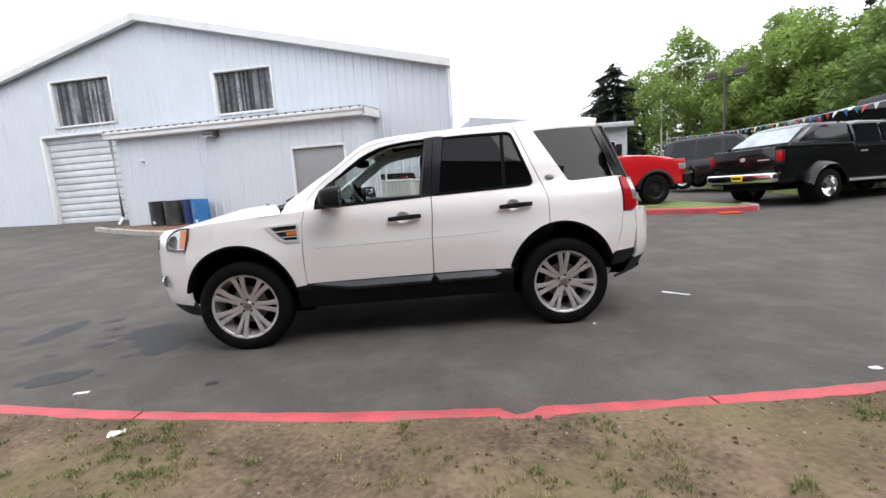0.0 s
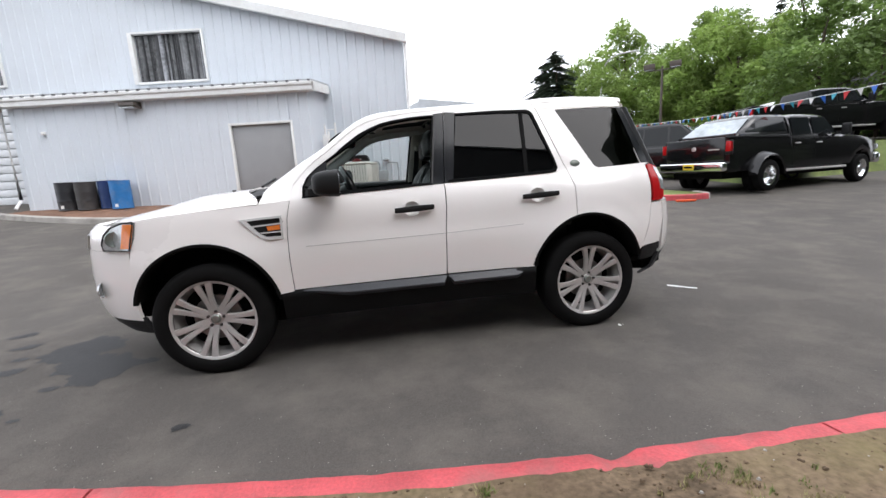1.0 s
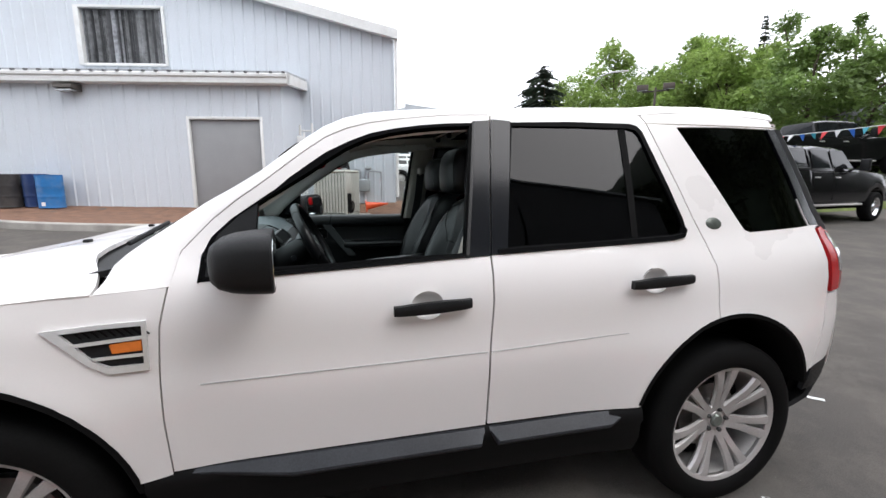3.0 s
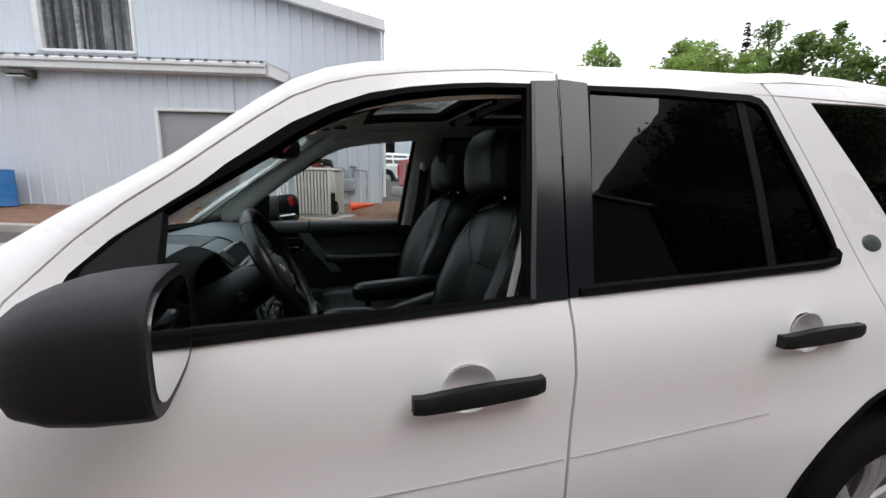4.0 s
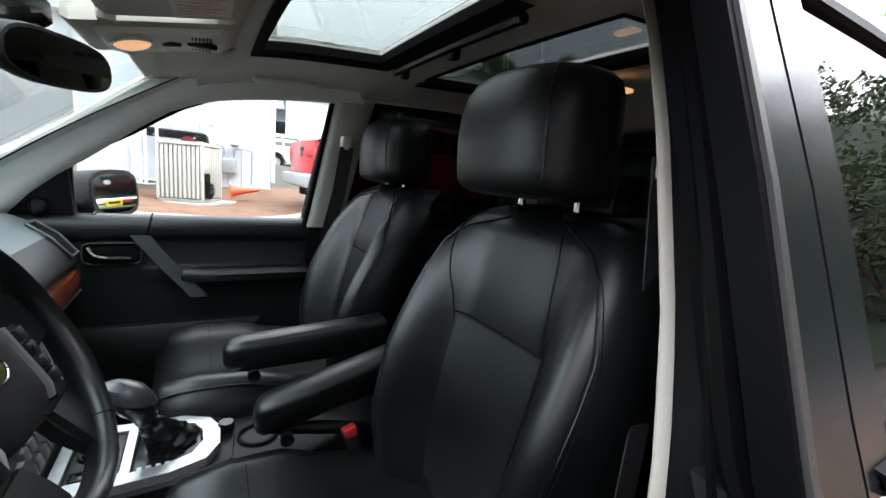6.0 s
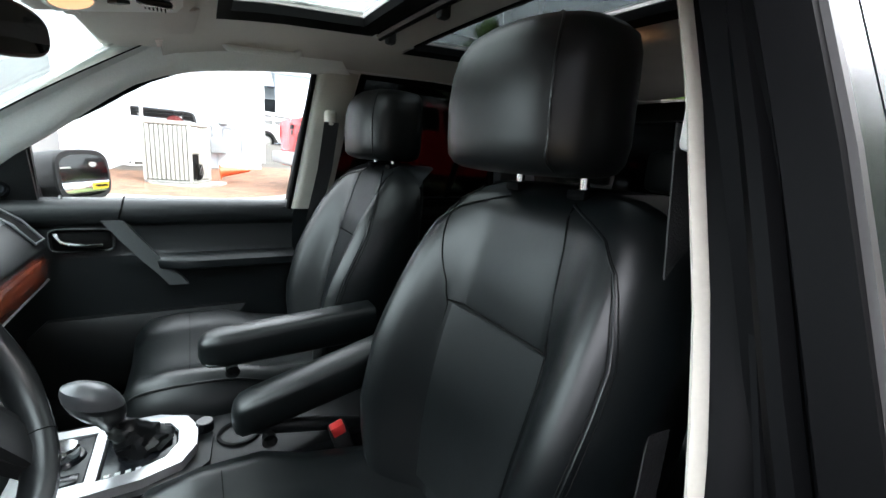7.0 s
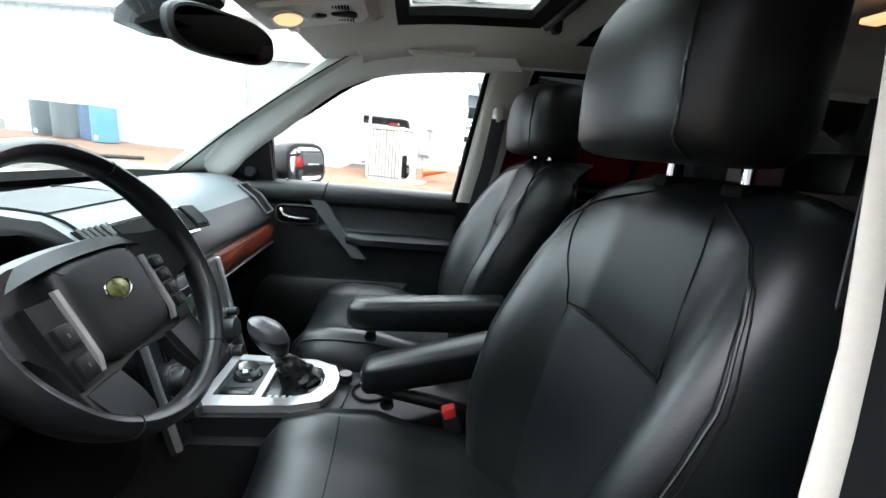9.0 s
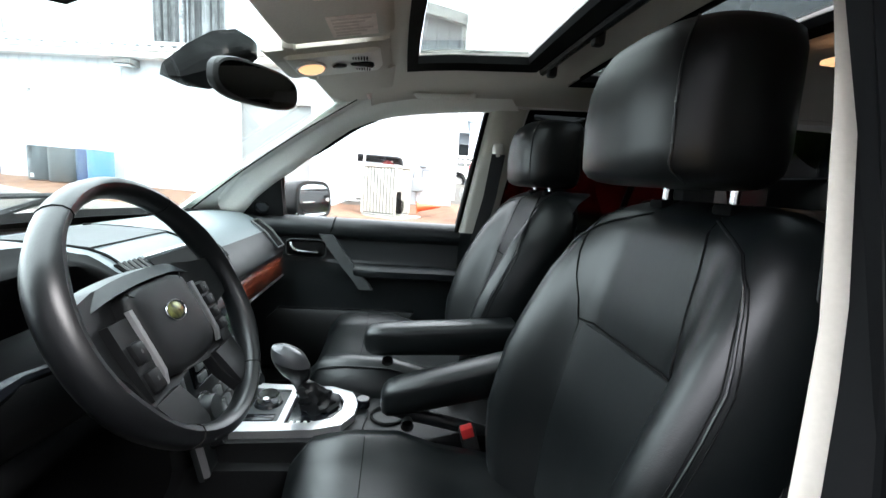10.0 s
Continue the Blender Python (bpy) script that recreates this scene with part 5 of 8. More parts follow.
part("wood_edge", tube([(0.826, y, 0.944) for y in np.linspace(0.205, 0.73, 8)], 0.004, 6), SILVER, dash)
# centre stack with radio, keys and round knobs
ST = pose(0.873, 0.0, 0.895, 0, 77, 0)            # local x runs down the face, z out of it


def stack_box(x0, x1, y0, y1, h, mat, nm, par, bevel=0.004):
    return part(nm, box(x0, x1, y0, y1, 0.0, h, bevel, 2, ST), mat, par)


stack = stack_box(-0.145, 0.16, -0.17, 0.19, 0.012, TRIM_BLACK, "control_panel", suv, 0.01)
for y in (-0.165, 0.178):
    stack_box(-0.14, 0.155, y, y + 0.012, 0.02, SILVER, "panel_rail", stack, 0.005)
radio = stack_box(-0.12, -0.01, -0.12, 0.13, 0.018, GLOSS_BLACK, "radio", stack)
stack_box(-0.10, -0.06, -0.07, 0.08, 0.021, material("radio_display", (0.03, 0.05, 0.035), 0.2), "display", radio, 0.002)
for i in range(4):
    for j in range(2):
        stack_box(-0.108 + 0.024 * i, -0.09 + 0.024 * i, (-0.11, 0.092)[j], (-0.08, 0.122)[j], 0.024, TRIM_GREY, "key", radio, 0.003)
for i in range(6):
    stack_box(-0.048, -0.03, -0.075 + 0.026 * i, -0.054 + 0.026 * i, 0.024, TRIM_GREY, "key", radio, 0.003)
stack_box(-0.13, -0.122, 0.09, 0.12, 0.024, RED_BUTTON, "hazard_button", stack, 0.003)
for x, y, r in ((0.035, 0.13, 0.03), (0.035, -0.11, 0.03), (0.0, 0.155, 0.012), (0.1, 0.13, 0.02), (0.1, -0.11, 0.02)):
    k = part("knob", moved(lathe([(0.0, 0.03), (r * 0.8, 0.03), (r * 0.86, 0.026), (r * 0.9, 0.008), (r, 0.006), (r, 0.0)], 24), ST @ Matrix.Translation((x, y, 0.01))), TRIM_BLACK, stack)
    part("knob_ring", moved(lathe([(r * 1.02, 0.0), (r * 1.02, 0.008), (r * 1.14, 0.008), (r * 1.14, 0.0)], 24), ST @ Matrix.Translation((x, y, 0.01))), CHROME, k)
for i in range(5):
    for j in range(2):
        stack_box(0.02 + 0.035 * j, 0.043 + 0.035 * j, -0.06 + 0.03 * i, -0.036 + 0.03 * i, 0.022, TRIM_GREY, "key", stack, 0.003)

# gear console
console = part("gear_console", loft([[(0.90, -0.105, z), (1.16, -0.095, z), (1.205, -0.055, z), (1.215, 0.03, z), (1.2, 0.10, z), (1.16, 0.13, z), (0.90, 0.145, z)] for z in (0.60, 0.765, 0.782)]), TRIM_DARK, suv)
OUT = [(0.915, -0.09), (1.10, -0.082), (1.16, -0.062), (1.185, -0.02), (1.188, 0.04), (1.17, 0.085), (1.12, 0.112), (0.915, 0.125)]
HOLE1 = [(0.935, -0.052), (1.02, -0.05), (1.02, 0.092), (0.935, 0.098)]
HOLE2 = [(1.036, -0.056), (1.09, -0.054), (1.135, -0.036), (1.155, 0.0), (1.155, 0.04), (1.14, 0.072), (1.10, 0.086), (1.036, 0.09)]
part("console_bezel", thicken(flip_out(panel(OUT, lambda x, y: Vector((x, y, 0.80 + 0.05 * (x - 1.05) ** 2 * 0)), [HOLE1, HOLE2], step=0.03), Vector((0, 0, 1))), 0.02), SILVER, console, "bright silver bezel round the gear lever")
plate = part("dial_plate", box(0.937, 1.018, -0.05, 0.092, 0.782, 0.796, 0.006), TRIM_BLACK, console)
part("dial", moved(lathe([(0.0, 0.026), (0.021, 0.026), (0.025, 0.022), (0.026, 0.0)], 28), Matrix.Translation((0.978, 0.035, 0.796))), CHROME, plate, "chrome terrain dial")
part("dial_base", moved(lathe([(0.0, 0.006), (0.03, 0.006), (0.034, 0.0)], 28), Matrix.Translation((0.978, 0.035, 0.795))), GLOSS_BLACK, plate)
for i in range(3):
    part("mark", box(0.955 + 0.018 * i, 0.966 + 0.018 * i, -0.04, -0.034, 0.796, 0.7975, 0.0), TRIM_WHITE, plate)
part("dial_key", box(0.945, 1.01, -0.045, -0.018, 0.795, 0.80, 0.003), GLOSS_BLACK, plate)
gate = part("gear_gate", box(1.038, 1.152, -0.054, 0.088, 0.782, 0.793, 0.003), GLOSS_BLACK, console)
for i in range(5):
    part("gate_mark", box(1.045 + 0.015 * i, 1.053 + 0.015 * i, -0.045, -0.038, 0.793, 0.7942, 0.0), TRIM_WHITE, gate)
rows = []
for k in range(19):
    t = k / 18
    c = Vector((1.10, 0.03, 0.792)).lerp(Vector((1.054, 0.006, 0.868)), t) + Vector((0, 0, 0.008 * math.sin(math.pi * t)))
    r = 0.046 - 0.031 * t ** 0.7
    rows.append([c + Vector((math.cos(a), 0.95 * math.sin(a), 0.22 * math.cos(a))) * (r * (1 + 0.05 * math.sin(k * 1.9 + 3.5 * math.sin(a * 2)) * (1 - t) + 0.30 * noise.noise((math.cos(a) * 2.4, math.sin(a) * 2.4, k * 0.45)) + 0.12 * noise.noise((math.cos(a) * 6, math.sin(a) * 6, k * 0.8)))) for a in np.linspace(0, 2 * math.pi, 25)[:-1]])
lever = part("gear_lever", loft(rows), RIM_LEATHER, console, "wrinkled leather gaiter")


def knob_rows(stations):
    return [[(x + r * math.cos(a), y + q * math.sin(a), z - 0.30 * r * math.cos(a)) for a in np.linspace(0, 2 * math.pi, 21)[:-1]] for x, y, z, r, q in stations]


gk = part("gear_knob", loft(knob_rows(((1.052, 0.006, 0.860, 0.013, 0.013), (1.050, 0.004, 0.872, 0.019, 0.017), (1.046, 0.001, 0.886, 0.032, 0.028), (1.041, -0.001, 0.904, 0.0405, 0.035), (1.037, -0.002, 0.920, 0.0425, 0.037)))), RIM_LEATHER, lever, "black gear knob")
part("knob_top", loft(knob_rows(((1.037, -0.002, 0.920, 0.0423, 0.0367), (1.033, -0.002, 0.934, 0.0402, 0.035), (1.030, -0.003, 0.946, 0.034, 0.030), (1.028, -0.003, 0.953, 0.022, 0.019), (1.027, -0.003, 0.957, 0.010, 0.008)))), KNOB_METAL, gk, "satin metal knob top")
part("socket_button", moved(lathe([(0.0, 0.02), (0.015, 0.02), (0.017, 0.016), (0.017, 0.0)], 20), Matrix.Translation((1.200, 0.045, 0.785))), GLOSS_BLACK, console)
tray = part("cup_tray", loft([[(1.20, -0.085, z), (1.56, -0.085, z), (1.56, 0.10, z), (1.20, 0.10, z)] for z in (0.70, 0.775)]), TRIM_DARK, suv)
part("cup_holder", moved(lathe([(0.036, 0.004), (0.042, 0.004), (0.043, 0.0), (0.036, -0.05), (0.0, -0.05)], 26), Matrix.Translation((1.262, 0.015, 0.776))), DARK_UNDER, tray)
part("hand_brake", tube([(1.50, -0.05, 0.775), (1.40, -0.05, 0.80), (1.30, -0.05, 0.825), (1.27, -0.05, 0.83)], [0.014, 0.015, 0.016, 0.012], 12), TRIM_BLACK, suv)

# steering wheel
HUB_TOP = material("hub_cowl_plastic", (0.022, 0.026, 0.028), 0.4, var=0.15, scale=8, fine=240)
SW = pose(0.973, -0.369, 1.158, 0, 62.7, 0) @ Matrix.Diagonal((0.925, 0.925, 0.94, 1))          # local z points at the driver
rows = []
for i, a in enumerate(np.linspace(0, 2 * math.pi, 65)[:-1]):
    d = Vector((math.cos(a), math.sin(a), 0))
    grip = 0.0165 + 0.0025 * (math.exp(-((abs(math.sin(a)) - 0.9) / 0.12) ** 2))
    rows.append([d * (0.183 + grip * 0.85 * math.cos(b)) + Vector((0, 0, grip * 1.15 * math.sin(b))) for b in np.linspace(0, 2 * math.pi, 13)[:-1]])
rows.append(rows[0])
wheel_bm = loft(rows, False)
bmesh.ops.remove_doubles(wheel_bm, verts=wheel_bm.verts, dist=1e-5)
steering = part("steering_wheel", moved(wheel_bm, SW), RIM_LEATHER, suv, "worn black leather steering wheel")


def dish(x, y):
    """The hub's base plate, deepest in the middle and level with the rim outside."""
    return SW @ Vector((x, y, -0.030 + 0.028 * min(1, math.hypot(x, y) / 0.175) ** 2))


BASE = [(-0.062, 0.0), (-0.060, 0.09), (-0.052, 0.125), (-0.046, 0.172), (0.018, 0.176), (0.030, 0.140), (0.055, 0.122), (0.10, 0.118), (0.135, 0.118), (0.158, 0.085), (0.166, 0.058), (0.125, 0.050), (0.098, 0.052), (0.090, 0.0)]
BASE = BASE + [(x, -y) for x, y in BASE[-2:0:-1]]
hub_base = part("spoke_plate", thicken(flip_out(panel(BASE, dish, step=0.02), SW.to_3x3() @ Vector((0, 0, 1))), 0.016), HUB_BLACK, steering, "black four-spoke hub plate")
PAD = [(-0.046, 0.0), (-0.046, 0.035), (-0.041, 0.060), (-0.030, 0.071), (0.02, 0.074), (0.060, 0.072), (0.076, 0.060), (0.084, 0.036), (0.086, 0.0)]
PAD = PAD + [(x, -y) for x, y in PAD[-2:0:-1]]
PAD = [tuple(p[:2]) for p in smooth_line([(x, y, 0) for x, y in PAD], 3, True)]
hub = part("airbag_pad", moved(loft([[(0.018 + (x - 0.018) * k, y * k, z) for x, y in PAD] for z, k in ((-0.04, 0.98), (-0.014, 1.0), (-0.008, 0.985), (-0.004, 0.95), (-0.0005, 0.85), (0.0015, 0.6), (0.002, 0.3))]), SW), HUB_BLACK, steering, "grained black airbag cover")
part("hub_cowl", moved(loft([[(x0, y, z0), (x1, y, z1), (x1 - 0.004, y, z1 - 0.012), (x0 - 0.006, y, z0 - 0.03)] for y, x0, z0, x1, z1 in [(y, -0.066 + 0.013 * abs(y / 0.112) ** 2.5, -0.014 - 0.012 * (y / 0.112) ** 2, -0.049 + 0.012 * abs(y / 0.112) ** 2.5, -0.003 - 0.014 * (y / 0.112) ** 2) for y in np.linspace(-0.112, 0.112, 15)]]), SW), HUB_TOP, steering, "dark grey upper hub cowl")
part("pad_crease", moved(tube([(-0.012 - 0.03 * t * t, 0.066 * t, 0.0005 - 0.004 * t * t) for t in np.linspace(-1, 1, 13)], 0.0009, 5), SW), DARK_UNDER, hub)
for s in (-1, 1):
    part("spoke_bar", moved(loft([[(x, s * (0.0775 + 0.004 * (x + 0.02)) + dy, z - 0.012 * max(0, (x - 0.06) / 0.03) ** 2) for dy, z in ((-0.0042, -0.006), (-0.0036, -0.0005), (0.0, 0.0014), (0.0036, -0.0005), (0.0042, -0.006))] for x in np.linspace(-0.022, 0.082, 7)]), SW), SILVER, hub_base, "brushed silver spoke bar")
    part("switch_panel", moved(loft([[(x, s * y0, z), (x, s * y1, z), (x, s * y1, z - 0.012), (x, s * y0, z - 0.012)] for x, y0, y1, z in ((-0.016, 0.083, 0.116, -0.006), (0.03, 0.083, 0.118, -0.004), (0.088, 0.083, 0.114, -0.006))]), SW), HUB_BLACK, hub_base)
    for x, hh in (((0.028, 0.014), (0.066, 0.014)) if s < 0 else ((-0.004, 0.009), (0.018, 0.009), (0.040, 0.009), (0.062, 0.009))):
        kk = part("switch", moved(box(x - hh, x + hh, s * 0.100 - 0.011, s * 0.100 + 0.011, -0.008, 0.002, 0.003), SW), TRIM_DARK, hub_base)
        part("mark", moved(box(x - 0.003, x + 0.002, s * 0.100 - 0.0012, s * 0.100 + 0.0012, 0.002, 0.0026, 0.0), SW), TRIM_GREY, kk)
    part("lower_spoke", moved(loft([[(x, s * y0, z), (x, s * y1, z), (x, s * y1, z - 0.014), (x, s * y0, z - 0.014)] for x, y0, y1, z in ((0.094, 0.056, 0.112, -0.010), (0.125, 0.054, 0.108, -0.002), (0.150, 0.055, 0.098, 0.002), (0.166, 0.06, 0.085, 0.0))]), SW), HUB_BLACK, hub_base)
part("wheel_badge", moved(lathe([(0.0, 0.0028), (0.014, 0.0024), (0.020, 0.0012), (0.023, 0.0)], 28), SW @ Matrix.Translation((0.005, 0.0, 0.0005)) @ Matrix.Diagonal((0.66, 1.0, 1, 1))), material("badge_green_gold", (0.13, 0.14, 0.04), 0.3, metal=0.5, var=0.9, scale=60, fine=160), hub, "oval green and gold badge")
part("badge_ring", moved(tube([(0.0225 * math.cos(a), 0.0225 * math.sin(a), 0.002) for a in np.linspace(0, 2 * math.pi, 33)], 0.0011, 6, False), SW @ Matrix.Translation((0.005, 0.0, 0.0005)) @ Matrix.Diagonal((0.66, 1.0, 1, 1))), CHROME, hub)
part("pad_line", moved(box(0.058, 0.061, -0.012, 0.012, -0.001, 0.0012), SW), TRIM_GREY, hub)
for a in (0.6, -0.6, 2.54, -2.54):
    d = Vector((math.cos(a), math.sin(a), 0))
    part("stitch_seam", moved(tube([d * (0.183 + 0.0144 * math.cos(b)) + Vector((0, 0, 0.0194 * math.sin(b))) for b in np.linspace(0, 2 * math.pi, 13)], 0.0008, 5, False), SW), DARK_UNDER, steering)
part("steering_column", tube([(0.94, -0.369, 1.135), (0.85, -0.369, 1.075), (0.72, -0.37, 1.0)], [0.055, 0.065, 0.075], 16), TRIM_DARK, suv)
for s in (-1, 1):
    part("stalk", tube([(0.88, -0.372 + s * 0.04, 1.10), (0.885, -0.372 + s * 0.12, 1.115), (0.90, -0.372 + s * 0.175, 1.12)], [0.007, 0.007, 0.012], 8), GLOSS_BLACK, suv)
cl = part("instrument_face", sheet([[(0.70, y, z) for y in np.linspace(-0.53, -0.21, 5)] for z in (1.06, 1.18)], 0.004), GLOSS_BLACK, dash)
for y in (-0.46, -0.28):
    part("gauge", moved(lathe([(0.055, 0.0), (0.058, 0.012), (0.062, 0.012), (0.064, 0.0)], 28, "x"), Matrix.Translation((0.703, y, 1.12))), SILVER, cl)
part("pedal", moved(box(-0.03, 0.03, -0.05, 0.05, -0.006, 0.006, 0.004), pose(0.52, -0.33, 0.62, 0, 60, 0)), RUBBER, suv)


# front seats
def seat(name, cy, label, arm_y, arm_tip, arm_end, dx, recline, head_x, head_z):
    s = 1 if cy > 0 else -1
    # cushion
    rows = []
    for x, zt, zb, w in ((0.985 + dx, 0.73, 0.60, 0.20), (0.995 + dx, 0.79, 0.57, 0.235), (1.03 + dx, 0.832, 0.56, 0.25), (1.10 + dx, 0.842, 0.56, 0.257), (1.24 + dx * 0.5, 0.838, 0.56, 0.262), (1.36, 0.81, 0.56, 0.262), (1.50, 0.79, 0.56, 0.25), (1.60, 0.78, 0.58, 0.23)):
        ring = []
        for u in np.linspace(-1, 1, 15):
            b = 0.026 * max(0, (abs(u) - 0.45) / 0.3) ** 2 if abs(u) < 0.75 else 0.026 - 0.11 * ((abs(u) - 0.75) / 0.25) ** 2.2
            ring.append((x, cy + u * w, zt - 0.012 * (1 - u * u) + b))
        ring += [(x, cy + w * 0.98, zb + 0.06), (x, cy + w * 0.9, zb), (x, cy - w * 0.9, zb), (x, cy - w * 0.98, zb + 0.06)]
        rows.append(ring)
    top = part(name, loft(rows), LEATHER, suv, label, 60)
    part("seam", tube(smooth_line([(1.13 + dx, cy + u * 0.258, 0.8415 - 0.012 * (1 - u * u) + (0.026 * max(0, (abs(u) - 0.45) / 0.3) ** 2 if abs(u) < 0.75 else 0.0)) for u in np.linspace(-0.72, 0.72, 9)], 2), 0.0008, 5), DARK_UNDER, top)
    for sg in (-1, 1):
        part("piping", tube(smooth_line([(x, cy + sg * w * 0.88, zt + 0.026 - 0.11 * (0.13 / 0.25) ** 2.2 - 0.0122 * 0.22) for x, zt, w in ((1.0 + dx, 0.80, 0.237), (1.03 + dx, 0.832, 0.25), (1.10 + dx, 0.842, 0.257), (1.24 + dx * 0.5, 0.838, 0.262), (1.36, 0.81, 0.262), (1.50, 0.79, 0.25))], 4), 0.0024, 6), HEAD_LEATHER, top)
    part("seat_base", box(1.06, 1.58, cy - 0.21, cy + 0.21, 0.475, 0.58, 0.02), TRIM_BLACK, top)

    # backrest
    def back_x(z):
        return np.interp(z, [0.76, 0.85, 1.0, 1.12, 1.25, 1.34], [1.53, 1.548, 1.578, 1.602, 1.632, 1.655]) + recline * max(0, z - 0.85) / 0.5

    def half(z):
        return np.interp(z, [0.76, 0.9, 1.05, 1.18, 1.26, 1.30, 1.325, 1.338, 1.343], [0.20, 0.245, 0.262, 0.258, 0.238, 0.216, 0.188, 0.155, 0.12])

    def front(u, z):
        bol = np.interp(z, [0.76, 0.9, 1.05, 1.2, 1.29, 1.34], [0.07, 0.105, 0.10, 0.062, 0.022, 0.0])
        a = abs(u)
        k = max(0, min(1, (a - 0.38) / 0.42))
        k = k * k * (3 - 2 * k)
        edge = 0.09 * max(0, (a - 0.8) / 0.2) ** 2
        lum = -0.012 * math.exp(-((z - 0.95) / 0.12) ** 2) * (1 - a) + (0.006 if z < 1.122 else 0.0) * max(0, min(1, (0.52 - a) / 0.04))
        roll = 0.05 * max(0, (z - 1.30) / 0.043) ** 2
        return back_x(z) - bol * k + edge + lum + roll
    rows = []
    for z in (0.76, 0.80, 0.86, 0.92, 0.98, 1.04, 1.09, 1.12, 1.15, 1.20, 1.25, 1.285, 1.31, 1.328, 1.338, 1.343):
        w = half(z)
        ring = [(front(u, z), cy + u * w, z) for u in np.linspace(-1, 1, 25)]
        bx = back_x(z) + np.interp(z, [0.76, 1.0, 1.3, 1.343], [0.15, 0.14, 0.10, 0.065])
        ring += [(bx - 0.03, cy + w * 0.99, z), (bx, cy + w * 0.8, z), (bx, cy, z), (bx, cy - w * 0.8, z), (bx - 0.03, cy - w * 0.99, z)]
        rows.append(ring)
    back = part("backrest", loft(rows), LEATHER, top, "black leather backrest with stitched panels", 60)
    for door, zs, us in ((1, (0.80, 1.11, 1.20, 1.30, 1.33), (0.46, 0.42, 0.37, 0.36, 0.36)), (-1, (0.80, 1.12, 1.16, 1.21, 1.30), (-0.47, -0.49, -0.53, -0.62, -0.80))):
        part("seam", tube([(front(s * np.interp(z, zs, us), z) - 0.0004, cy + s * np.interp(z, zs, us) * half(z), z) for z in np.linspace(0.80, 1.325, 26)], 0.0015, 5), DARK_UNDER, back)
    part("seam", tube([(front(s * u, 1.125) - 0.0005, cy + s * u * half(1.125), 1.125) for u in np.linspace(-0.49, 0.42, 9)], 0.0018, 5), DARK_UNDER, back)
    part("insert", sheet([[(front(u, z) - 0.0012, cy + u * half(z), z) for u in sorted((s * -0.47, s * -0.2, 0.0, s * 0.2, s * 0.41))] for z in np.linspace(0.80, 1.118, 8)], 0.001), LEATHER, back)
    ZS, US = (0.80, 1.12, 1.18, 1.21, 1.242, 1.262, 1.292, 1.304, 1.322), (0.91, 0.91, 0.90, 0.88, 0.85, 0.82, 0.72, 0.60, 0.36)
    for sg in (-1, 1):
        for k in (-0.010, 0.0, 0.010):                   # a raised welt between two stitched lines
            pts = [(front(sg * (np.interp(z, ZS, US) + k * 1.1), z) - (0.0016 if k == 0 else 0.0002), cy + sg * (np.interp(z, ZS, US) + k * 1.1) * half(z), z) for z in list(np.linspace(0.80, 1.24, 20)) + [1.252, 1.262, 1.272, 1.282, 1.292, 1.298, 1.304, 1.310, 1.316, 1.322]]
            part("piping", tube(pts, 0.0017 if k == 0 else 0.0008, 6), LEATHER if k == 0 else DARK_UNDER, back)
    # headrest
    HEAD = ((1.386, 0.62, 0.010), (1.389, 0.80, 0.006), (1.395, 0.91, 0.003), (1.407, 0.975, 0.0), (1.431, 1.0, 0.0), (1.475, 1.0, -0.002), (1.515, 0.985, 0.0), (1.545, 0.95, 0.006), (1.566, 0.88, 0.014), (1.578, 0.76, 0.022), (1.584, 0.55, 0.028), (1.586, 0.25, 0.03))

    def on_head(a, z, k, dx, grow=1.0):
        cx, sy = math.cos(a), math.sin(a)
        px = math.copysign(abs(cx) ** 0.62, cx) * (0.078 if cx < 0 else 0.122) * grow
        py = math.copysign(abs(sy) ** 0.66, sy) * 0.140 * grow
        bow = 0.02 * (py / 0.14) ** 2 if px < 0 else 0.0
        return (1.607 + head_x + dx + (px + bow) * k, cy + py * k, z + head_z)
    head = part("headrest", loft([[on_head(a, z, k, dx) for a in np.linspace(0, 2 * math.pi, 45)[:-1]] for z, k, dx in HEAD]), HEAD_LEATHER, top, "padded black leather headrest", 70)
    part("piping", tube(smooth_line([on_head(math.pi + 0.80 + 0.25 * max(0, (2 - i) / 2) - 0.10 * (i / 9) ** 2 * (1 if i < 8 else 1.2), z, k, dx, 1.003) for i, (z, k, dx) in enumerate(HEAD[1:11])], 3), 0.0018, 6), LEATHER, head)
    for sg in (-1, 1):
        px, py = (1.690 if s < 0 else 1.711), cy - s * 0.010 + sg * 0.070
        part("post", tube([(px, py, 1.30), (px - 0.003, py, 1.43)], 0.0068, 10), CHROME, head, "chrome headrest post")
        part("post_sleeve", box(px - 0.020, px + 0.020, py - 0.017, py + 0.017, 1.328, 1.343, 0.005), DULL_BLACK, head)
    # armrest
    (xt, zt), (xe, ze) = arm_tip, arm_end
    rows = []
    for t, k in ((0.0, 0.35), (0.015, 0.7), (0.05, 0.92), (0.12, 1.0), (0.5, 1.0), (1.0, 1.0)):
        x, z = xt + (xe - xt) * t, zt + (ze - zt) * t
        rows.append([(x, arm_y + 0.040 * k * math.copysign(abs(math.cos(a)) ** 0.5, math.cos(a)), z - 0.036 + 0.036 * k * math.copysign(abs(math.sin(a)) ** 0.6, math.sin(a)) - (0.0 if math.sin(a) > 0 else 0.016 * t)) for a in np.linspace(0, 2 * math.pi, 21)[:-1]])
    arm = part("armrest", loft(rows), LEATHER, top, "folding leather armrest")
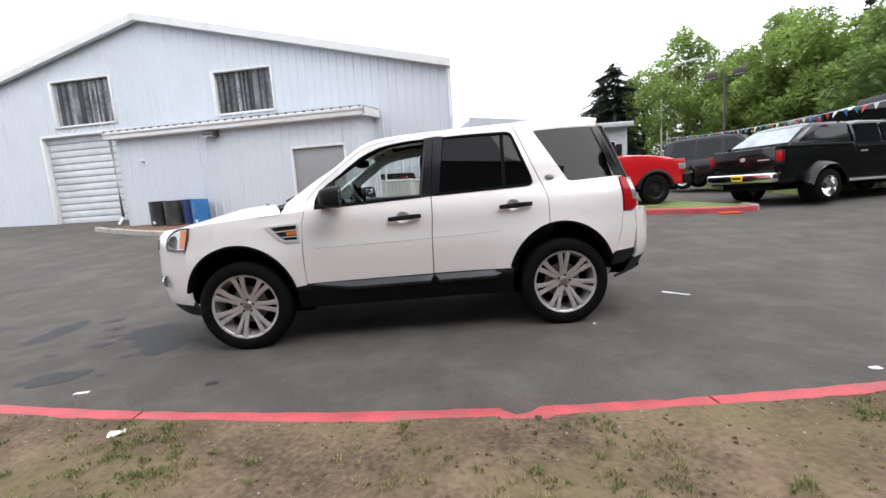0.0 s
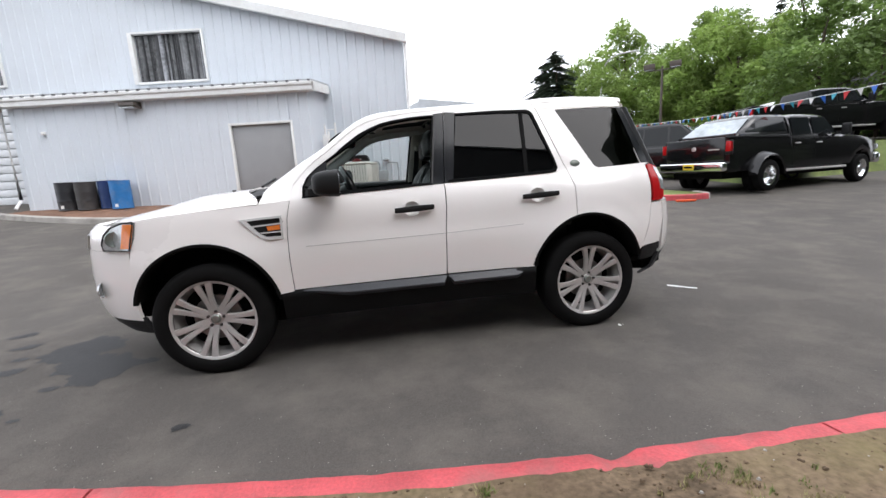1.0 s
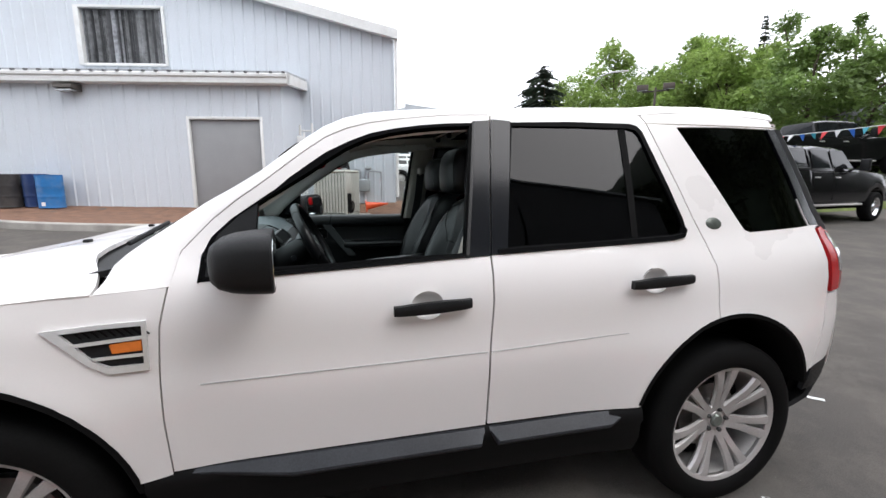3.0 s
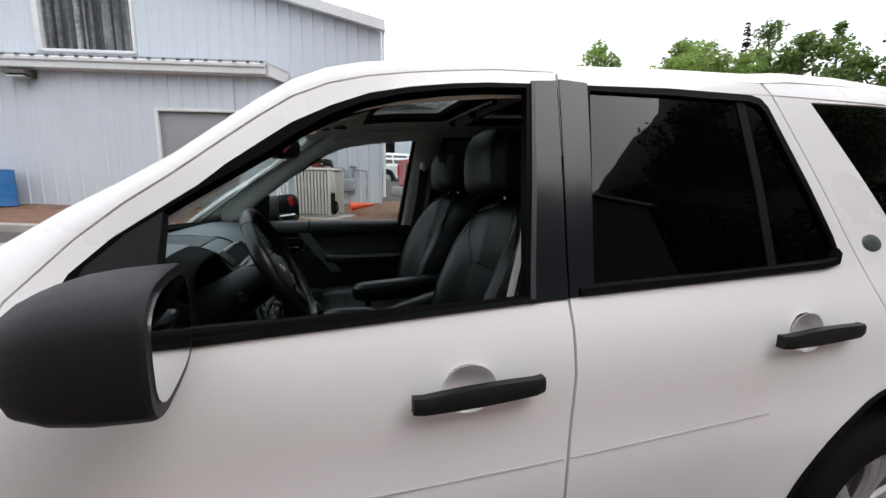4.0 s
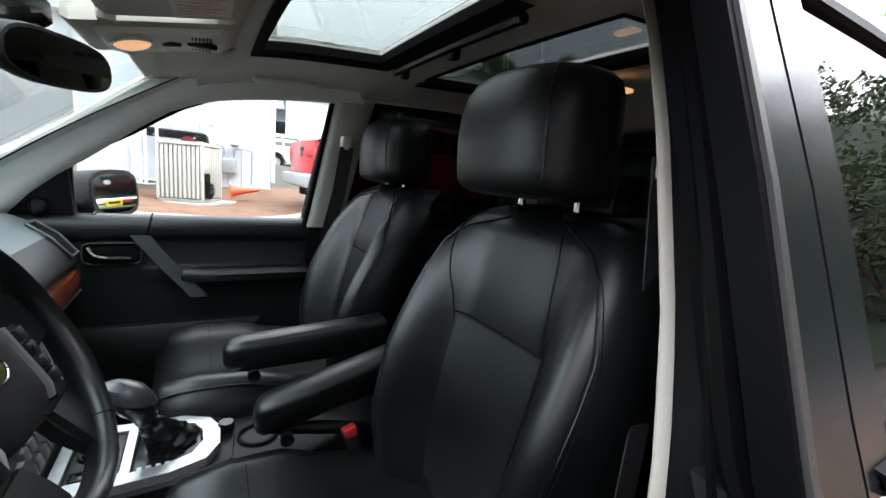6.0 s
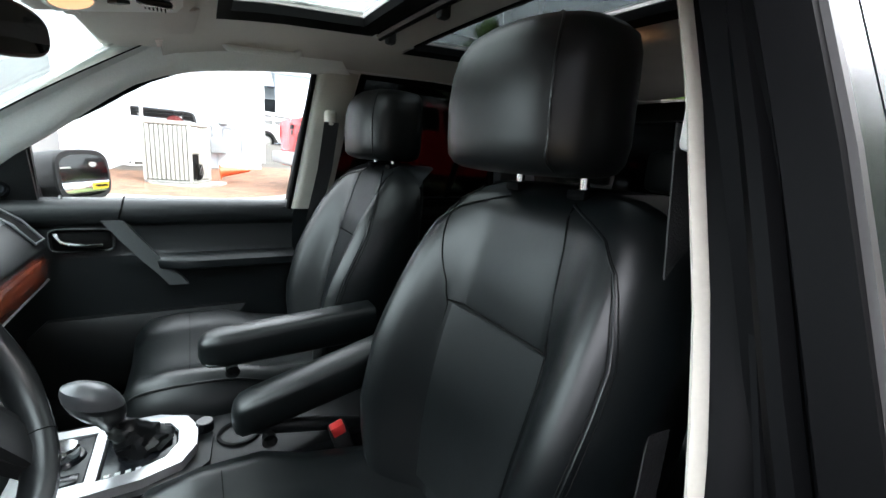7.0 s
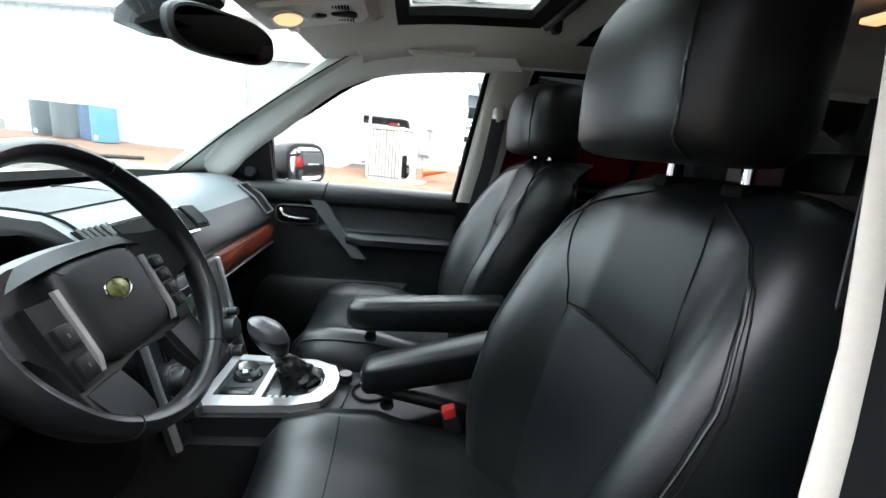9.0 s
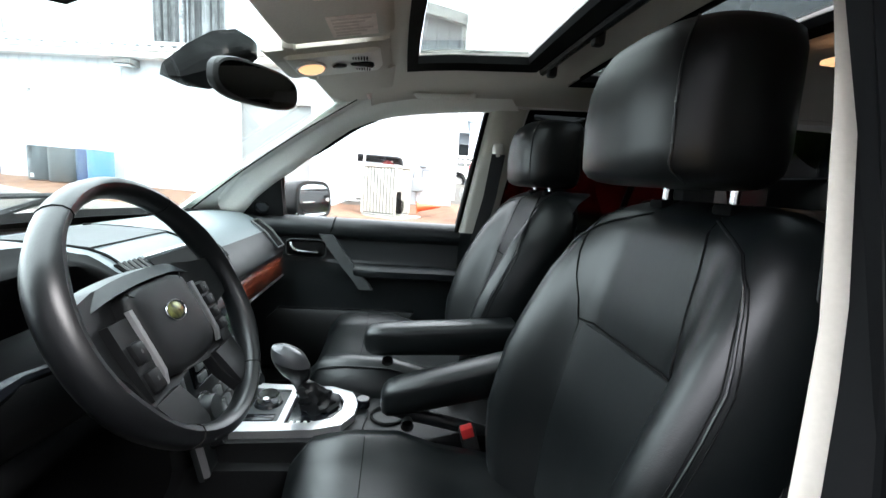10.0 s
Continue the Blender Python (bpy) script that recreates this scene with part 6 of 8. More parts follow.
    part("arm_knob", moved(lathe([(0.0, 0.02), (0.012, 0.02), (0.014, 0.0)], 14, "y"), Matrix.Translation((xt + 0.06, arm_y - 0.045, zt - 0.075))), BLACK_PLASTIC, arm)
    # buckle
    bk = part("buckle", moved(box(-0.018, 0.018, -0.014, 0.014, -0.10, 0.02, 0.005), pose(1.44, cy - s * 0.275, 0.80, 0, -18, 0)), BLACK_PLASTIC, top)
    part("buckle_button", moved(box(-0.014, 0.014, -0.015, 0.006, 0.002, 0.026, 0.003), pose(1.44, cy - s * 0.275, 0.80, 0, -18, 0)), RED_BUTTON, bk, "red release button")
    return top


seat("driver_seat", -0.375, "black leather driver seat with stitched bolsters", -0.062, (1.245, 0.90), (1.56, 0.985), 0.09, 0.0, 0.0, -0.026)
seat("passenger_seat", 0.375, "black leather passenger seat with stitched bolsters", 0.075, (1.195, 0.985), (1.57, 1.01), 0.045, 0.022, 0.075, -0.035)
# rear bench
bench = part("rear_bench", loft([[(x, -0.62, z0), (x, 0.62, z0), (x, 0.62, z1), (x, 0.3, z1 - 0.02), (x, 0, z1), (x, -0.3, z1 - 0.02), (x, -0.62, z1)] for x, z0, z1 in ((2.12, 0.62, 0.74), (2.16, 0.60, 0.80), (2.5, 0.58, 0.79), (2.62, 0.58, 0.78))]), LEATHER, suv, "black leather rear bench")
part("bench_back", loft([[(x, -0.62, z), (x, 0.62, z), (x + d, 0.62, z), (x + d, -0.62, z)] for x, z, d in ((2.50, 0.76, 0.16), (2.56, 1.0, 0.15), (2.62, 1.24, 0.10), (2.64, 1.28, 0.06))]), LEATHER, bench)
for y in (-0.40, 0.0, 0.40):
    part("headrest", box(2.62, 2.70, y - 0.12, y + 0.12, 1.30, 1.45, 0.03), LEATHER, bench)


# linings
def roof_in(x, s):
    p = roof_at(x, s * 0.97)
    return Vector((p.x, p.y, p.z - 0.038 - 0.012 * abs(s) ** 3))


SUN_F2 = [(1.262, -0.57), (1.625, -0.57), (1.625, 0.44), (1.262, 0.44)]
SUN_R2 = [(1.77, -0.66), (2.09, -0.66), (2.09, 0.66), (1.77, 0.66)]
liner = part("headliner", thicken(flip_out(panel([(1.13, -1.0), (1.17, -0.5), (1.18, 0), (1.17, 0.5), (1.13, 1.0), (3.1, 1.0), (3.1, -1.0)], roof_in, [SUN_F2, SUN_R2], step=0.08), Vector((0, 0, -1))), 0.012), HEADLINER, suv, "pale cloth headliner", 60)
for inner, outer in ((SUN_F, SUN_F2), (SUN_R, SUN_R2)):
    (x0, y0), (x1, y1) = outer[0], outer[2]
    (a0, b0), (a1, b1) = inner[0], inner[2]
    loop = lambda q0, r0, q1, r1: [(q0 + (q1 - q0) * t, r0) for t in np.linspace(0, 1, 6)[:-1]] + [(q1, r0 + (r1 - r0) * t) for t in np.linspace(0, 1, 6)[:-1]] + [(q1 + (q0 - q1) * t, r1) for t in np.linspace(0, 1, 6)[:-1]] + [(q0, r1 + (r0 - r1) * t) for t in np.linspace(0, 1, 6)[:-1]]
    lo, li = loop(x0, y0, x1, y1), loop(a0, b0, a1, b1)
    frame_rows = [[roof_in(*p) + Vector((0, 0, -0.006)) for p in lo], [roof_in(*p) + Vector((0, 0, 0.004)) for p in li], [roof_at(*p) + Vector((0, 0, -0.014)) for p in li]]
    bm = loft(frame_rows, False)
    part("sunroof_frame", bm, DULL_BLACK, liner, "black sunroof frame")
# added black bar that darkens the bright gap under the spoiler
part("rear_header", box(3.06, 3.11, -0.60, 0.60, 1.60, 1.685, 0.012), TRIM_BLACK, liner, "black bar added over the gap above the tailgate glass")
# tilted wind deflector rail and its clip
part("sunroof_rail", tube([roof_in(1.628, s) + Vector((0, 0, -0.016)) for s in np.linspace(-0.52, 0.36, 9)], 0.011, 8), GLOSS_BLACK, liner)
for s in (-0.12, 0.3):
    part("rail_clip", moved(box(-0.012, 0.012, -0.012, 0.012, -0.03, 0.012, 0.006), Matrix.Translation(roof_in(1.64, s) + Vector((0, 0, -0.01)))), BLACK_PLASTIC, liner)
# overhead console with lit map lamps, visors with labels
def lid(x):
    return 1.598 + 0.20 * (x - 1.10)


def slab_over(x0, x1, y0, y1, low, high, n=2):
    """A flat moulding under the roof that follows its rake."""
    e = 0.012
    return loft([[(x, y0 + q, lid(x) + z), (x, y1 - q, lid(x) + z), (x, y1 - q, lid(x) + high), (x, y0 + q, lid(x) + high)] for x, q, z in ((x0, e, low + 0.008), (x0 + e, 0, low), (x1 - e, 0, low), (x1, e, low + 0.008))])


oc = part("overhead_console", slab_over(0.97, 1.225, -0.02, 0.20, 0.0, 0.07), HEADLINER, suv, "pale overhead console")
part("console_face", slab_over(1.005, 1.205, 0.015, 0.165, -0.010, 0.004), PILLAR_CREAM, oc)
LAMP = Matrix.Translation((1.050, 0.092, lid(1.050) - 0.010)) @ pose(0, 0, 0, 0, -11, 12) @ Matrix.Diagonal((1, 1, -1, 1))
part("map_lamp", moved(lathe([(0.0, 0.009), (0.014, 0.0085), (0.024, 0.006), (0.029, 0.002), (0.030, -0.002)], 28), LAMP @ Matrix.Diagonal((1.0, 1.75, 1, 1))), glow("warm_bulb", (1.0, 0.55, 0.26), 0.15), oc, "lit warm map lamp")
part("lamp_bezel", moved(tube([(0.031 * math.cos(a), 0.054 * math.sin(a), 0.001) for a in np.linspace(0, 2 * math.pi, 33)], 0.003, 6, False), LAMP), PILLAR_CREAM, oc)
for i in range(6):
    part("console_slot", box(1.145 + i * 0.006, 1.1475 + i * 0.006, 0.040, 0.052, lid(1.16) - 0.014, lid(1.16) - 0.008), DARK_UNDER, oc)
    part("console_slot", box(1.145 + i * 0.006, 1.1475 + i * 0.006, 0.130, 0.137, lid(1.16) - 0.014, lid(1.16) - 0.008), DARK_UNDER, oc)
part("console_switch", box(1.135, 1.19, 0.078, 0.098, lid(1.16) - 0.018, lid(1.16) - 0.006, 0.006), GLOSS_BLACK, oc)
part("console_switch", moved(box(-0.012, 0.012, -0.012, 0.012, -0.004, 0.004, 0.002), pose(1.112, 0.09, lid(1.112) - 0.011, 0, -12, 40)), TRIM_BLACK, oc)
PAPER = material("label_paper", (0.85, 0.72, 0.66), 0.7)
INK = material("label_ink", (0.68, 0.56, 0.51), 0.8)
for y0, y1, labels in ((-0.56, -0.035, ((1.115, 1.215, -0.345, -0.225), (1.12, 1.205, -0.155, -0.055))), (0.215, 0.62, ((1.14, 1.215, 0.50, 0.60),))):
    vis = part("sun_visor", slab_over(1.02, 1.235, y0, y1, 0.004, 0.022), HEADLINER, suv, "pale folded sun visor")
    for a, b, c, d in labels:
        tag = part("warning_label", loft([[(x, c, lid(x) + z), (x, d, lid(x) + z)] + [(x, d, lid(x) + 0.0045), (x, c, lid(x) + 0.0045)] for x, z in ((a, 0.0025), (b, 0.0025))]), PAPER, vis, "pinkish printed warning label")
        n = 6 if d - c > 0.09 else 4
        for i in range(n):
            yy = c + (d - c) * (i + 0.7) / (n + 0.6)
            part("text_bar", loft([[(x, yy, lid(x) + z), (x, yy + 0.006, lid(x) + z), (x, yy + 0.006, lid(x) + 0.003), (x, yy, lid(x) + 0.003)] for x, z in ((a + 0.008, 0.0017), (b - 0.008 - 0.012 * (i % 3), 0.0017))]), INK, tag)
    yh = y0 if y0 < 0 else y1
    part("visor_hinge", tube([(1.04, yh, lid(1.04) + 0.012), (1.04, yh + (0.05 if y0 > 0 else -0.05), lid(1.04) + 0.02)], 0.007, 8), HEADLINER, vis)
    part("visor_clip", moved(box(-0.012, 0.012, -0.012, 0.012, -0.01, 0.01, 0.004), Matrix.Translation((1.03, (y1 + 0.005 if y0 < 0 else y0 - 0.005), lid(1.03) + 0.006))), HEADLINER, vis)
# rear-view mirror
rows = []
MM = Matrix.Translation((0.968, -0.006, 1.512)) @ pose(0, 0, 0, 3, 0, -17) @ Matrix.Diagonal((1, 1.10, 1.06, 1))
for x, k in ((-0.035, 0.55), (-0.025, 0.85), (-0.008, 1.0), (0.004, 1.0), (0.008, 0.96)):
    rows.append([(x, 0.125 * k * math.copysign(abs(math.cos(a)) ** 0.6, math.cos(a)), 0.038 * k * math.copysign(abs(math.sin(a)) ** 0.75, math.sin(a))) for a in np.linspace(0, 2 * math.pi, 29)[:-1]])
rv = part("rear_view_mirror", moved(loft(rows), MM), BLACK_PLASTIC, suv, "black rear-view mirror")
part("mirror_glass", moved(loft([[(x, 0.117 * math.copysign(abs(math.cos(a)) ** 0.6, math.cos(a)), 0.032 * math.copysign(abs(math.sin(a)) ** 0.75, math.sin(a))) for a in np.linspace(0, 2 * math.pi, 29)[:-1]] for x in (0.0075, 0.0095)]), MM), material("dim_mirror", (0.10, 0.105, 0.11), 0.03, metal=1.0, var=0.02), rv)
part("mirror_stem", loft([[(x, -w, z - h), (x, w, z - h), (x, w * 0.8, z + h), (x, -w * 0.8, z + h)] for x, z, w, h in ((0.955, 1.585, 0.022, 0.014), (0.93, 1.582, 0.035, 0.028), (0.89, 1.562, 0.05, 0.036), (0.845, 1.537, 0.058, 0.030), (0.80, 1.520, 0.05, 0.012))]), DULL_BLACK, rv, sharp=85)
part("mirror_stem", tube([(0.92, 0, 1.568), (0.945, 0, 1.54), (0.955, 0, 1.525)], 0.014, 10), BLACK_PLASTIC, rv)

for s in (-1, 1):
    # inner side: pillar linings, door cards
    rows = []
    for x, z in SEAM[4:]:
        w = side(x, min(z, 1.66))
        rows.append([(x + 0.036, s * (w - 0.022), z - 0.060), (x + 0.026, s * (w - 0.040), z - 0.056), (x + 0.008, s * (w - 0.054), z - 0.040), (x - 0.010, s * (w - 0.062), z - 0.018), (x - 0.016, s * (w - 0.072), z + 0.000), (x - 0.008, s * (w - 0.084), z + 0.016), (x + 0.003, s * (w - 0.092), z + 0.023)])
    part("pillar_lining", thicken(flip_out(sheet(rows), Vector((0.4, -s, 0))), 0.012), PILLAR_CREAM, suv, "pale grey front pillar lining")
    # black corner triangle with tweeter
    tri = part("mirror_corner", thicken(flip_out(panel([(0.63, 1.15), (0.812, 1.16), (0.818, 1.355), (0.75, 1.30), (0.69, 1.245), (0.65, 1.19)], on_side(s, -0.045)), Vector((0, -s, 0))), 0.02), BLACK_PLASTIC, suv)
    tw = lathe([(0.0, 0.004), (0.017, 0.005), (0.022, 0.010), (0.028, 0.004), (0.029, 0.0)], 24, "y")
    moved(tw, Matrix.Translation((0.735, s * (side(0.735, 1.205) - 0.045), 1.203)) @ Matrix.Diagonal((1, -s, 1, 1)))
    bmesh.ops.recalc_face_normals(tw, faces=tw.faces)
    part("tweeter", tw, GLOSS_BLACK, tri)
    # B-pillar: black core behind the seals, cream lining inside
    rows = []
    for z in np.linspace(0.55, 1.655 if s < 0 else 1.50, 14):
        dx = np.interp(z, [0.55, 1.15, 1.4, 1.63], [1.52, 1.525, 1.555, 1.588])
        w = side(dx, z) - 0.024
        ww = w - (0.06 if s < 0 else 0.012)
        rows.append([(dx + 0.005, s * w, z), (dx + 0.12, s * w, z), (dx + 0.12, s * ww, z), (dx + 0.015, s * ww, z)])
    part("centre_pillar", loft(rows), PILLAR_BLACK, suv)
    rows = []
    for z in np.linspace(1.06 if s < 0 else 1.15, 1.67 if s < 0 else 1.625, 16):
        xi = np.interp(z, [1.06, 1.15, 1.26, 1.453, 1.596, 1.67], [1.487, 1.512, 1.558, 1.607, 1.637, 1.645])
        yi = np.interp(z, [1.06, 1.15, 1.26, 1.453, 1.596, 1.67], [0.745, 0.725, 0.682, 0.610, 0.551, 0.515])
        if s > 0:
            xf, yf = np.interp(z, [1.15, 1.23, 1.588, 1.67], [1.515, 1.526, 1.572, 1.585]), np.interp(z, [1.15, 1.23, 1.588, 1.67], [0.745, 0.720, 0.620, 0.595])
            rows.append([(xf - 0.006, yf + 0.03, z), (xf - 0.002, yf + 0.006, z), (xf + 0.008, yf - 0.006, z), (xf + 0.022, yf - 0.010, z), (xf + 0.10, yf - 0.010, z), (xf + 0.13, yf + 0.0, z), (xf + 0.135, yf + 0.03, z)])
            continue
        rows.append([(xi + (0.022 if s < 0 else 0.027), s * (yi + 0.004), z), (xi + 0.010, s * (yi + 0.004), z), (xi + 0.002, s * (yi + 0.001), z), (xi, s * yi, z), (xi + 0.004, s * (yi - 0.004), z), (xi + (0.11 if s < 0 else 0.055), s * (yi - 0.004 + 0.02), z), (xi + (0.12 if s < 0 else 0.065), s * (yi + 0.03), z)])
    pl = part("pillar_lining", loft(rows), CREAM_SHADE, suv, "cream centre pillar lining")
    if s > 0:
        part("window_seal", tube([Vector(r[1]) + Vector((-0.010, 0.008, 0)) for r in rows], 0.009, 8), RUBBER, suv, "black rubber window seal")
    rows = []
    for z in np.linspace(0.5, 1.15, 8):
        w = side(1.5, z) - 0.092
        rows.append([(1.52, s * w, z), (1.64, s * (w - 0.01), z), (1.64, s * (w + 0.05), z), (1.52, s * (w + 0.05), z)])
    part("pillar_lining", loft(rows), TRIM_BLACK, suv)
    rows = []
    for z in np.linspace(1.06, 1.66, 12):
        xi = np.interp(z, [1.06, 1.15, 1.26, 1.453, 1.596, 1.67], [1.487, 1.512, 1.558, 1.607, 1.637, 1.645])
        yi = np.interp(z, [1.06, 1.15, 1.26, 1.453, 1.596, 1.67], [0.745, 0.725, 0.682, 0.610, 0.551, 0.515])
        dx = np.interp(z, [0.55, 1.15, 1.4, 1.63], [1.52, 1.525, 1.555, 1.588])
        w = side(dx, z) - 0.03
        rows.append([(xi + (0.016 if s < 0 else 0.026), s * (yi + 0.0055), z), (xi + 0.018, s * (yi + 0.022), z), ((xi + dx) / 2 + 0.03, s * (yi + w) / 2, z), (dx + 0.012, s * w, z)])
    if s < 0:
        part("pillar_cover", thicken(flip_out(sheet(rows), Vector((-1, s, 0))), 0.004), PILLAR_BLACK, suv)
        for k in (0.30, 0.62, 0.85):                     # moulded ridges down the black trim
            part("pillar_ridge", tube([Vector(r[1]).lerp(Vector(r[3]), k) + Vector((-0.012, 0.004 * s, 0)) for r in rows], 0.0045, 6), PILLAR_BLACK, suv)
    # rubber seals of the door opening, and the door's bright inner edge
    part("door_seal", tube([(np.interp(z, [1.0, 1.15, 1.4, 1.64], [1.515, 1.528, 1.570, 1.618]), s * (side(1.55, z) - 0.055), z) for z in np.linspace(1.0, 1.64 if s < 0 else 1.45, 12)], 0.013, 8), PILLAR_BLACK, suv)
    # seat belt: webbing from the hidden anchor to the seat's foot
    # the right anchor takes the darker cream, its shade painted in
    anchor = part("belt_anchor", box(1.665, 1.70, s * 0.585 - 0.012, s * 0.585 + 0.012, 1.40, 1.46, 0.008) if s < 0 else box(1.595, 1.632, 0.588, 0.632, 1.445, 1.50, 0.012, 3), PILLAR_CREAM if s < 0 else CREAM_SHADE, suv)
    rows = [[(x - 0.022, s * y, z), (x + 0.022, s * (y - 0.002), z)] for x, y, z in ((1.685, 0.572, 1.43), (1.67, 0.60, 1.25), (1.635, 0.635, 1.10), (1.585, 0.66, 0.95), (1.54, 0.665, 0.70))] if s < 0 else [[(x - 0.024, y, z), (x + 0.024, y - 0.004, z)] for x, y, z in ((1.612, 0.592, 1.46), (1.600, 0.628, 1.30), (1.578, 0.675, 1.15), (1.555, 0.690, 0.95), (1.54, 0.690, 0.70))]
    belt = part("seat_belt", sheet(rows, 0.002), BELT, suv, "dark seat belt webbing")
    part("belt_tongue", moved(merge(box(-0.022, 0.022, -0.004, 0.004, -0.012, 0.03, 0.003), tube([(-0.018, 0, -0.012), (-0.016, 0, -0.05), (0.016, 0, -0.05), (0.018, 0, -0.012)], 0.003, 6)), Matrix.Translation((1.575, s * 0.672, 0.93))), BLACK_PLASTIC, belt)
    # rear linings
    for xs, zs in (((2.36, 2.50), (1.66, 1.20)), ((3.0, 3.14), (1.66, 1.20))):
        rows = []
        for k in range(6):
            t = k / 5
            x, z = xs[0] + (xs[1] - xs[0]) * t, zs[0] + (zs[1] - zs[0]) * t
            w = side(x, z) - 0.03
            rows.append([(x - 0.04, s * w, z), (x - 0.02, s * (w - 0.03), z), (x + 0.12, s * (w - 0.03), z), (x + 0.14, s * w, z)])
        part("pillar_lining", thicken(flip_out(sheet(rows), Vector((0, -s, 0))), 0.01), TRIM_GREY, suv)
    part("rear_lining", thicken(flip_out(sheet([[(x, s * (side(x, z) - 0.045), z) for x in np.linspace(2.5, 3.25, 8)] for z in (0.93, 1.02, 1.18)]), Vector((0, -s, 0))), 0.01), TRIM_BLACK, suv)
    # lining above the side windows
    part("cant_lining", thicken(flip_out(sheet([[(x, s * (side(x, 1.635 if x > 1.3 else 1.58) - d), np.interp(x, [1.12, 1.3, 1.66, 2.4, 3.1], [1.575, 1.625, 1.648, 1.665, 1.67]) + h) for x in np.linspace(1.12 if s > 0 else 1.70, 3.1, 20)] for d, h in ((0.012, -0.012), (0.03, -0.006), (0.05, 0.012))]), Vector((0, -s, -0.3))), 0.008), HEADLINER, suv)
    # near-black band that paints shade over the driver's pale lining
    if s < 0:
        inner_line = smooth_line([(0.976, -0.53, 1.471), (1.056, -0.53, 1.508), (1.134, -0.53, 1.548), (1.266, -0.53, 1.591), (1.42, -0.53, 1.622), (1.573, -0.53, 1.636), (1.63, -0.53, 1.640)], 4)
        rows = []
        for p in inner_line:
            zo = np.interp(p.x, [0.9, 0.983, 1.045, 1.116, 1.195, 1.283, 1.47, 1.6], [1.405, 1.467, 1.511, 1.551, 1.582, 1.602, 1.626, 1.632])
            o = Vector((p.x, -(side(p.x, zo) - 0.025), zo + 0.004))
            rows.append([o, o.lerp(p, 0.35) + Vector((0, 0, -0.006)), o.lerp(p, 0.75) + Vector((0, 0, -0.008)), p, p + Vector((0, 0.012, 0.012)), p + Vector((0, 0.012, 0.05))])
        part("opening_trim", sheet(rows, 0.004), DULL_BLACK, suv, "near-black band painting the shade over the driver's door opening")
    g = part("grab_handle", tube(smooth_line([(1.295, s * 0.55, 1.650), (1.305, s * 0.536, 1.630), (1.33, s * 0.532, 1.627), (1.46, s * 0.532, 1.634), (1.49, s * 0.536, 1.638), (1.50, s * 0.55, 1.662)], 4), 0.010, 8), PILLAR_CREAM, suv)
    for nm, x0, x1 in (("front_door_card", 0.60, 1.52), ("rear_door_card", 1.66, 2.30)):
        rows = []
        for off, z in ((0.025, 1.172), (0.045, 1.176), (0.075, 1.168), (0.092, 1.145), (0.094, 1.115), (0.085, 1.10), (0.070, 1.09), (0.066, 1.01), (0.075, 0.995), (0.115, 0.99), (0.13, 0.975), (0.125, 0.95), (0.085, 0.935), (0.075, 0.90), (0.07, 0.70), (0.06, 0.50)):
            row = []
            for x in np.linspace(x0, x1, 14):
                o = off
                if 0.93 < z < 1.0 and nm == "front_door_card":
                    k = max(0, min(1, (x - 1.04) / 0.10))
                    o = 0.072 + (off - 0.072) * k
                row.append((x, s * (side(max(x, 0.62), 1.0) - 0.035 - o), z - (0.034 * max(0, min(1, (z - 1.09) / 0.04)) if s < 0 and nm == "front_door_card" else 0)))
            rows.append(row)
        # left cards get near-black, their shade put into the colour
        card = part(nm, thicken(flip_out(sheet(rows), Vector((0, -s, 0))), 0.015), DARK_UNDER if s < 0 else TRIM_BLACK, suv, "dark moulded door card", 50)
        yi = side(1.0, 1.0) - 0.035 - 0.072
        if nm == "front_door_card":
            part("card_seam", tube([(1.012 - 0.02 * t, s * (side(1.0, 1.0) - 0.035 - o), z) for t, o, z in ((0, 0.03, 1.177), (0, 0.076, 1.169), (0.2, 0.094, 1.146), (0.6, 0.096, 1.115))], 0.003, 5), DARK_UNDER, card)
            part("pull_grip", loft([[(x, s * (yi + o), z), (x + 0.055, s * (yi + o), z), (x + 0.055, s * (yi - 0.03), z), (x, s * (yi - 0.03), z)] for x, o, z in ((0.955, 0.02, 1.11), (0.99, -0.005, 1.06), (1.05, -0.015, 0.98), (1.10, -0.005, 0.92), (1.12, 0.02, 0.89))]), TRIM_GREY, card, "slanted grey pull grip")
            # flat near-black plate painting the shade of the handle's hollow
            rec = part("handle_recess", moved(box(-0.075, 0.075, -0.004, 0.004, -0.034, 0.034, 0.014), Matrix.Translation((0.905, s * (yi - 0.008), 1.048))), DARK_UNDER, card)
            part("door_release", tube(smooth_line([(0.843, s * (yi - 0.018), 1.07), (0.86, s * (yi - 0.022), 1.045), (0.90, s * (yi - 0.024), 1.036), (0.955, s * (yi - 0.022), 1.035)], 4), [0.007] * 13, 8), CHROME, rec, "chrome door release")
            part("recess_rim", tube([(0.905 + 0.078 * math.copysign(abs(math.cos(a)) ** 0.4, math.cos(a)), s * (yi - 0.012), 1.048 + 0.036 * math.copysign(abs(math.sin(a)) ** 0.4, math.sin(a))) for a in np.linspace(0, 2 * math.pi, 25)], 0.003, 5, False), TRIM_GREY, rec)
            part("door_pocket", loft([[(x, s * (yi + 0.01), z), (x, s * (yi - d), z), (x + 0.02, s * (yi - d), z), (x + 0.55, s * (yi - d), z), (x + 0.55, s * (yi + 0.01), z)] for x, d, z in ((0.72, 0.02, 0.55), (0.74, 0.05, 0.62), (0.76, 0.055, 0.76), (0.80, 0.03, 0.80))]), TRIM_DARK, card)
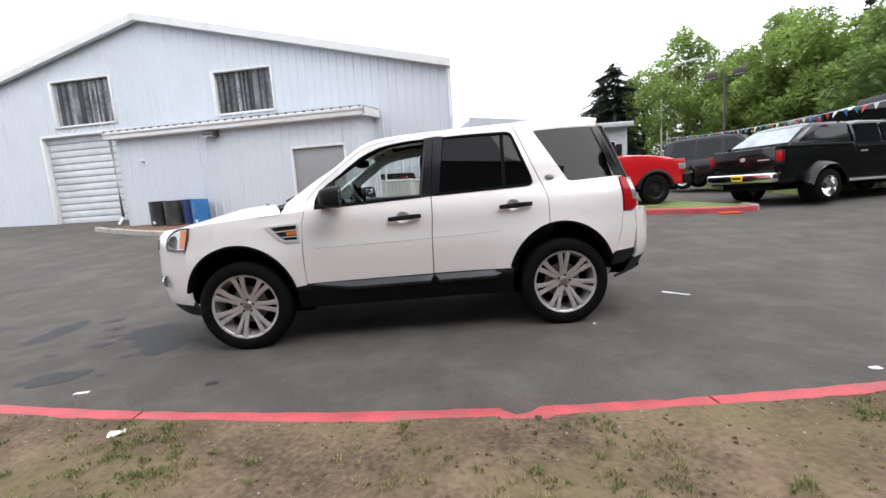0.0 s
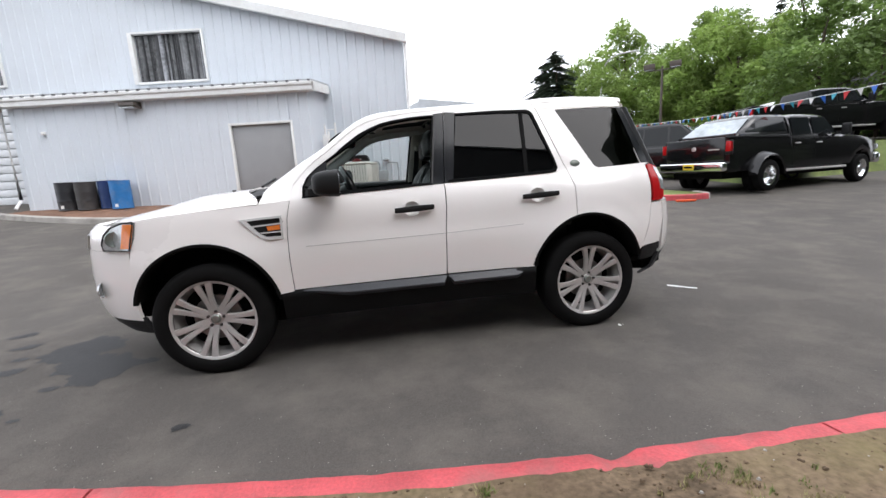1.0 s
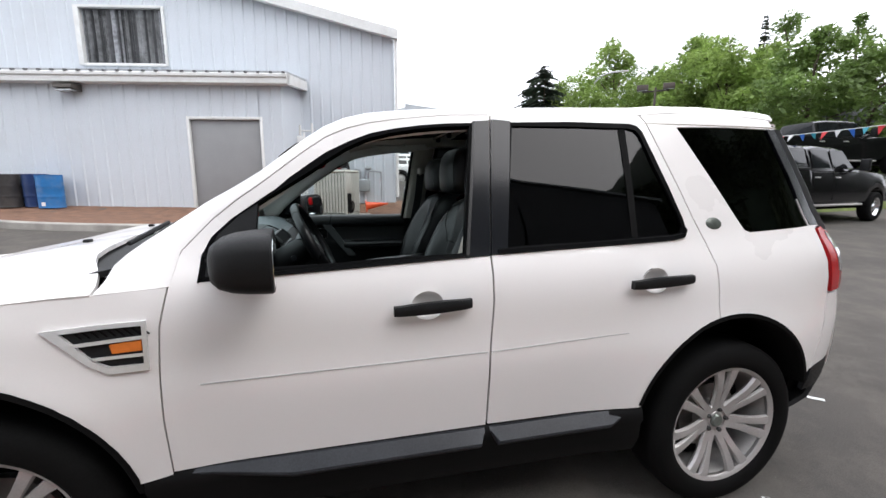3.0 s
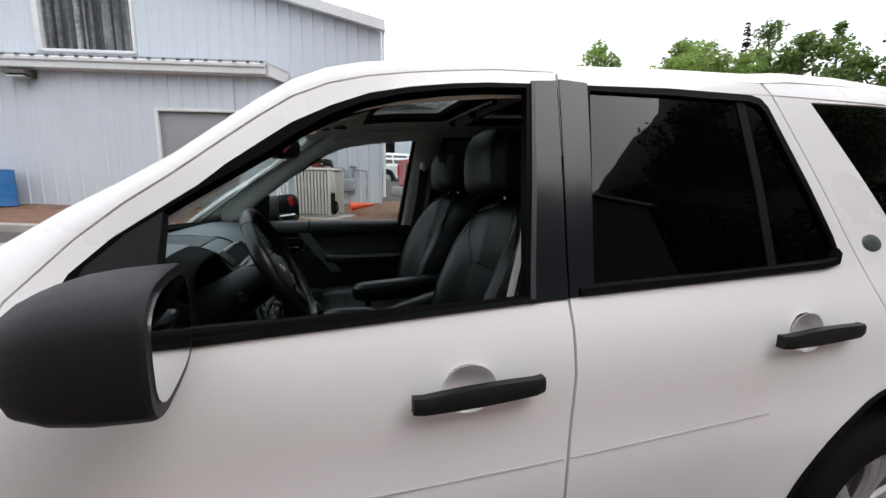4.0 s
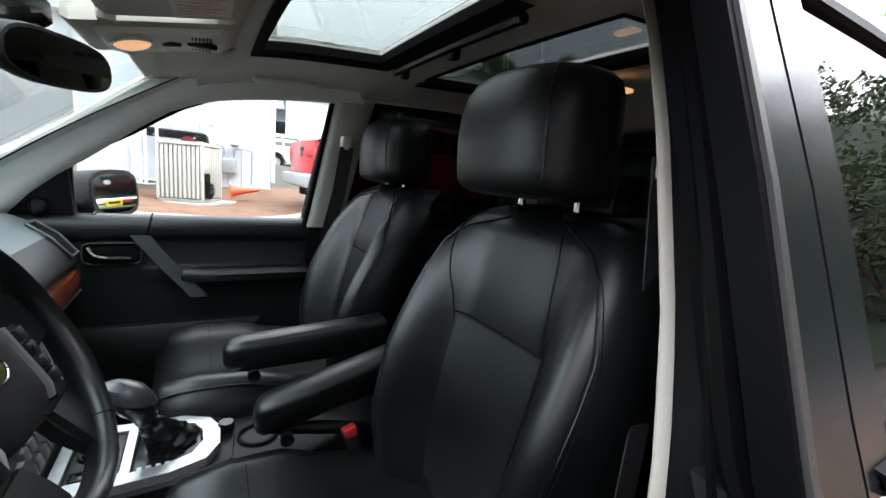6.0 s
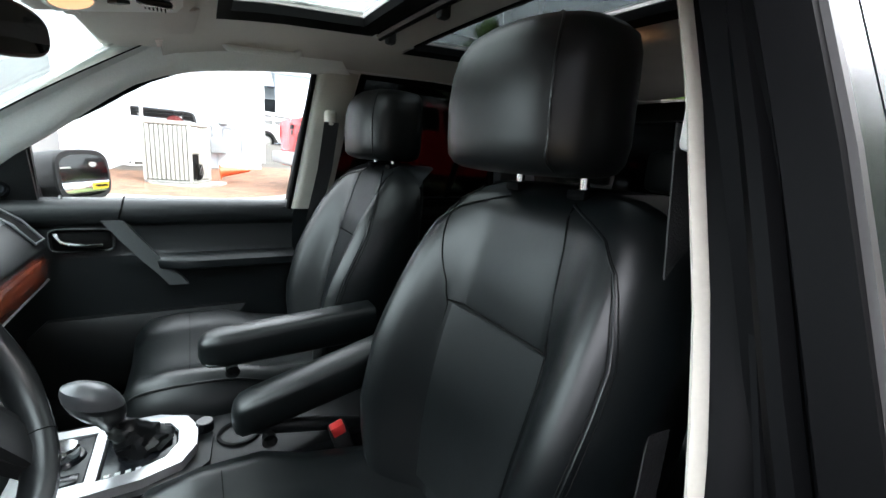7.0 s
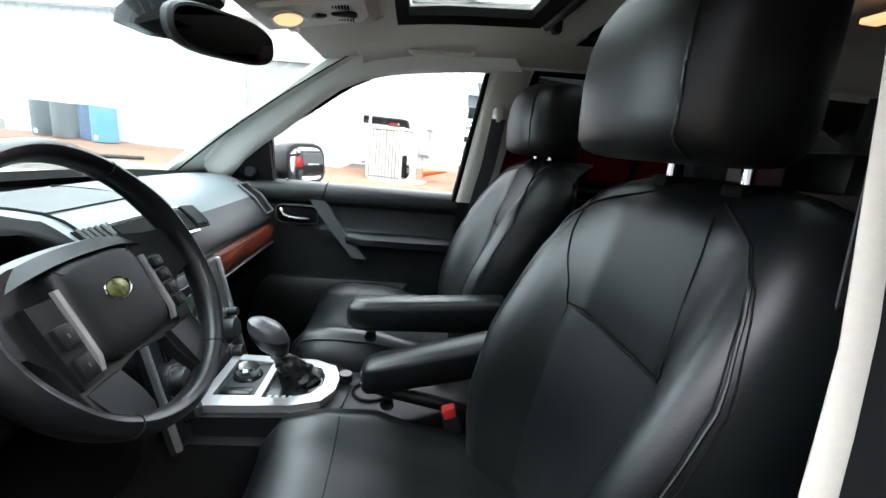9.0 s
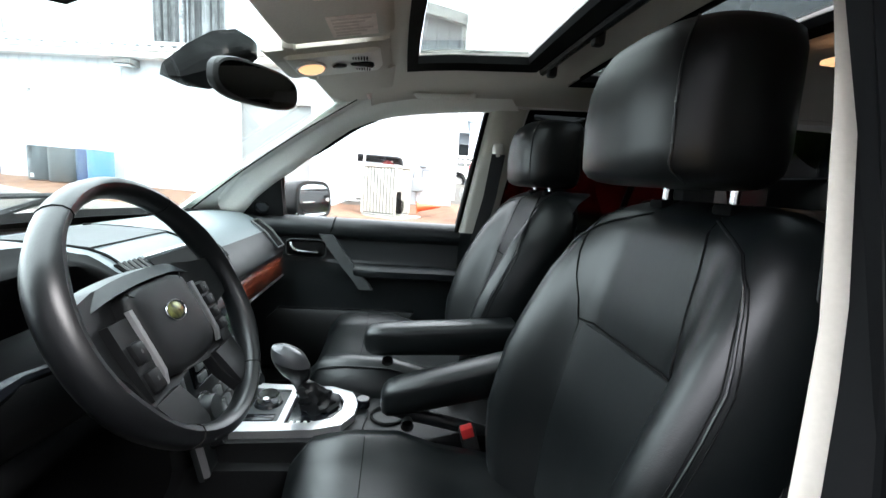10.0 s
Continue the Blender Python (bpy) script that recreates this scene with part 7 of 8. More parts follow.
            if s > 0:
                part("lock_pin", moved(lathe([(0.0, 0.012), (0.005, 0.011), (0.006, 0.0)], 10), Matrix.Translation((0.86, s * (side(1.0, 1.0) - 0.09), 1.172))), CHROME, card)
for s in (-1, 1):
    for x0, x1 in ((0.68, 1.515), (1.66, 2.40)):
        part("window_slot", thicken(flip_out(sheet([[(x, s * (side(x, 1.13 + 0.02 * (x - 0.6)) - o), 1.13 + 0.02 * (x - 0.6) + (h if o < 0.033 or s > 0 or x0 > 1 else h - 0.016)) for x in np.linspace(x0, x1, 12)] for o, h in ((0.004, 0.004), (0.012, 0.012), (0.018, 0.002), (0.03, 0.002), (0.034, 0.016), (0.06, 0.018), (0.08, 0.0))]), Vector((0, 0, 1))), 0.004), PILLAR_BLACK, suv)
part("dome_lamp", box(2.15, 2.19, -0.12, -0.06, 1.652, 1.664, 0.004), bpy.data.materials["warm_bulb"], suv, "lit warm dome lamp")

# ---- things in the yard ----
def on_ground(x, y, turn=0.0, lift=0.0):
    return pose(x, y, height(x, y) + lift, 0, 0, turn)


DRUM_BLACK = material("black_drum_paint", (0.02, 0.022, 0.026), 0.4, var=0.3, stain=(0.1, 0.09, 0.08), stain_amount=0.3, stain_scale=3)
DRUM_GREY = material("faded_black_drum", (0.035, 0.033, 0.033), 0.5, var=0.3, stain=(0.14, 0.12, 0.1), stain_amount=0.3, stain_scale=3)
DRUM_NAVY = material("navy_drum_paint", (0.012, 0.035, 0.12), 0.4, var=0.2)
DRUM_BLUE = material("blue_drum_paint", (0.02, 0.16, 0.42), 0.4, var=0.2, stain=(0.2, 0.22, 0.25), stain_amount=0.3, stain_scale=4)


def drum(x, y, mat, label, lab=True):
    d = empty("drum", label, "drum", "drums by the wall")
    prof = [(0.0, 0.0), (0.285, 0.0), (0.292, 0.012), (0.285, 0.03)]
    for z in np.linspace(0.05, 0.84, 30):
        prof.append((0.284 + 0.011 * (math.exp(-((z - 0.30) / 0.016) ** 2) + math.exp(-((z - 0.58) / 0.016) ** 2)), z))
    prof += [(0.285, 0.855), (0.292, 0.868), (0.29, 0.88), (0.278, 0.88), (0.275, 0.862), (0.0, 0.862)]
    part("barrel", lathe(prof, 36), mat, d)
    part("bung", moved(lathe([(0.0, 0.012), (0.028, 0.012), (0.032, 0.0)], 12), Matrix.Translation((0.17, 0.05, 0.862))), ALLOY, d)
    part("bung", moved(lathe([(0.0, 0.01), (0.014, 0.01), (0.017, 0.0)], 10), Matrix.Translation((-0.17, -0.05, 0.862))), ALLOY, d)
    if lab:
        part("label", sheet([[(0.2875 * math.cos(a), 0.2875 * math.sin(a), z) for a in np.linspace(-1.9, -1.55, 4)] for z in (0.06, 0.16)], 0.001), TRIM_WHITE, d, "white paper label")
    d.matrix_basis = on_ground(x, y, 0, 0.015) @ Matrix.Diagonal((0.92, 0.92, 0.92, 1))
    return d


u = Vector((0.9816, -0.1908))
for k, (mat, lab, back) in enumerate(((DRUM_BLUE, "bright blue steel drum against the metal wall", 0.0), (DRUM_NAVY, "dark navy steel drum between two others", 0.18), (DRUM_GREY, "scuffed dark grey steel drum by the wall", 0.0), (DRUM_BLACK, "black steel drum at the end of the row", 0.05))):
    off = (0, 0.48, 1.02, 1.63)[k]
    drum(-5.93 - u.x * off + 0.19 * back, 10.25 - u.y * off + back, mat, lab, k in (0, 3))

# air conditioner on its slab
ac = empty("air_conditioner", "pale grey louvred outdoor air conditioner on a concrete slab", "air conditioner")
AC_PAINT = material("ac_enamel", (0.47, 0.47, 0.43), 0.5, var=0.06, stain=(0.4, 0.38, 0.34), stain_amount=0.3, stain_scale=3)
AC_DARK = material("ac_coil", (0.24, 0.24, 0.22), 0.6, var=0.3, fine=80)
part("coil", box(-0.47, 0.47, -0.47, 0.47, 0.06, 1.16, 0.05), AC_DARK, ac)
part("base_pan", box(-0.52, 0.52, -0.52, 0.52, 0.0, 0.06, 0.02), AC_DARK, ac)
part("top_cover", box(-0.53, 0.53, -0.53, 0.53, 1.16, 1.23, 0.035, 3), AC_PAINT, ac)
part("fan_guard", moved(lathe([(0.40, 0.0), (0.40, 0.03), (0.37, 0.03), (0.37, 0.0)], 32), Matrix.Translation((0, 0, 1.225))), AC_DARK, ac)
for sx, sy in ((-1, -1), (1, -1), (-1, 1), (1, 1)):
    part("corner_post", box(sx * 0.5 - 0.035, sx * 0.5 + 0.035, sy * 0.5 - 0.035, sy * 0.5 + 0.035, 0.05, 1.17, 0.02), AC_PAINT, ac)
for k in range(9):
    a = -0.40 + 0.1 * k
    part("louvre", box(a - 0.034, a + 0.034, -0.515, -0.48, 0.08, 1.15, 0.012), AC_PAINT, ac)
    part("louvre", box(a - 0.026, a + 0.026, 0.48, 0.515, 0.08, 1.15, 0.012), AC_PAINT, ac)
    part("louvre", box(-0.515, -0.48, a - 0.026, a + 0.026, 0.08, 1.15, 0.012), AC_PAINT, ac)
    if a < 0.1:
        part("louvre", box(0.48, 0.515, a + 0.3, a + 0.352, 0.08, 1.15, 0.012), AC_PAINT, ac)
part("service_panel", box(0.485, 0.525, -0.45, -0.08, 0.62, 1.15, 0.01), AC_PAINT, ac)
# solid near-black box painting the shade inside the service opening
part("service_opening", box(0.47, 0.51, -0.44, -0.10, 0.10, 0.60), DARK_UNDER, ac)
for q in range(4):
    part("hose", tube(smooth_line([(0.5, -0.40 + q * 0.08, 0.5 - 0.08 * q), (0.58, -0.38 + q * 0.08, 0.4), (0.60, -0.35 + q * 0.08, 0.2), (0.54, -0.3 + q * 0.05, 0.08)], 4), 0.014, 6), RUBBER, ac)
ac.matrix_basis = pose(0.99, 8.95, 0.515, 0, 0, -24) @ Matrix.Diagonal((0.80, 0.80, 0.92, 1))
slab = part("slab", box(-0.72, 0.72, -0.66, 0.66, -0.06, 0.075, 0.015), CONCRETE)
tagged(slab, "square concrete slab in the mulch bed", "slab")
slab.matrix_basis = pose(1.03, 8.95, 0.44, 0, 0, -24) @ Matrix.Diagonal((0.86, 0.9, 1, 1))

# pipework, meters and cables on the wall
PIPE_BLACK = material("black_insulation", (0.02, 0.02, 0.021), 0.8, var=0.3)
duct = empty("pipe_bundle", "black insulated pipe bundle along the workshop wall", "pipes")
for k in range(3):
    part("pipe", tube(smooth_line([(-0.85, -0.2 - 0.04 * k, 2.00 + 0.07 * k), (0.0, -0.2 - 0.04 * k, 1.985 + 0.07 * k), (0.50, -0.22 - 0.04 * k, 1.965 + 0.07 * k), (0.60, -0.24 - 0.04 * k, 1.90 + 0.05 * k), (0.62, -0.24 - 0.04 * k, 1.75)], 5), 0.04, 8), PIPE_BLACK, duct)
for x in (-0.6, 0.3):
    part("bracket", box(x - 0.02, x + 0.02, -0.36, 0, 1.98, 2.02), ALLOY, duct)
duct.matrix_basis = BM @ pose(0.835, 1.68, 0.045) @ Matrix.Diagonal((0.884, 0.884, 0.884, 1))
fence = empty("conduit_posts", "white painted pipe posts and conduits beside the lean-to", "pipes")
for x, h in ((0.0, 2.15), (0.1, 1.95), (0.32, 2.2)):
    part("post", tube([(x, 0, 0), (x, 0, h)], 0.032, 8), TRIM_WHITE, fence)
part("rail", tube([(0, 0, 2.0), (0.32, 0, 2.0)], 0.02, 8), TRIM_WHITE, fence)
part("box", box(-0.08, 0.12, -0.08, 0.0, 1.45, 1.85, 0.015), TRIM_WHITE, fence)
fence.matrix_basis = on_ground(0.05, 10.2, -11, 0.08)
reel = empty("hose_reel", "dark red hose reel on the wall", "hose reel")
part("reel", moved(lathe([(0.05, -0.08), (0.17, -0.08), (0.17, -0.06), (0.08, -0.05), (0.08, 0.05), (0.17, 0.06), (0.17, 0.08), (0.05, 0.08)], 24, "y"), Matrix.Identity(4)), material("maroon_metal", (0.16, 0.02, 0.02), 0.5), reel)
part("arm", box(-0.02, 0.02, 0, 0.25, -0.02, 0.02), ALLOY, reel)
reel.matrix_basis = BM @ pose(0.985, 1.43, 1.67)
for k, pts in enumerate((((-0.1, 10.1, 1.5), (0.05, 9.8, 0.95), (0.3, 9.5, 0.86), (0.7, 9.5, 0.84)), ((0.0, 10.2, 1.7), (-0.05, 9.7, 0.9), (0.2, 9.1, 0.80), (0.6, 9.25, 0.82)), ((-0.1, 10.2, 2.4), (0.5, 10.5, 2.1), (1.15, 10.9, 2.2), (1.9, 10.95, 2.12)))):
    c = part("cable", tube(smooth_line([Vector(p) for p in pts], 8), 0.014, 6), TRIM_WHITE)
    tagged(c, "loose white cable drooping by the wall", "cable", "loose cables")
meter = empty("gas_meter", "grey gas meter with bent pipes at the wall", "gas meter")
GREY_METAL = material("grey_meter_paint", (0.30, 0.32, 0.33), 0.5, var=0.15)
part("body", box(-0.16, 0.16, -0.2, 0.0, 0.25, 0.62, 0.04, 3), GREY_METAL, meter)
part("pipe", tube(smooth_line([(-0.12, -0.1, 0.6), (-0.12, -0.1, 0.85), (-0.2, -0.1, 0.9), (-0.28, -0.1, 0.85), (-0.28, -0.1, 0.0)], 4), 0.024, 8), GREY_METAL, meter)
part("pipe", tube(smooth_line([(0.12, -0.1, 0.6), (0.12, -0.1, 0.8), (0.2, -0.1, 0.86), (0.45, -0.1, 0.84), (0.5, -0.1, 0.75), (0.5, -0.1, 0.0)], 4), 0.024, 8), GREY_METAL, meter)
part("regulator", moved(lathe([(0.0, 0.07), (0.06, 0.06), (0.11, 0.01), (0.11, -0.01), (0.06, -0.05), (0.0, -0.06)], 18), Matrix.Translation((0.12, -0.1, 0.95))), GREY_METAL, meter)
meter.matrix_basis = BM @ pose(1.81, 1.66, 0.80)
cone = empty("traffic_cone", "orange traffic cone lying on its side in the mulch", "traffic cone")
ORANGE = material("orange_plastic", (0.75, 0.10, 0.03), 0.45, var=0.12)
part("cone_body", lathe([(0.14, 0.02), (0.13, 0.03), (0.028, 0.68), (0.022, 0.70), (0.0, 0.70)], 24), ORANGE, cone)
part("cone_base", box(-0.18, 0.18, -0.18, 0.18, 0.0, 0.03, 0.01), ORANGE, cone)
cone.matrix_basis = pose(1.72, 9.4, height(1.72, 9.4) + 0.25, 0, 84, -5) @ Matrix.Diagonal((0.85, 0.85, 0.85, 1))


# ---- parked vehicles ----
def car_wheel(root, x, s, y, r, w, rim_mat, dually=False):
    t = part("wheel", moved(lathe([(r * 0.62, -w * 0.5), (r * 0.9, -w * 0.5), (r * 0.985, -w * 0.38), (r, -w * 0.2), (r, w * 0.2), (r * 0.985, w * 0.38), (r * 0.9, w * 0.5), (r * 0.62, w * 0.46)], 30, "y"), Matrix.Translation((x, s * y, r))), RUBBER, root)
    deep = -0.10 if dually else 0.0
    part("rim", moved(lathe([(0.0, 0.42 * w + deep), (r * 0.2, 0.42 * w + deep), (r * 0.24, 0.3 * w + deep), (r * 0.5, 0.22 * w + deep), (r * 0.57, 0.40 * w), (r * 0.63, 0.46 * w), (r * 0.63, 0.0)], 28, "y"), Matrix.Translation((x, s * y, r)) @ Matrix.Diagonal((1, s, 1, 1))), rim_mat, t)
    # dark blocks on the closed rim paint the shade of its holes
    for k in range(8):
        a = 2 * math.pi * k / 8
        part("rim_hole", moved(box(-0.02, 0.02, 0.0, 0.02, -0.035, 0.035, 0.01), Matrix.Translation((x, s * (y + 0.25 * w + deep), r)) @ pose(0, 0, 0, 0, math.degrees(-a), 0) @ Matrix.Translation((r * 0.38, 0, 0))), DARK_UNDER, t)
    return t


def skin(stations, root, nm, mat, label=""):
    """A body shell from cross-sections: x, half widths and heights, softly rounded."""
    rings = []
    for x, pts in stations:
        half = [(y, z) for y, z in pts]
        rings.append([(x, y, z) for y, z in half] + [(x, -y, z) for y, z in reversed(half)])
    return part(nm, loft(rings), mat, root, label, 30)


def pickup(name, label, paint, m, dually=False, flare=None, plate=True, short=0.0, canopy=False):
    """Crew-cab pickup: x from rear axle to nose, 5.9 m long."""
    t = empty(name, label, "pickup truck")
    W, r = 1.0, 0.40
    wb = 4.2

    def arch(x):
        return max([0] + [math.sqrt(max(0, 0.50 ** 2 - (x - c) ** 2)) for c in (0.0, wb)])
    body = []
    for x in sorted(list(np.linspace(-1.22, wb + 0.95, 60)) + [1.06, 1.07]):
        low = max(0.52, r + arch(x)) if arch(x) > 0 else 0.52
        top = 1.38 if x < 1.06 else (1.34 if x < 3.25 else 1.36 - 0.24 * max(0, (x - 3.5) / 1.65) ** 2.2)
        w = W - 0.16 * max(0, (x - 4.4) / 0.75) ** 2 - 0.02 * max(0, (-0.9 - x) / 0.3) ** 2
        body.append((x, [(w - 0.05, low), (w, low + 0.03), (w + 0.012, max(low + 0.05, 0.95)), (w - 0.01, 1.2), (w - 0.04, top - 0.03), (w - 0.10, top), (0.3, top + (0.05 if x > 3.3 else 0.0))]))
    shell = skin(body, t, "body", paint)
    # bed opening, tailgate, cab
    part("bed_floor", box(-1.16, 1.0, -0.80, 0.80, 1.381, 1.388), DARK_UNDER, t)
    for s in (-1, 1):
        part("bed_rail", box(-1.2, 1.04, s * 0.88 - 0.07, s * 0.88 + 0.07, 1.37, 1.425, 0.02), BLACK_PLASTIC, t)
    tg = part("tailgate", box(-1.25, -1.19, -0.86, 0.86, 0.82, 1.41, 0.02), paint, t)
    part("tailgate_handle", box(-1.265, -1.24, -0.12, 0.12, 1.22, 1.30, 0.01), BLACK_PLASTIC, tg)
    part("badge", moved(lathe([(0.0, 0.012), (0.045, 0.010), (0.055, 0.0)], 16, "x"), Matrix.Translation((-1.25, 0, 1.16)) @ Matrix.Diagonal((-1, 1.3, 1, 1))), ALLOY if not flare else BLACK_PLASTIC, tg)
    part("badge_bar", box(-1.262, -1.245, -0.72, -0.42, 1.10, 1.13, 0.004), ALLOY if not flare else BLACK_PLASTIC, tg)
    cab = [(1.10, 0.90, 1.36, 0.80, 1.40), (1.12, 0.92, 1.34, 0.74, 1.92), (1.5, 0.93, 1.34, 0.73, 1.97), (2.4, 0.93, 1.34, 0.73, 1.965), (2.75, 0.92, 1.34, 0.72, 1.93), (3.35, 0.90, 1.34, 0.80, 1.37)]
    skin([(x, [(w0, z0), (w0 - 0.02, z0 + 0.06), ((w0 + w1) / 2, (z0 + z1) / 2), (w1, z1 - 0.05), (w1 - 0.08, z1), (0.3, z1 + 0.015)]) for x, w0, z0, w1, z1 in cab], t, "cab", paint)
    for s in (-1, 1):
        for x0, x1, xt0, xt1 in ((1.22, 1.98, 1.25, 1.98), (2.08, 3.02, 2.08, 2.66)):
            yy = lambda z: s * (np.interp(z, [1.40, 1.92], [0.905, 0.752]) + 0.012)
            wn_ = part("side_window", sheet([[(x0, yy(1.42), 1.42), (x1, yy(1.42), 1.42)], [(xt0, yy(1.87), 1.87), (xt1, yy(1.87), 1.87)]], 0.01), CAR_GLASS_DARK, t)
        for x0, x1 in ((1.14, 2.03), (2.045, 3.2)):
            part("door_seam", tube([(x0, s * 1.006, 0.62), (x0, s * 1.012, 1.0), (x0, s * 0.985, 1.25), (x0, s * 0.945, 1.35)], 0.006, 5), DARK_UNDER, t)
            part("door_handle", box(x0 + 0.06, x0 + 0.24, s * 1.0 - 0.03, s * 1.0 + 0.03, 1.17, 1.205, 0.01), ALLOY if not flare else BLACK_PLASTIC, t)
        mi = part("mirror", box(3.0, 3.14, s * 1.14 - 0.10, s * 1.14 + 0.10, 1.36, 1.66, 0.03), BLACK_PLASTIC, t)
        part("mirror_arm", box(3.04, 3.12, s * 0.98 - 0.1, s * 0.98 + 0.1, 1.38, 1.43, 0.01), BLACK_PLASTIC, mi)
        tl = part("tail_lamp", box(-1.245, -1.14, s * 0.93 - 0.085, s * 0.93 + 0.085, 0.98, 1.33, 0.02), BLACK_PLASTIC if not flare else RED_LENS, t)
        part("lamp_lens", box(-1.252, -1.15, s * 0.945 - 0.07, s * 0.945 + 0.072, 1.05, 1.31, 0.02), RED_LENS, tl, "red tail lamp lens")
        part("headlamp", box(wb + 0.66, wb + 0.93, s * 0.78 - 0.16, s * 0.78 + 0.13, 0.90, 1.08, 0.05), CLEAR_LENS, t)
        part("running_board", box(0.75, 3.4, s * 0.98 - 0.09, s * 0.98 + 0.07, 0.46, 0.52, 0.02), BLACK_PLASTIC if flare else ALLOY, t)
        if dually:
            rows = []
            for a in np.linspace(8, 172, 15):
                cx, cz = 0.56 * math.cos(radians(a)), 0.40 + 0.56 * math.sin(radians(a))
                rows.append([(cx, s * 1.0, cz + 0.06), (cx, s * 1.20, cz + 0.0), (cx * 0.97, s * 1.24, cz - 0.04), (cx * 0.92, s * 1.22, cz - 0.07), (cx * 0.92, s * 1.0, cz - 0.07)])
            part("dual_fender", loft(rows), paint, t, "bulging rear wheel fender")
        elif flare:
            for c in (0.0, wb):
                part("arch_flare", tube([(c + 0.50 * math.cos(radians(a)), s * 1.0, 0.40 + 0.50 * math.sin(radians(a))) for a in np.linspace(5, 175, 15)], 0.05, 6), BLACK_PLASTIC, t)
        for x in (0.0, wb):
            if dually and x == 0.0:
                car_wheel(t, x, s, 1.08, r, 0.22, CHROME, True)
                car_wheel(t, x, s, 0.82, r, 0.22, ALLOY)
            else:
                car_wheel(t, x, s, 0.90, r, 0.27, CHROME if dually else (BLACK_PLASTIC if flare else ALLOY))
    part("windscreen", sheet([[(3.36, -0.80, 1.42), (3.40, 0, 1.43), (3.36, 0.80, 1.42)], [(2.83, -0.68, 1.89), (2.87, 0, 1.91), (2.83, 0.68, 1.89)]], 0.01), CAR_GLASS_DARK, t)
    part("rear_window", sheet([[(1.095, -0.70, 1.46), (1.095, 0.70, 1.46)], [(1.11, -0.66, 1.86), (1.11, 0.66, 1.86)]], 0.01), CAR_GLASS_DARK, t)
    bp = part("rear_bumper", box(-1.42, -1.2, -0.96, 0.96, 0.56, 0.80, 0.05, 3), CHROME if not flare else GREY_METAL, t, "step bumper")
    if plate:
        part("number_plate", box(-1.43, -1.415, -0.16, 0.16, 0.62, 0.77, 0.004), material("yellow_plate", (0.75, 0.52, 0.03), 0.5) if "yellow_plate" not in bpy.data.materials else bpy.data.materials["yellow_plate"], bp, "yellow dealer plate")
        part("plate_bar", box(-1.434, -1.43, -0.12, 0.12, 0.67, 0.72), DARK_UNDER, bp)
    part("front_bumper", box(wb + 0.85, wb + 1.08, -0.94, 0.94, 0.52, 0.82, 0.06, 3), CHROME if not flare else BLACK_PLASTIC, t)
    gr = part("grille", box(wb + 0.88, wb + 0.98, -0.58, 0.58, 0.80, 1.12, 0.05, 3), BLACK_PLASTIC, t)
    part("grille_bar", box(wb + 0.96, wb + 1.0, -0.04, 0.04, 0.82, 1.10, 0.01), CHROME if not flare else BLACK_PLASTIC, gr)
    part("grille_bar", box(wb + 0.96, wb + 1.0, -0.55, 0.55, 0.94, 0.99, 0.01), CHROME if not flare else BLACK_PLASTIC, gr)
    part("chassis", box(-1.1, wb + 0.8, -0.72, 0.72, 0.36, 0.56), DARK_UNDER, t)
    if canopy:
        cp = skin([(x, [(w0, 1.40), (w0 - 0.03, 1.5), (w1, z1 - 0.06), (w1 - 0.08, z1), (0.3, z1 + 0.02)]) for x, w0, w1, z1 in ((-0.80, 0.90, 0.86, 1.46), (-0.14, 0.90, 0.76, 1.88), (0.02, 0.90, 0.74, 1.95), (1.04, 0.90, 0.74, 1.96))], t, "canopy", paint, "black canopy over the bed")
        part("canopy_rear_window", sheet([[(-0.78, -0.78, 1.50), (-0.78, 0.78, 1.50)], [(-0.20, -0.66, 1.875), (-0.20, 0.66, 1.875)]], 0.01), SKY_GLASS, cp, "sloping rear window with the pale sky's reflection in its colour")
        for s in (-1, 1):
            yc = lambda z: s * (np.interp(z, [1.5, 1.88], [0.872, 0.745]) + 0.012)
            part("canopy_window", sheet([[(-0.58, yc(1.52), 1.52), (0.96, yc(1.52), 1.52)], [(-0.10, yc(1.82), 1.82), (0.96, yc(1.82), 1.82)]], 0.01), CAR_GLASS_DARK, cp)
    if short:                                     # a shorter bed: what lies ahead of it moves back
        for ob in list(t.children_recursive):
            for v in ob.data.vertices:
                x = v.co.x
                v.co.x = x - short if x > 1.055 else (0.5 + (x - 0.5) * (0.555 - short) / 0.555 if x > 0.5 else x)
    t.matrix_basis = m
    return t


pickup("pickup_truck", "black crew-cab dual-wheel pickup parked in the yard", BLACK_PAINT, on_ground(11.1, 6.6, 9.5), dually=True, canopy=True)
pickup("pickup_truck", "red crew-cab pickup with black arch flares on the grass island", RED_PAINT, on_ground(4.11, 7.72, 3, -0.04), flare=True, plate=False, short=0.5)


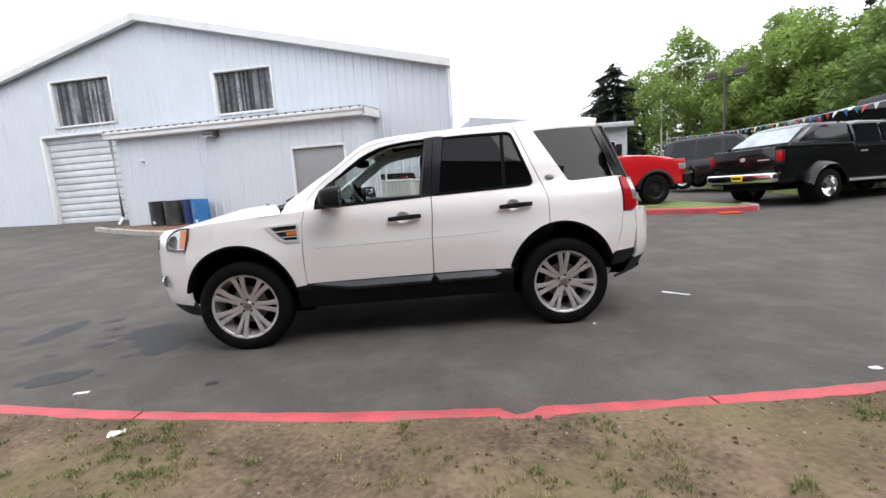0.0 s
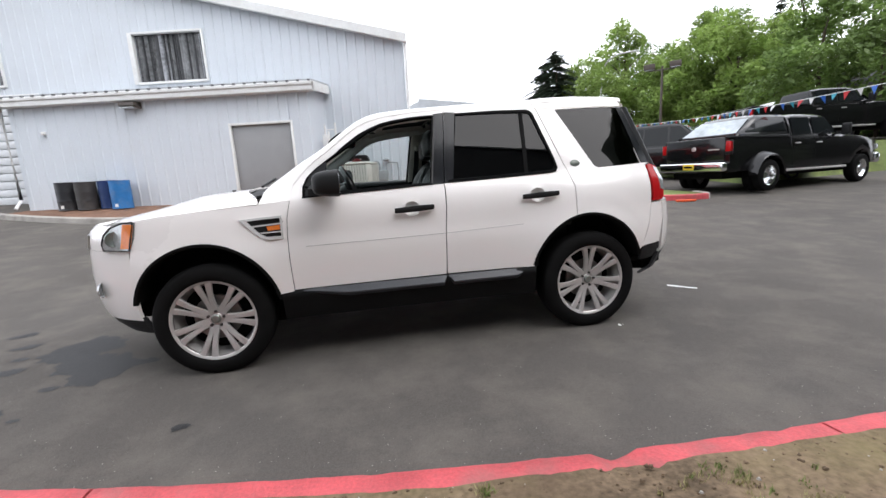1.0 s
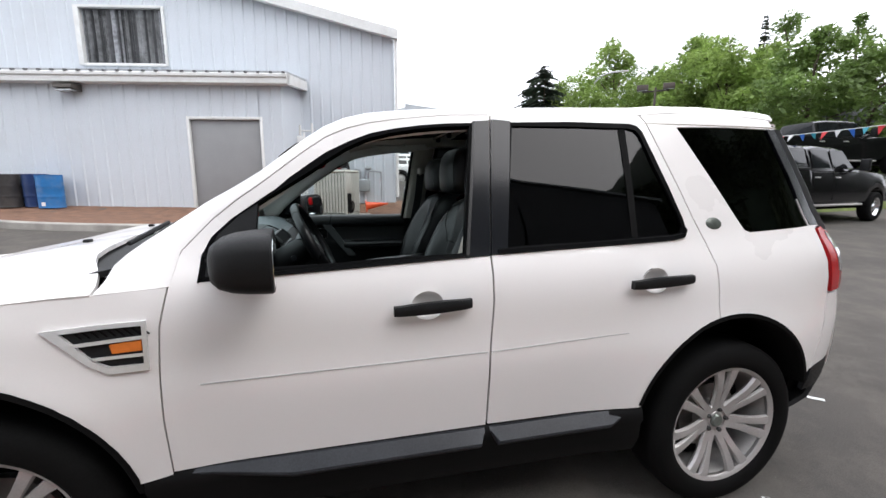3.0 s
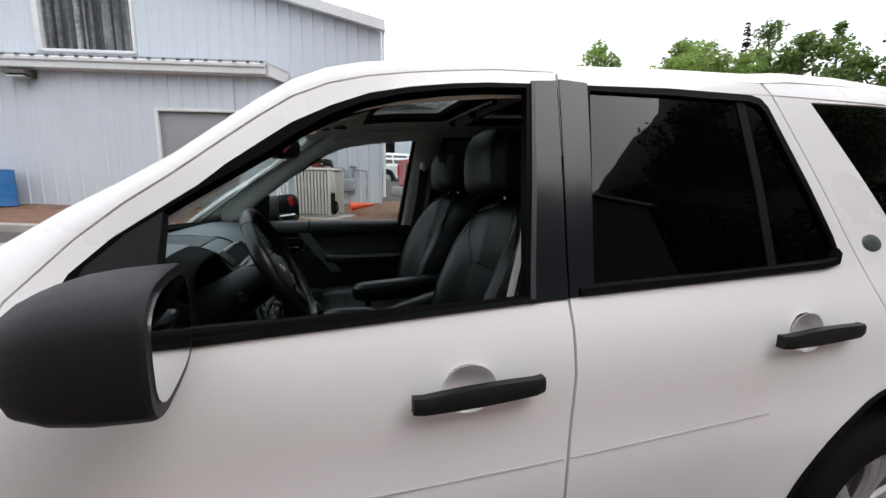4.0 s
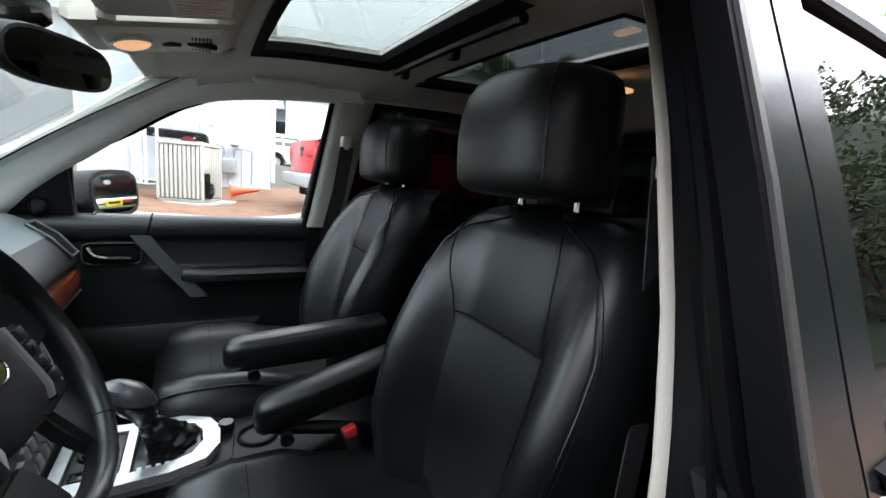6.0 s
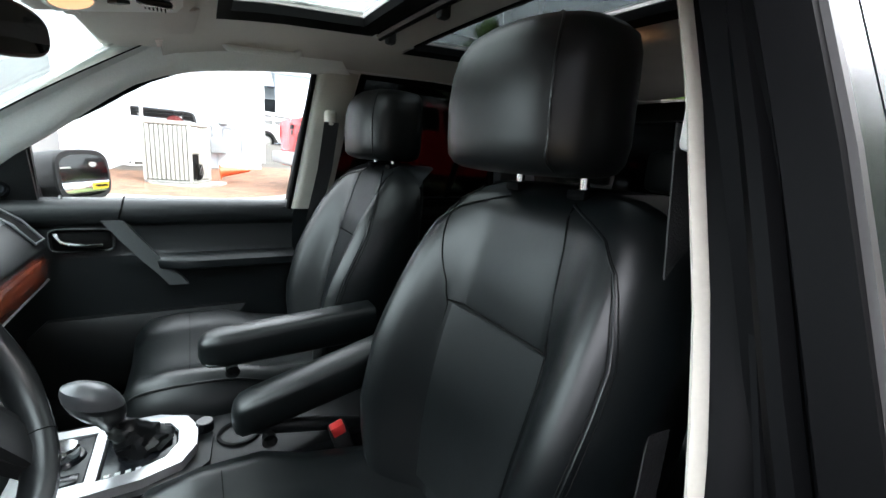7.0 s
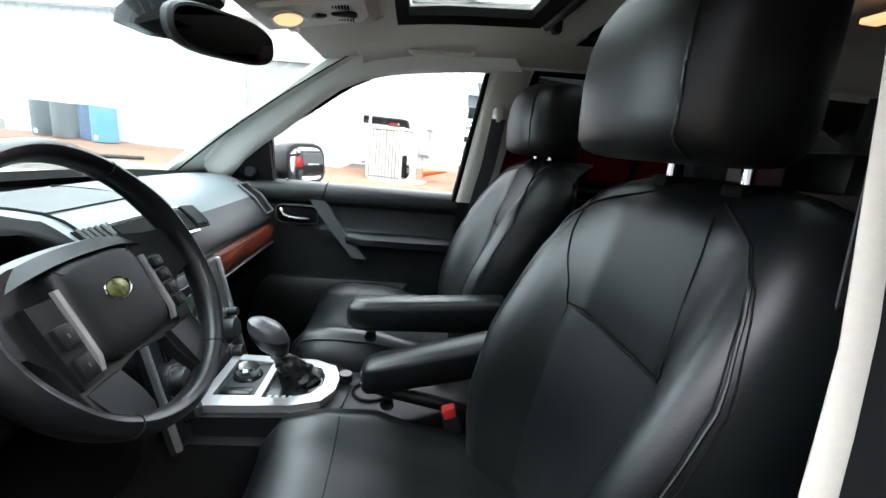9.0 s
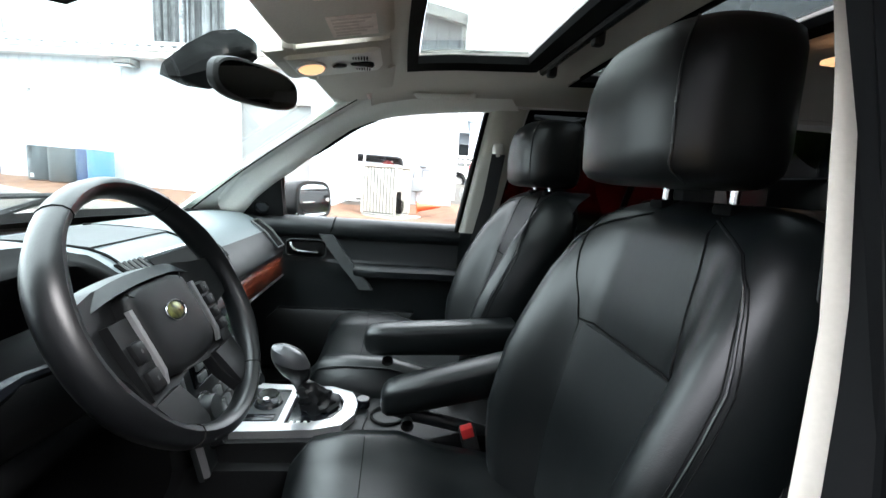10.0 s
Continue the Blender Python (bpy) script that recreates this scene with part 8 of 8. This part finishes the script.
def hatch_car(name, label, paint, m, tall=1.72, length=4.6, cat="car"):
    """A parked SUV: shell, glass house, wheels, lamps. x from rear axle to nose."""
    t = empty(name, label, cat)
    wb, r = 2.75, 0.35
    x0, x1 = -0.95, length - 0.95
    st = []
    for x in np.linspace(x0, x1, 44):
        ar = max([0] + [math.sqrt(max(0, 0.43 ** 2 - (x - c) ** 2)) for c in (0, wb)])
        low = max(0.32, r + ar) if ar > 0 else 0.32
        e = max(0, (x0 + 0.35 - x) / 0.35, (x - x1 + 0.6) / 0.6)
        top = 1.05 - 0.16 * max(0, (x - 2.3) / 1.4) ** 1.5
        w = 0.92 - 0.22 * e ** 2
        st.append((x, [(w - 0.06, low), (w - 0.01, low + 0.03), (w, max(low + 0.05, 0.7)), (w - 0.03, top - 0.06), (w - 0.10, top), (0.3, top + 0.03)]))
    skin(st, t, "body", paint)
    gh = [(x0 + 0.1, 0.80, 0.62, 1.06), (x0 + 0.28, 0.84, 0.62, tall - 0.1), (x0 + 0.6, 0.84, 0.64, tall), (1.2, 0.84, 0.64, tall), (1.6, 0.83, 0.62, tall - 0.05), (2.5, 0.80, 0.72, 1.07)]
    skin([(x, [(w0, 1.0), ((w0 + w1) / 2, (1.0 + z1) / 2), (w1, z1 - 0.06), (w1 - 0.08, z1), (0.2, z1 + 0.01)]) for x, w0, w1, z1 in gh], t, "cabin", paint)
    for s in (-1, 1):
        for a0, a1, b0, b1 in ((x0 + 0.45, 0.35, x0 + 0.62, 0.35), (0.42, 1.22, 0.42, 1.2), (1.29, 2.2, 1.27, 1.6)):
            yy = lambda z: s * (np.interp(z, [1.0, tall - 0.06], [0.84, 0.63]) + 0.014)
            part("side_window", sheet([[(a0, yy(1.1), 1.1), (a1, yy(1.1), 1.1)], [(b0, yy(tall - 0.13), tall - 0.13), (b1, yy(tall - 0.13), tall - 0.13)]], 0.01), CAR_GLASS_DARK, t)
        part("headlamp", box(x1 - 0.45, x1 - 0.12, s * 0.68 - 0.14, s * 0.68 + 0.12, 0.72, 0.86, 0.05), CLEAR_LENS, t)
        part("tail_lamp", box(x0 - 0.01, x0 + 0.2, s * 0.74 - 0.08, s * 0.74 + 0.10, 0.82, 1.05, 0.03), RED_LENS, t)
        part("mirror", box(1.95, 2.10, s * 0.98 - 0.11, s * 0.98 + 0.08, 1.08, 1.24, 0.04), paint, t)
        for x in (0, wb):
            car_wheel(t, x, s, 0.80, r, 0.22, ALLOY)
    part("windscreen", sheet([[(2.46, -0.70, 1.13), (2.52, 0, 1.13), (2.46, 0.70, 1.13)], [(1.68, -0.56, tall - 0.08), (1.73, 0, tall - 0.07), (1.68, 0.56, tall - 0.08)]], 0.01), SKY_GLASS, t)
    part("grille", box(x1 - 0.06, x1 + 0.02, -0.42, 0.42, 0.58, 0.82, 0.03), BLACK_PLASTIC, t)
    part("bumper", box(x1 - 0.1, x1 + 0.05, -0.66, 0.66, 0.34, 0.56, 0.05), BLACK_PLASTIC, t)
    t.matrix_basis = m
    return t


# raised lot behind, with its bank
bank = part("raised_lot", loft([[(13.5 - k, 8.4 - k, z), (60, 8.4 - k + 6, z), (60, 40, z), (13.5 - k, 40, z)] for k, z in ((0.8, 0.1), (0.1, 1.5), (-0.3, 1.62))]), GRASS)
tagged(bank, "low grassy bank up to a raised car lot", "bank", kind="structure")
lot = part("upper_lot", box(14.2, 59, 9.3, 39, 1.60, 1.64), ASPHALT)
tagged(lot, "asphalt of the raised car lot", "lot", kind="structure")
pickup("pickup_truck", "black crew-cab pickup on the raised lot", BLACK_PAINT, pose(17.3, 11.2, 1.64, 0, 0, -12), plate=False)
hatch_car("suv_car", "black SUV parked beyond the grass island", BLACK_PAINT, on_ground(11.9, 11.6, -52, 0.1), 1.85, 4.8)
WHITE2 = material("white_vehicle_paint", (0.72, 0.73, 0.73), 0.3, var=0.03, coat=0.4)
white_hatch = hatch_car("hatchback", "white hatchback with its tailgate raised on the upper lot", WHITE2, pose(20.6, 15.4, 1.64, 0, 0, 165), 1.5, 4.3)
part("tailgate", moved(box(-0.02, 0.02, -0.55, 0.55, 0.0, 1.0, 0.015), pose(-0.35, 0, 1.46, 0, -48, 0)), WHITE2, white_hatch, "raised white tailgate")
hatch_car("hatchback", "white SUV parked behind the red pickup", WHITE2, on_ground(4.0, 21.0, 12, -0.25), 1.65, 4.5)
hatch_car("hatchback", "silver car in the far row under the trees", material("silver_vehicle_paint", (0.35, 0.36, 0.37), 0.3, metal=0.5), on_ground(11.5, 22, 160, 0.1), 1.5, 4.4)

# grass island with its red kerb
isl = [(5.2, 6.6), (6.2, 6.05), (7.6, 5.6), (8.9, 5.35), (9.5, 5.5), (9.6, 6.0), (9.0, 7.4), (8.2, 9.4), (6.6, 10.2), (5.4, 9.4)]
island = part("grass_island", flip_out(panel(isl, lambda x, y: Vector((x, y, height(x, y) + 0.10 + 0.015 * noise.noise((x * 3, y * 3, 1)))), step=0.3), Vector((0, 0, 1))), GRASS)
tagged(island, "mown green grass island with a red kerb", "grass island", kind="structure")
ie = smooth_line([Vector((*p, 0)) for p in isl[:6]], 8)
for i0, i1, mat, nm, lb in ((0, 30, RED_KERB, "island_kerb", "red-painted kerb of the grass island"), (30, len(ie) - 1, CONCRETE, "island_kerb", "bare concrete nose of the island kerb")):
    rows = []
    for i in range(i0, i1 + 1):
        p = ie[i]
        d = (ie[min(i + 1, len(ie) - 1)] - ie[max(i - 1, 0)]).normalized()
        nrm = Vector((d.y, -d.x, 0))
        h = height(p.x, p.y)
        rows.append([p + nrm * a + Vector((0, 0, h + b)) for a, b in ((0.10, -0.05), (0.09, 0.11), (0.07, 0.13), (-0.06, 0.13), (-0.07, -0.05))])
    tagged(part(nm, loft(rows), mat), lb, "kerb", kind="structure")
tagged(part("orange_scrap", moved(box(-0.22, 0.22, -0.06, 0.06, 0, 0.05, 0.015), on_ground(8.55, 5.05, -12)), ORANGE), "flattened orange plastic scrap by the kerb", "scrap")
# litter
for x, y, z, turn, sx, sy, lb in ((-0.02, -2.33, 0.145, 30, 0.036, 0.024, "crumpled white paper scrap on the dirt"), (4.01, -0.26, 0.012, -48, 0.13, 0.017, "thin white paint scrape on the asphalt"), (4.07, -2.10, 0.006, 10, 0.03, 0.02, "small white litter scrap"), (2.9, -0.95, 0.004, 60, 0.02, 0.02, "small white litter scrap"), (-0.87, -1.48, 0.006, 10, 0.045, 0.016, "small white litter scrap")):
    bm = bmesh.new()
    bmesh.ops.create_grid(bm, x_segments=4, y_segments=3, size=1)
    for v in bm.verts:
        v.co = Vector((v.co.x * sx, v.co.y * sy, 0.5 * sy * noise.noise((v.co.x * 3, v.co.y * 3, x))))
    o = part("litter", thicken(moved(bm, pose(x, y, z, 0, 0, turn)), 0.001), TRIM_WHITE)
    tagged(o, lb, "litter")

# ---- trees ----
def leaf_cloud(centres, count, size, seed, droop=0.0):
    r = random.Random(seed)
    verts, faces = [], []
    for cx, cy, cz, rad, rz in centres:
        n = int(count * rad * rad)
        for _ in range(n):
            while True:
                a, b, c = r.uniform(-1, 1), r.uniform(-1, 1), r.uniform(-1, 1)
                d = a * a + b * b + c * c
                if 0.25 < d < 1:
                    break
            x, y, z = cx + a * rad, cy + b * rad, cz + c * rz
            s = size * r.uniform(0.5, 1.3)
            ux, uy, uz = r.gauss(0, 1), r.gauss(0, 1), r.gauss(0, 0.6) - droop
            vx, vy, vz = r.gauss(0, 1), r.gauss(0, 1), r.gauss(0, 0.6)
            l1 = s / math.sqrt(ux * ux + uy * uy + uz * uz + 1e-6)
            l2 = 0.55 * s / math.sqrt(vx * vx + vy * vy + vz * vz + 1e-6)
            i = len(verts)
            verts += [(x - ux * l1, y - uy * l1, z - uz * l1), (x + vx * l2, y + vy * l2, z + vz * l2), (x + ux * l1, y + uy * l1, z + uz * l1), (x - vx * l2, y - vy * l2, z - vz * l2)]
            faces.append((i, i + 1, i + 2, i + 3))
    me = bpy.data.meshes.new("crown")
    me.from_pydata(verts, [], faces)
    return me


def broadleaf(x, y, h, spread, mat, seed, z=None, label="tall leafy green deciduous tree behind the parked cars", dens=150):
    r = random.Random(seed)
    z = height(x, y) if z is None else z
    t = empty("tree", label, "tree", "trees behind the lot")
    part("trunk", tube([(0, 0, -0.1), (0.1, 0, h * 0.3), (0.0, 0.1, h * 0.6), (0.1, 0, h * 0.92)], [h * 0.022, h * 0.017, h * 0.010, 0.02], 8), BARK, t)
    centres = []
    for k in range(9):
        a, lv = k * 2.4 + r.uniform(-0.4, 0.4), 0.22 + 0.62 * k / 9
        reach = spread * (0.9 - 0.55 * lv) * r.uniform(0.7, 1.1)
        tip = (reach * math.cos(a), reach * math.sin(a), h * (lv + 0.12))
        part("limb", tube([(0, 0, h * lv), (tip[0] * 0.5, tip[1] * 0.5, h * (lv + 0.08)), tip], [h * 0.008, h * 0.005, 0.02], 6), BARK, t)
    for _ in range(64):
        lv = r.uniform(0.06, 0.97)
        prof = math.sin(math.pi * min(1, (lv * 0.9 + 0.12))) ** 0.7
        rr = spread * prof * math.sqrt(r.random())
        a = r.uniform(0, 6.28)
        q = spread * r.uniform(0.16, 0.36) * (0.5 + 0.5 * prof)
        centres.append((rr * math.cos(a), rr * math.sin(a), h * lv, q, q * r.uniform(0.6, 1.0)))
    me = leaf_cloud(centres, dens, 0.19 if h > 3 else 0.05, seed)
    me.materials.append(mat)
    o = new("crown", me)
    o.parent = t
    t.matrix_basis = pose(x, y, z, 0, 0, r.uniform(0, 360))
    return t


def conifer(x, y, h, spread, seed, z=None, dens=1.0):
    r = random.Random(seed)
    z = height(x, y) if z is None else z
    t = empty("conifer", "tall dark green conifer against the pale sky", "tree", "conifers behind the lot")
    part("trunk", tube([(0, 0, -0.1), (0, 0, h * 0.5), (0, 0, h)], [h * 0.016, h * 0.009, 0.01], 7), BARK, t)
    verts, faces = [], []
    lv = 0.12
    while lv < 0.99:
        reach = spread * (1 - lv) ** 0.8 * r.uniform(0.6, 1.15) + 0.15
        for _ in range(r.randint(4, 6)):
            a = r.uniform(0, 6.28)
            dx, dy = math.cos(a), math.sin(a)
            L = reach * r.uniform(0.7, 1.1)
            steps = max(3, int(L / 0.22))
            for k in range(steps):
                t0 = (k + 0.5) / steps
                px, py, pz = dx * L * t0, dy * L * t0, h * lv - 0.28 * L * t0 * t0 + 0.05 * L
                for _ in range(int(7 * dens)):
                    b = a + r.choice((-1, 1)) * r.uniform(0.3, 1.2)
                    s = (0.35 + 0.4 * (1 - t0)) * min(1, L) * r.uniform(0.6, 1.2)
                    ex, ey, ez = math.cos(b) * s, math.sin(b) * s, -0.35 * s + r.gauss(0, 0.06)
                    wx, wy = -math.sin(b) * 0.11, math.cos(b) * 0.11
                    i = len(verts)
                    verts += [(px + wx, py + wy, pz), (px - wx, py - wy, pz - 0.04), (px + ex, py + ey, pz + ez)]
                    faces.append((i, i + 1, i + 2))
        lv += r.uniform(0.012, 0.028)
    me = bpy.data.meshes.new("crown")
    me.from_pydata(verts, [], faces)
    me.materials.append(LEAF_DARK)
    o = new("crown", me)
    o.parent = t
    t.matrix_basis = pose(x, y, z)
    return t


def far(bearing, d):
    return 1.1 + d * math.sin(radians(bearing)), -2.5 + d * math.cos(radians(bearing))


for i, (b, d, h, sp, kind) in enumerate(((26.3, 50, 12.6, 8.6, "c"), (25.0, 54, 12.2, 8.0, "c"), (29.5, 50, 11.3, 3.2, "l"), (34.3, 45, 12.8, 4.2, "l"), (39.0, 48, 10.8, 3.8, "m"), (42.6, 42, 11.5, 4.2, "l"), (45.8, 40, 11.0, 4.4, "l"), (48.9, 56, 16.5, 2.4, "c"), (49.5, 41, 10.0, 4.2, "l"), (53.0, 34, 9.2, 3.6, "m"), (57.5, 33, 7.6, 3.2, "m"), (56.0, 45, 12.6, 1.7, "m"), (57.0, 52, 11.5, 2.6, "c"), (60.9, 44, 16.8, 3.0, "c"), (63.2, 38, 14.0, 2.8, "c"), (65.8, 42, 16.5, 3.0, "c"), (70, 38, 13, 4.5, "l"), (28, 62, 13, 4.5, "m"), (36.5, 60, 15, 5.0, "m"), (44, 56, 16, 5.0, "m"), (51, 52, 15, 4.4, "m"))):
    x, y = far(b, d)
    if kind == "c":
        conifer(x, y, h, sp, 50 + i, None, 2.2 if b < 26 else 1.4)
    else:
        broadleaf(x, y, h, sp, LEAF_LIGHT if kind == "l" else LEAF_MID, 80 + i, dens=230 if d < 50 else 150)
# the wooded slope behind the camera, curving round the yard's open side
ARC = [radians(a) for a in np.linspace(-60, 88, 60)]


def slope(a, d, h):
    x, y = 1.7 + d * math.sin(a), -0.7 - d * math.cos(a)
    h *= np.interp(math.degrees(a), [-60, 30, 50, 62, 70, 77, 82, 88], [1.0, 1.3, 1.85, 2.25, 1.9, 1.32, 1.0, 0.85])
    return (x, y, h + (0.13 * h * noise.noise((x * 0.18, y * 0.18, 2)) if h > 1 else 0))


hill = part("wooded_hill", sheet([[slope(a, d, h) for a in ARC] for d, h in ((21, -0.1), (23, 3.0), (26, 7.0), (30, 11.0), (36, 15.0), (44, 18.0), (60, 16.0), (90, -0.5))]), LEAF_DARK)
tagged(hill, "dark wooded slope across the road", "hill", kind="structure")
for i in range(16):
    a = radians(-8 + i * 6.1 + 2 * math.sin(i * 2.3))
    d = 23.5 + 2.0 * (i % 3)
    x, y, z = slope(a, d, np.interp(d, [21, 23, 26, 30], [0, 3, 7, 11]))
    broadleaf(x, y, 7.0 + 1.1 * ((i * 7) % 4), 4.4, LEAF_WOOD, 200 + i, z - 4.2, "dark leafy tree on the wooded slope", 110)
for i in range(8):
    a = radians(-12 + i * 12.5)
    x, y, z = slope(a, 21.8, 0.8)
    broadleaf(x, y, 8 + (i % 3), 3.6, LEAF_WOOD, 300 + i, z - 0.9, "leafy tree on the slope across the road", 60)
bush = broadleaf(17.2, 9.9, 1.3, 0.9, LEAF_LIGHT, 400, 1.2, "low light green shrub on the bank", 160)

# lamp posts
LAMP_BROWN = material("brown_lamp_paint", (0.06, 0.045, 0.035), 0.5)


def lot_light(x, y, h, turn, lb):
    t = empty("lot_light", lb, "lamp post", "lot lights")
    part("pole", tube([(0, 0, 0), (0, 0, h)], [0.09, 0.06], 8), LAMP_BROWN, t)
    part("crossarm", box(-0.75, 0.75, -0.04, 0.04, h - 0.25, h - 0.17, 0.01), LAMP_BROWN, t)
    for s in (-1, 1):
        part("head", box(s * 0.72 - 0.32, s * 0.72 + 0.32, -0.25, 0.25, h - 0.16, h + 0.18, 0.04), LAMP_BROWN, t)
        part("lens", box(s * 0.72 - 0.26, s * 0.72 + 0.26, -0.2, 0.2, h - 0.185, h - 0.16), CLEAR_LENS, t)
    t.matrix_basis = on_ground(x, y, turn)


lot_light(*far(38.9, 30), 5.9, -40, "brown twin-head lot light on a tall pole")
lot_light(20.9, 8.2, 6.9, -62, "brown twin-head lot light near the conifers")
sl = empty("street_lamp", "grey street lamp with a long curved arm", "lamp post")
part("pole", tube(smooth_line([(0, 0, 0), (0, 0, 7), (0.2, 0, 9.2), (1.2, 0, 10.2), (2.8, 0, 10.4)], 5), 0.08, 8), ALLOY, sl)
part("head", box(2.7, 3.4, -0.14, 0.14, 10.32, 10.46, 0.05), ALLOY, sl)
sl.matrix_basis = on_ground(*far(31.8, 42), -33) @ Matrix.Diagonal((0.9, 0.9, 0.9, 1))

# bunting
FLAGS = [material("flag_" + n, c, 0.6, var=0.1) for n, c in (("red", (0.5, 0.02, 0.025)), ("white", (0.72, 0.72, 0.72)), ("blue", (0.01, 0.10, 0.42)), ("teal", (0.02, 0.25, 0.33)))]
bun = empty("bunting", "string of small red, white and blue pennants over the lot", "bunting")
pa, pb = Vector((15.8, 19.8, 3.35)), Vector((10.6, -1.3, 2.55))
line = [pa.lerp(pb, k / 66) + Vector((0, 0, -0.3 * math.sin(math.pi * k / 66))) for k in range(67)]
part("cord", tube(line, 0.008, 5), TRIM_WHITE, bun)
for k in range(66):
    p = line[k]
    d = (line[k + 1] - p).normalized() * 0.17
    dr = Vector((0.06 * math.sin(k * 2.1), 0.05 * math.cos(k * 1.7), -0.17 - 0.02 * math.sin(k * 3.3)))
    bm = bmesh.new()
    bm.faces.new([bm.verts.new(q) for q in (p, p + d, p + d * 0.5 + dr)])
    part("pennant", thicken(bm, 0.002), FLAGS[k % 4], bun)
pp = part("bunting_pole", tube([(10.6, -1.3, 0.0), (10.6, -1.3, 2.6)], 0.03, 8), ALLOY)
tagged(pp, "thin metal pole holding the pennant string", "pole")
pp2 = part("bunting_pole", tube([(15.8, 19.8, 1.6), (15.8, 19.8, 3.8)], 0.03, 8), ALLOY)
tagged(pp2, "thin metal pole holding the pennant string", "pole")

# far buildings
arch_b = empty("far_building", "low grey building with an arched entrance canopy", "building")
GREYWALL = material("grey_stucco", (0.42, 0.44, 0.46), 0.8, var=0.1)
part("wall", box(-4, 12, 0, 8, 0, 4.0), GREYWALL, arch_b)
part("roof", box(-4.3, 12.3, -0.6, 8.3, 4.0, 4.4, 0.03), ROOF_METAL, arch_b)
part("canopy", loft([[(2.2 * math.cos(a), y, 3.6 + 1.8 * math.sin(a)) for a in np.linspace(0, math.pi, 13)] + [(-2.0, y, 3.6), (2.0, y, 3.6)] for y in (-1.2, 0.1)]), ROOF_METAL, arch_b, "arched grey canopy")
for s in (-1, 1):
    part("column", box(s * 1.9 - 0.15, s * 1.9 + 0.15, -1.2, -0.9, 0, 3.6), TRIM_WHITE, arch_b)
for x in (-2.8, 0.0, 4.0, 7.0, 10.0):
    w = part("window", box(x - 1.0, x + 1.0, -0.03, 0.04, 0.9, 2.9), CAR_GLASS_DARK, arch_b)
    part("window_frame", box(x - 1.06, x + 1.06, -0.02, 0.02, 0.84, 2.96), TRIM_WHITE, arch_b)
arch_b.matrix_basis = pose(6.6, 31.0, 1.4, 0, 0, -4)
annex2 = empty("rear_shed", "pale blue-white metal shed behind the workshop", "building")
part("wall", box(0, 5.5, 0, 8, 0, 3.6), SIDING, annex2)
part("roof", loft([[(-0.2, y, 3.6), (5.7, y, 3.6), (5.7, y, 3.75), (-0.2, y, 4.5)] for y in (-0.2, 8.2)]), ROOF_METAL, annex2)
annex2.matrix_basis = BM @ pose(2.7, 14, 1.2)
across = empty("hall", "tall dark grey metal hall behind the dirt verge", "building")
HALL = material("dark_grey_cladding", (0.15, 0.154, 0.16), 0.7, var=0.15, scale=0.4, fine=8)
part("wall", loft([[(-22, y, 0), (12.5, y, 0), (12.5, y, 8.4), (2.0, y, 12.3), (-22, y, 8.4)] for y in (-22.0, -10.6)]), HALL, across, "flat dark grey gable wall")
for a, b in (((12.7, 8.35), (2.0, 12.35)), ((2.0, 12.35), (-22.2, 8.35))):
    part("roof", loft([[(p[0], y, p[1]), (p[0], y, p[1] + 0.2)] + [(q[0], y, q[1] + 0.2), (q[0], y, q[1])] for y in (-22.2, -10.4) for p, q in ((a, b),)]), ROOF_METAL, across)
for x in (-14, -7, 0, 7):
    part("panel_seam", box(x - 0.03, x + 0.03, -10.61, -10.57, 0, 8.3), DARK_UNDER, across)
brown = empty("far_house", "low brown building with a broad dark roof behind the lot", "building")
part("wall", box(-7, 7, -3, 3, 0, 2.8), material("brown_cladding", (0.16, 0.13, 0.11), 0.8, var=0.2), brown)
part("roof", loft([[(-8, -4, 2.8), (8, -4, 2.8), (8, 4, 2.8), (-8, 4, 2.8)], [(-6, 0, 4.4), (6, 0, 4.4), (6, 0.1, 4.4), (-6, 0.1, 4.4)]]), material("dark_shingle", (0.04, 0.042, 0.045), 0.9, var=0.3, fine=30), brown)
brown.matrix_basis = pose(36, 14.5, 1.64, 0, 0, -60)
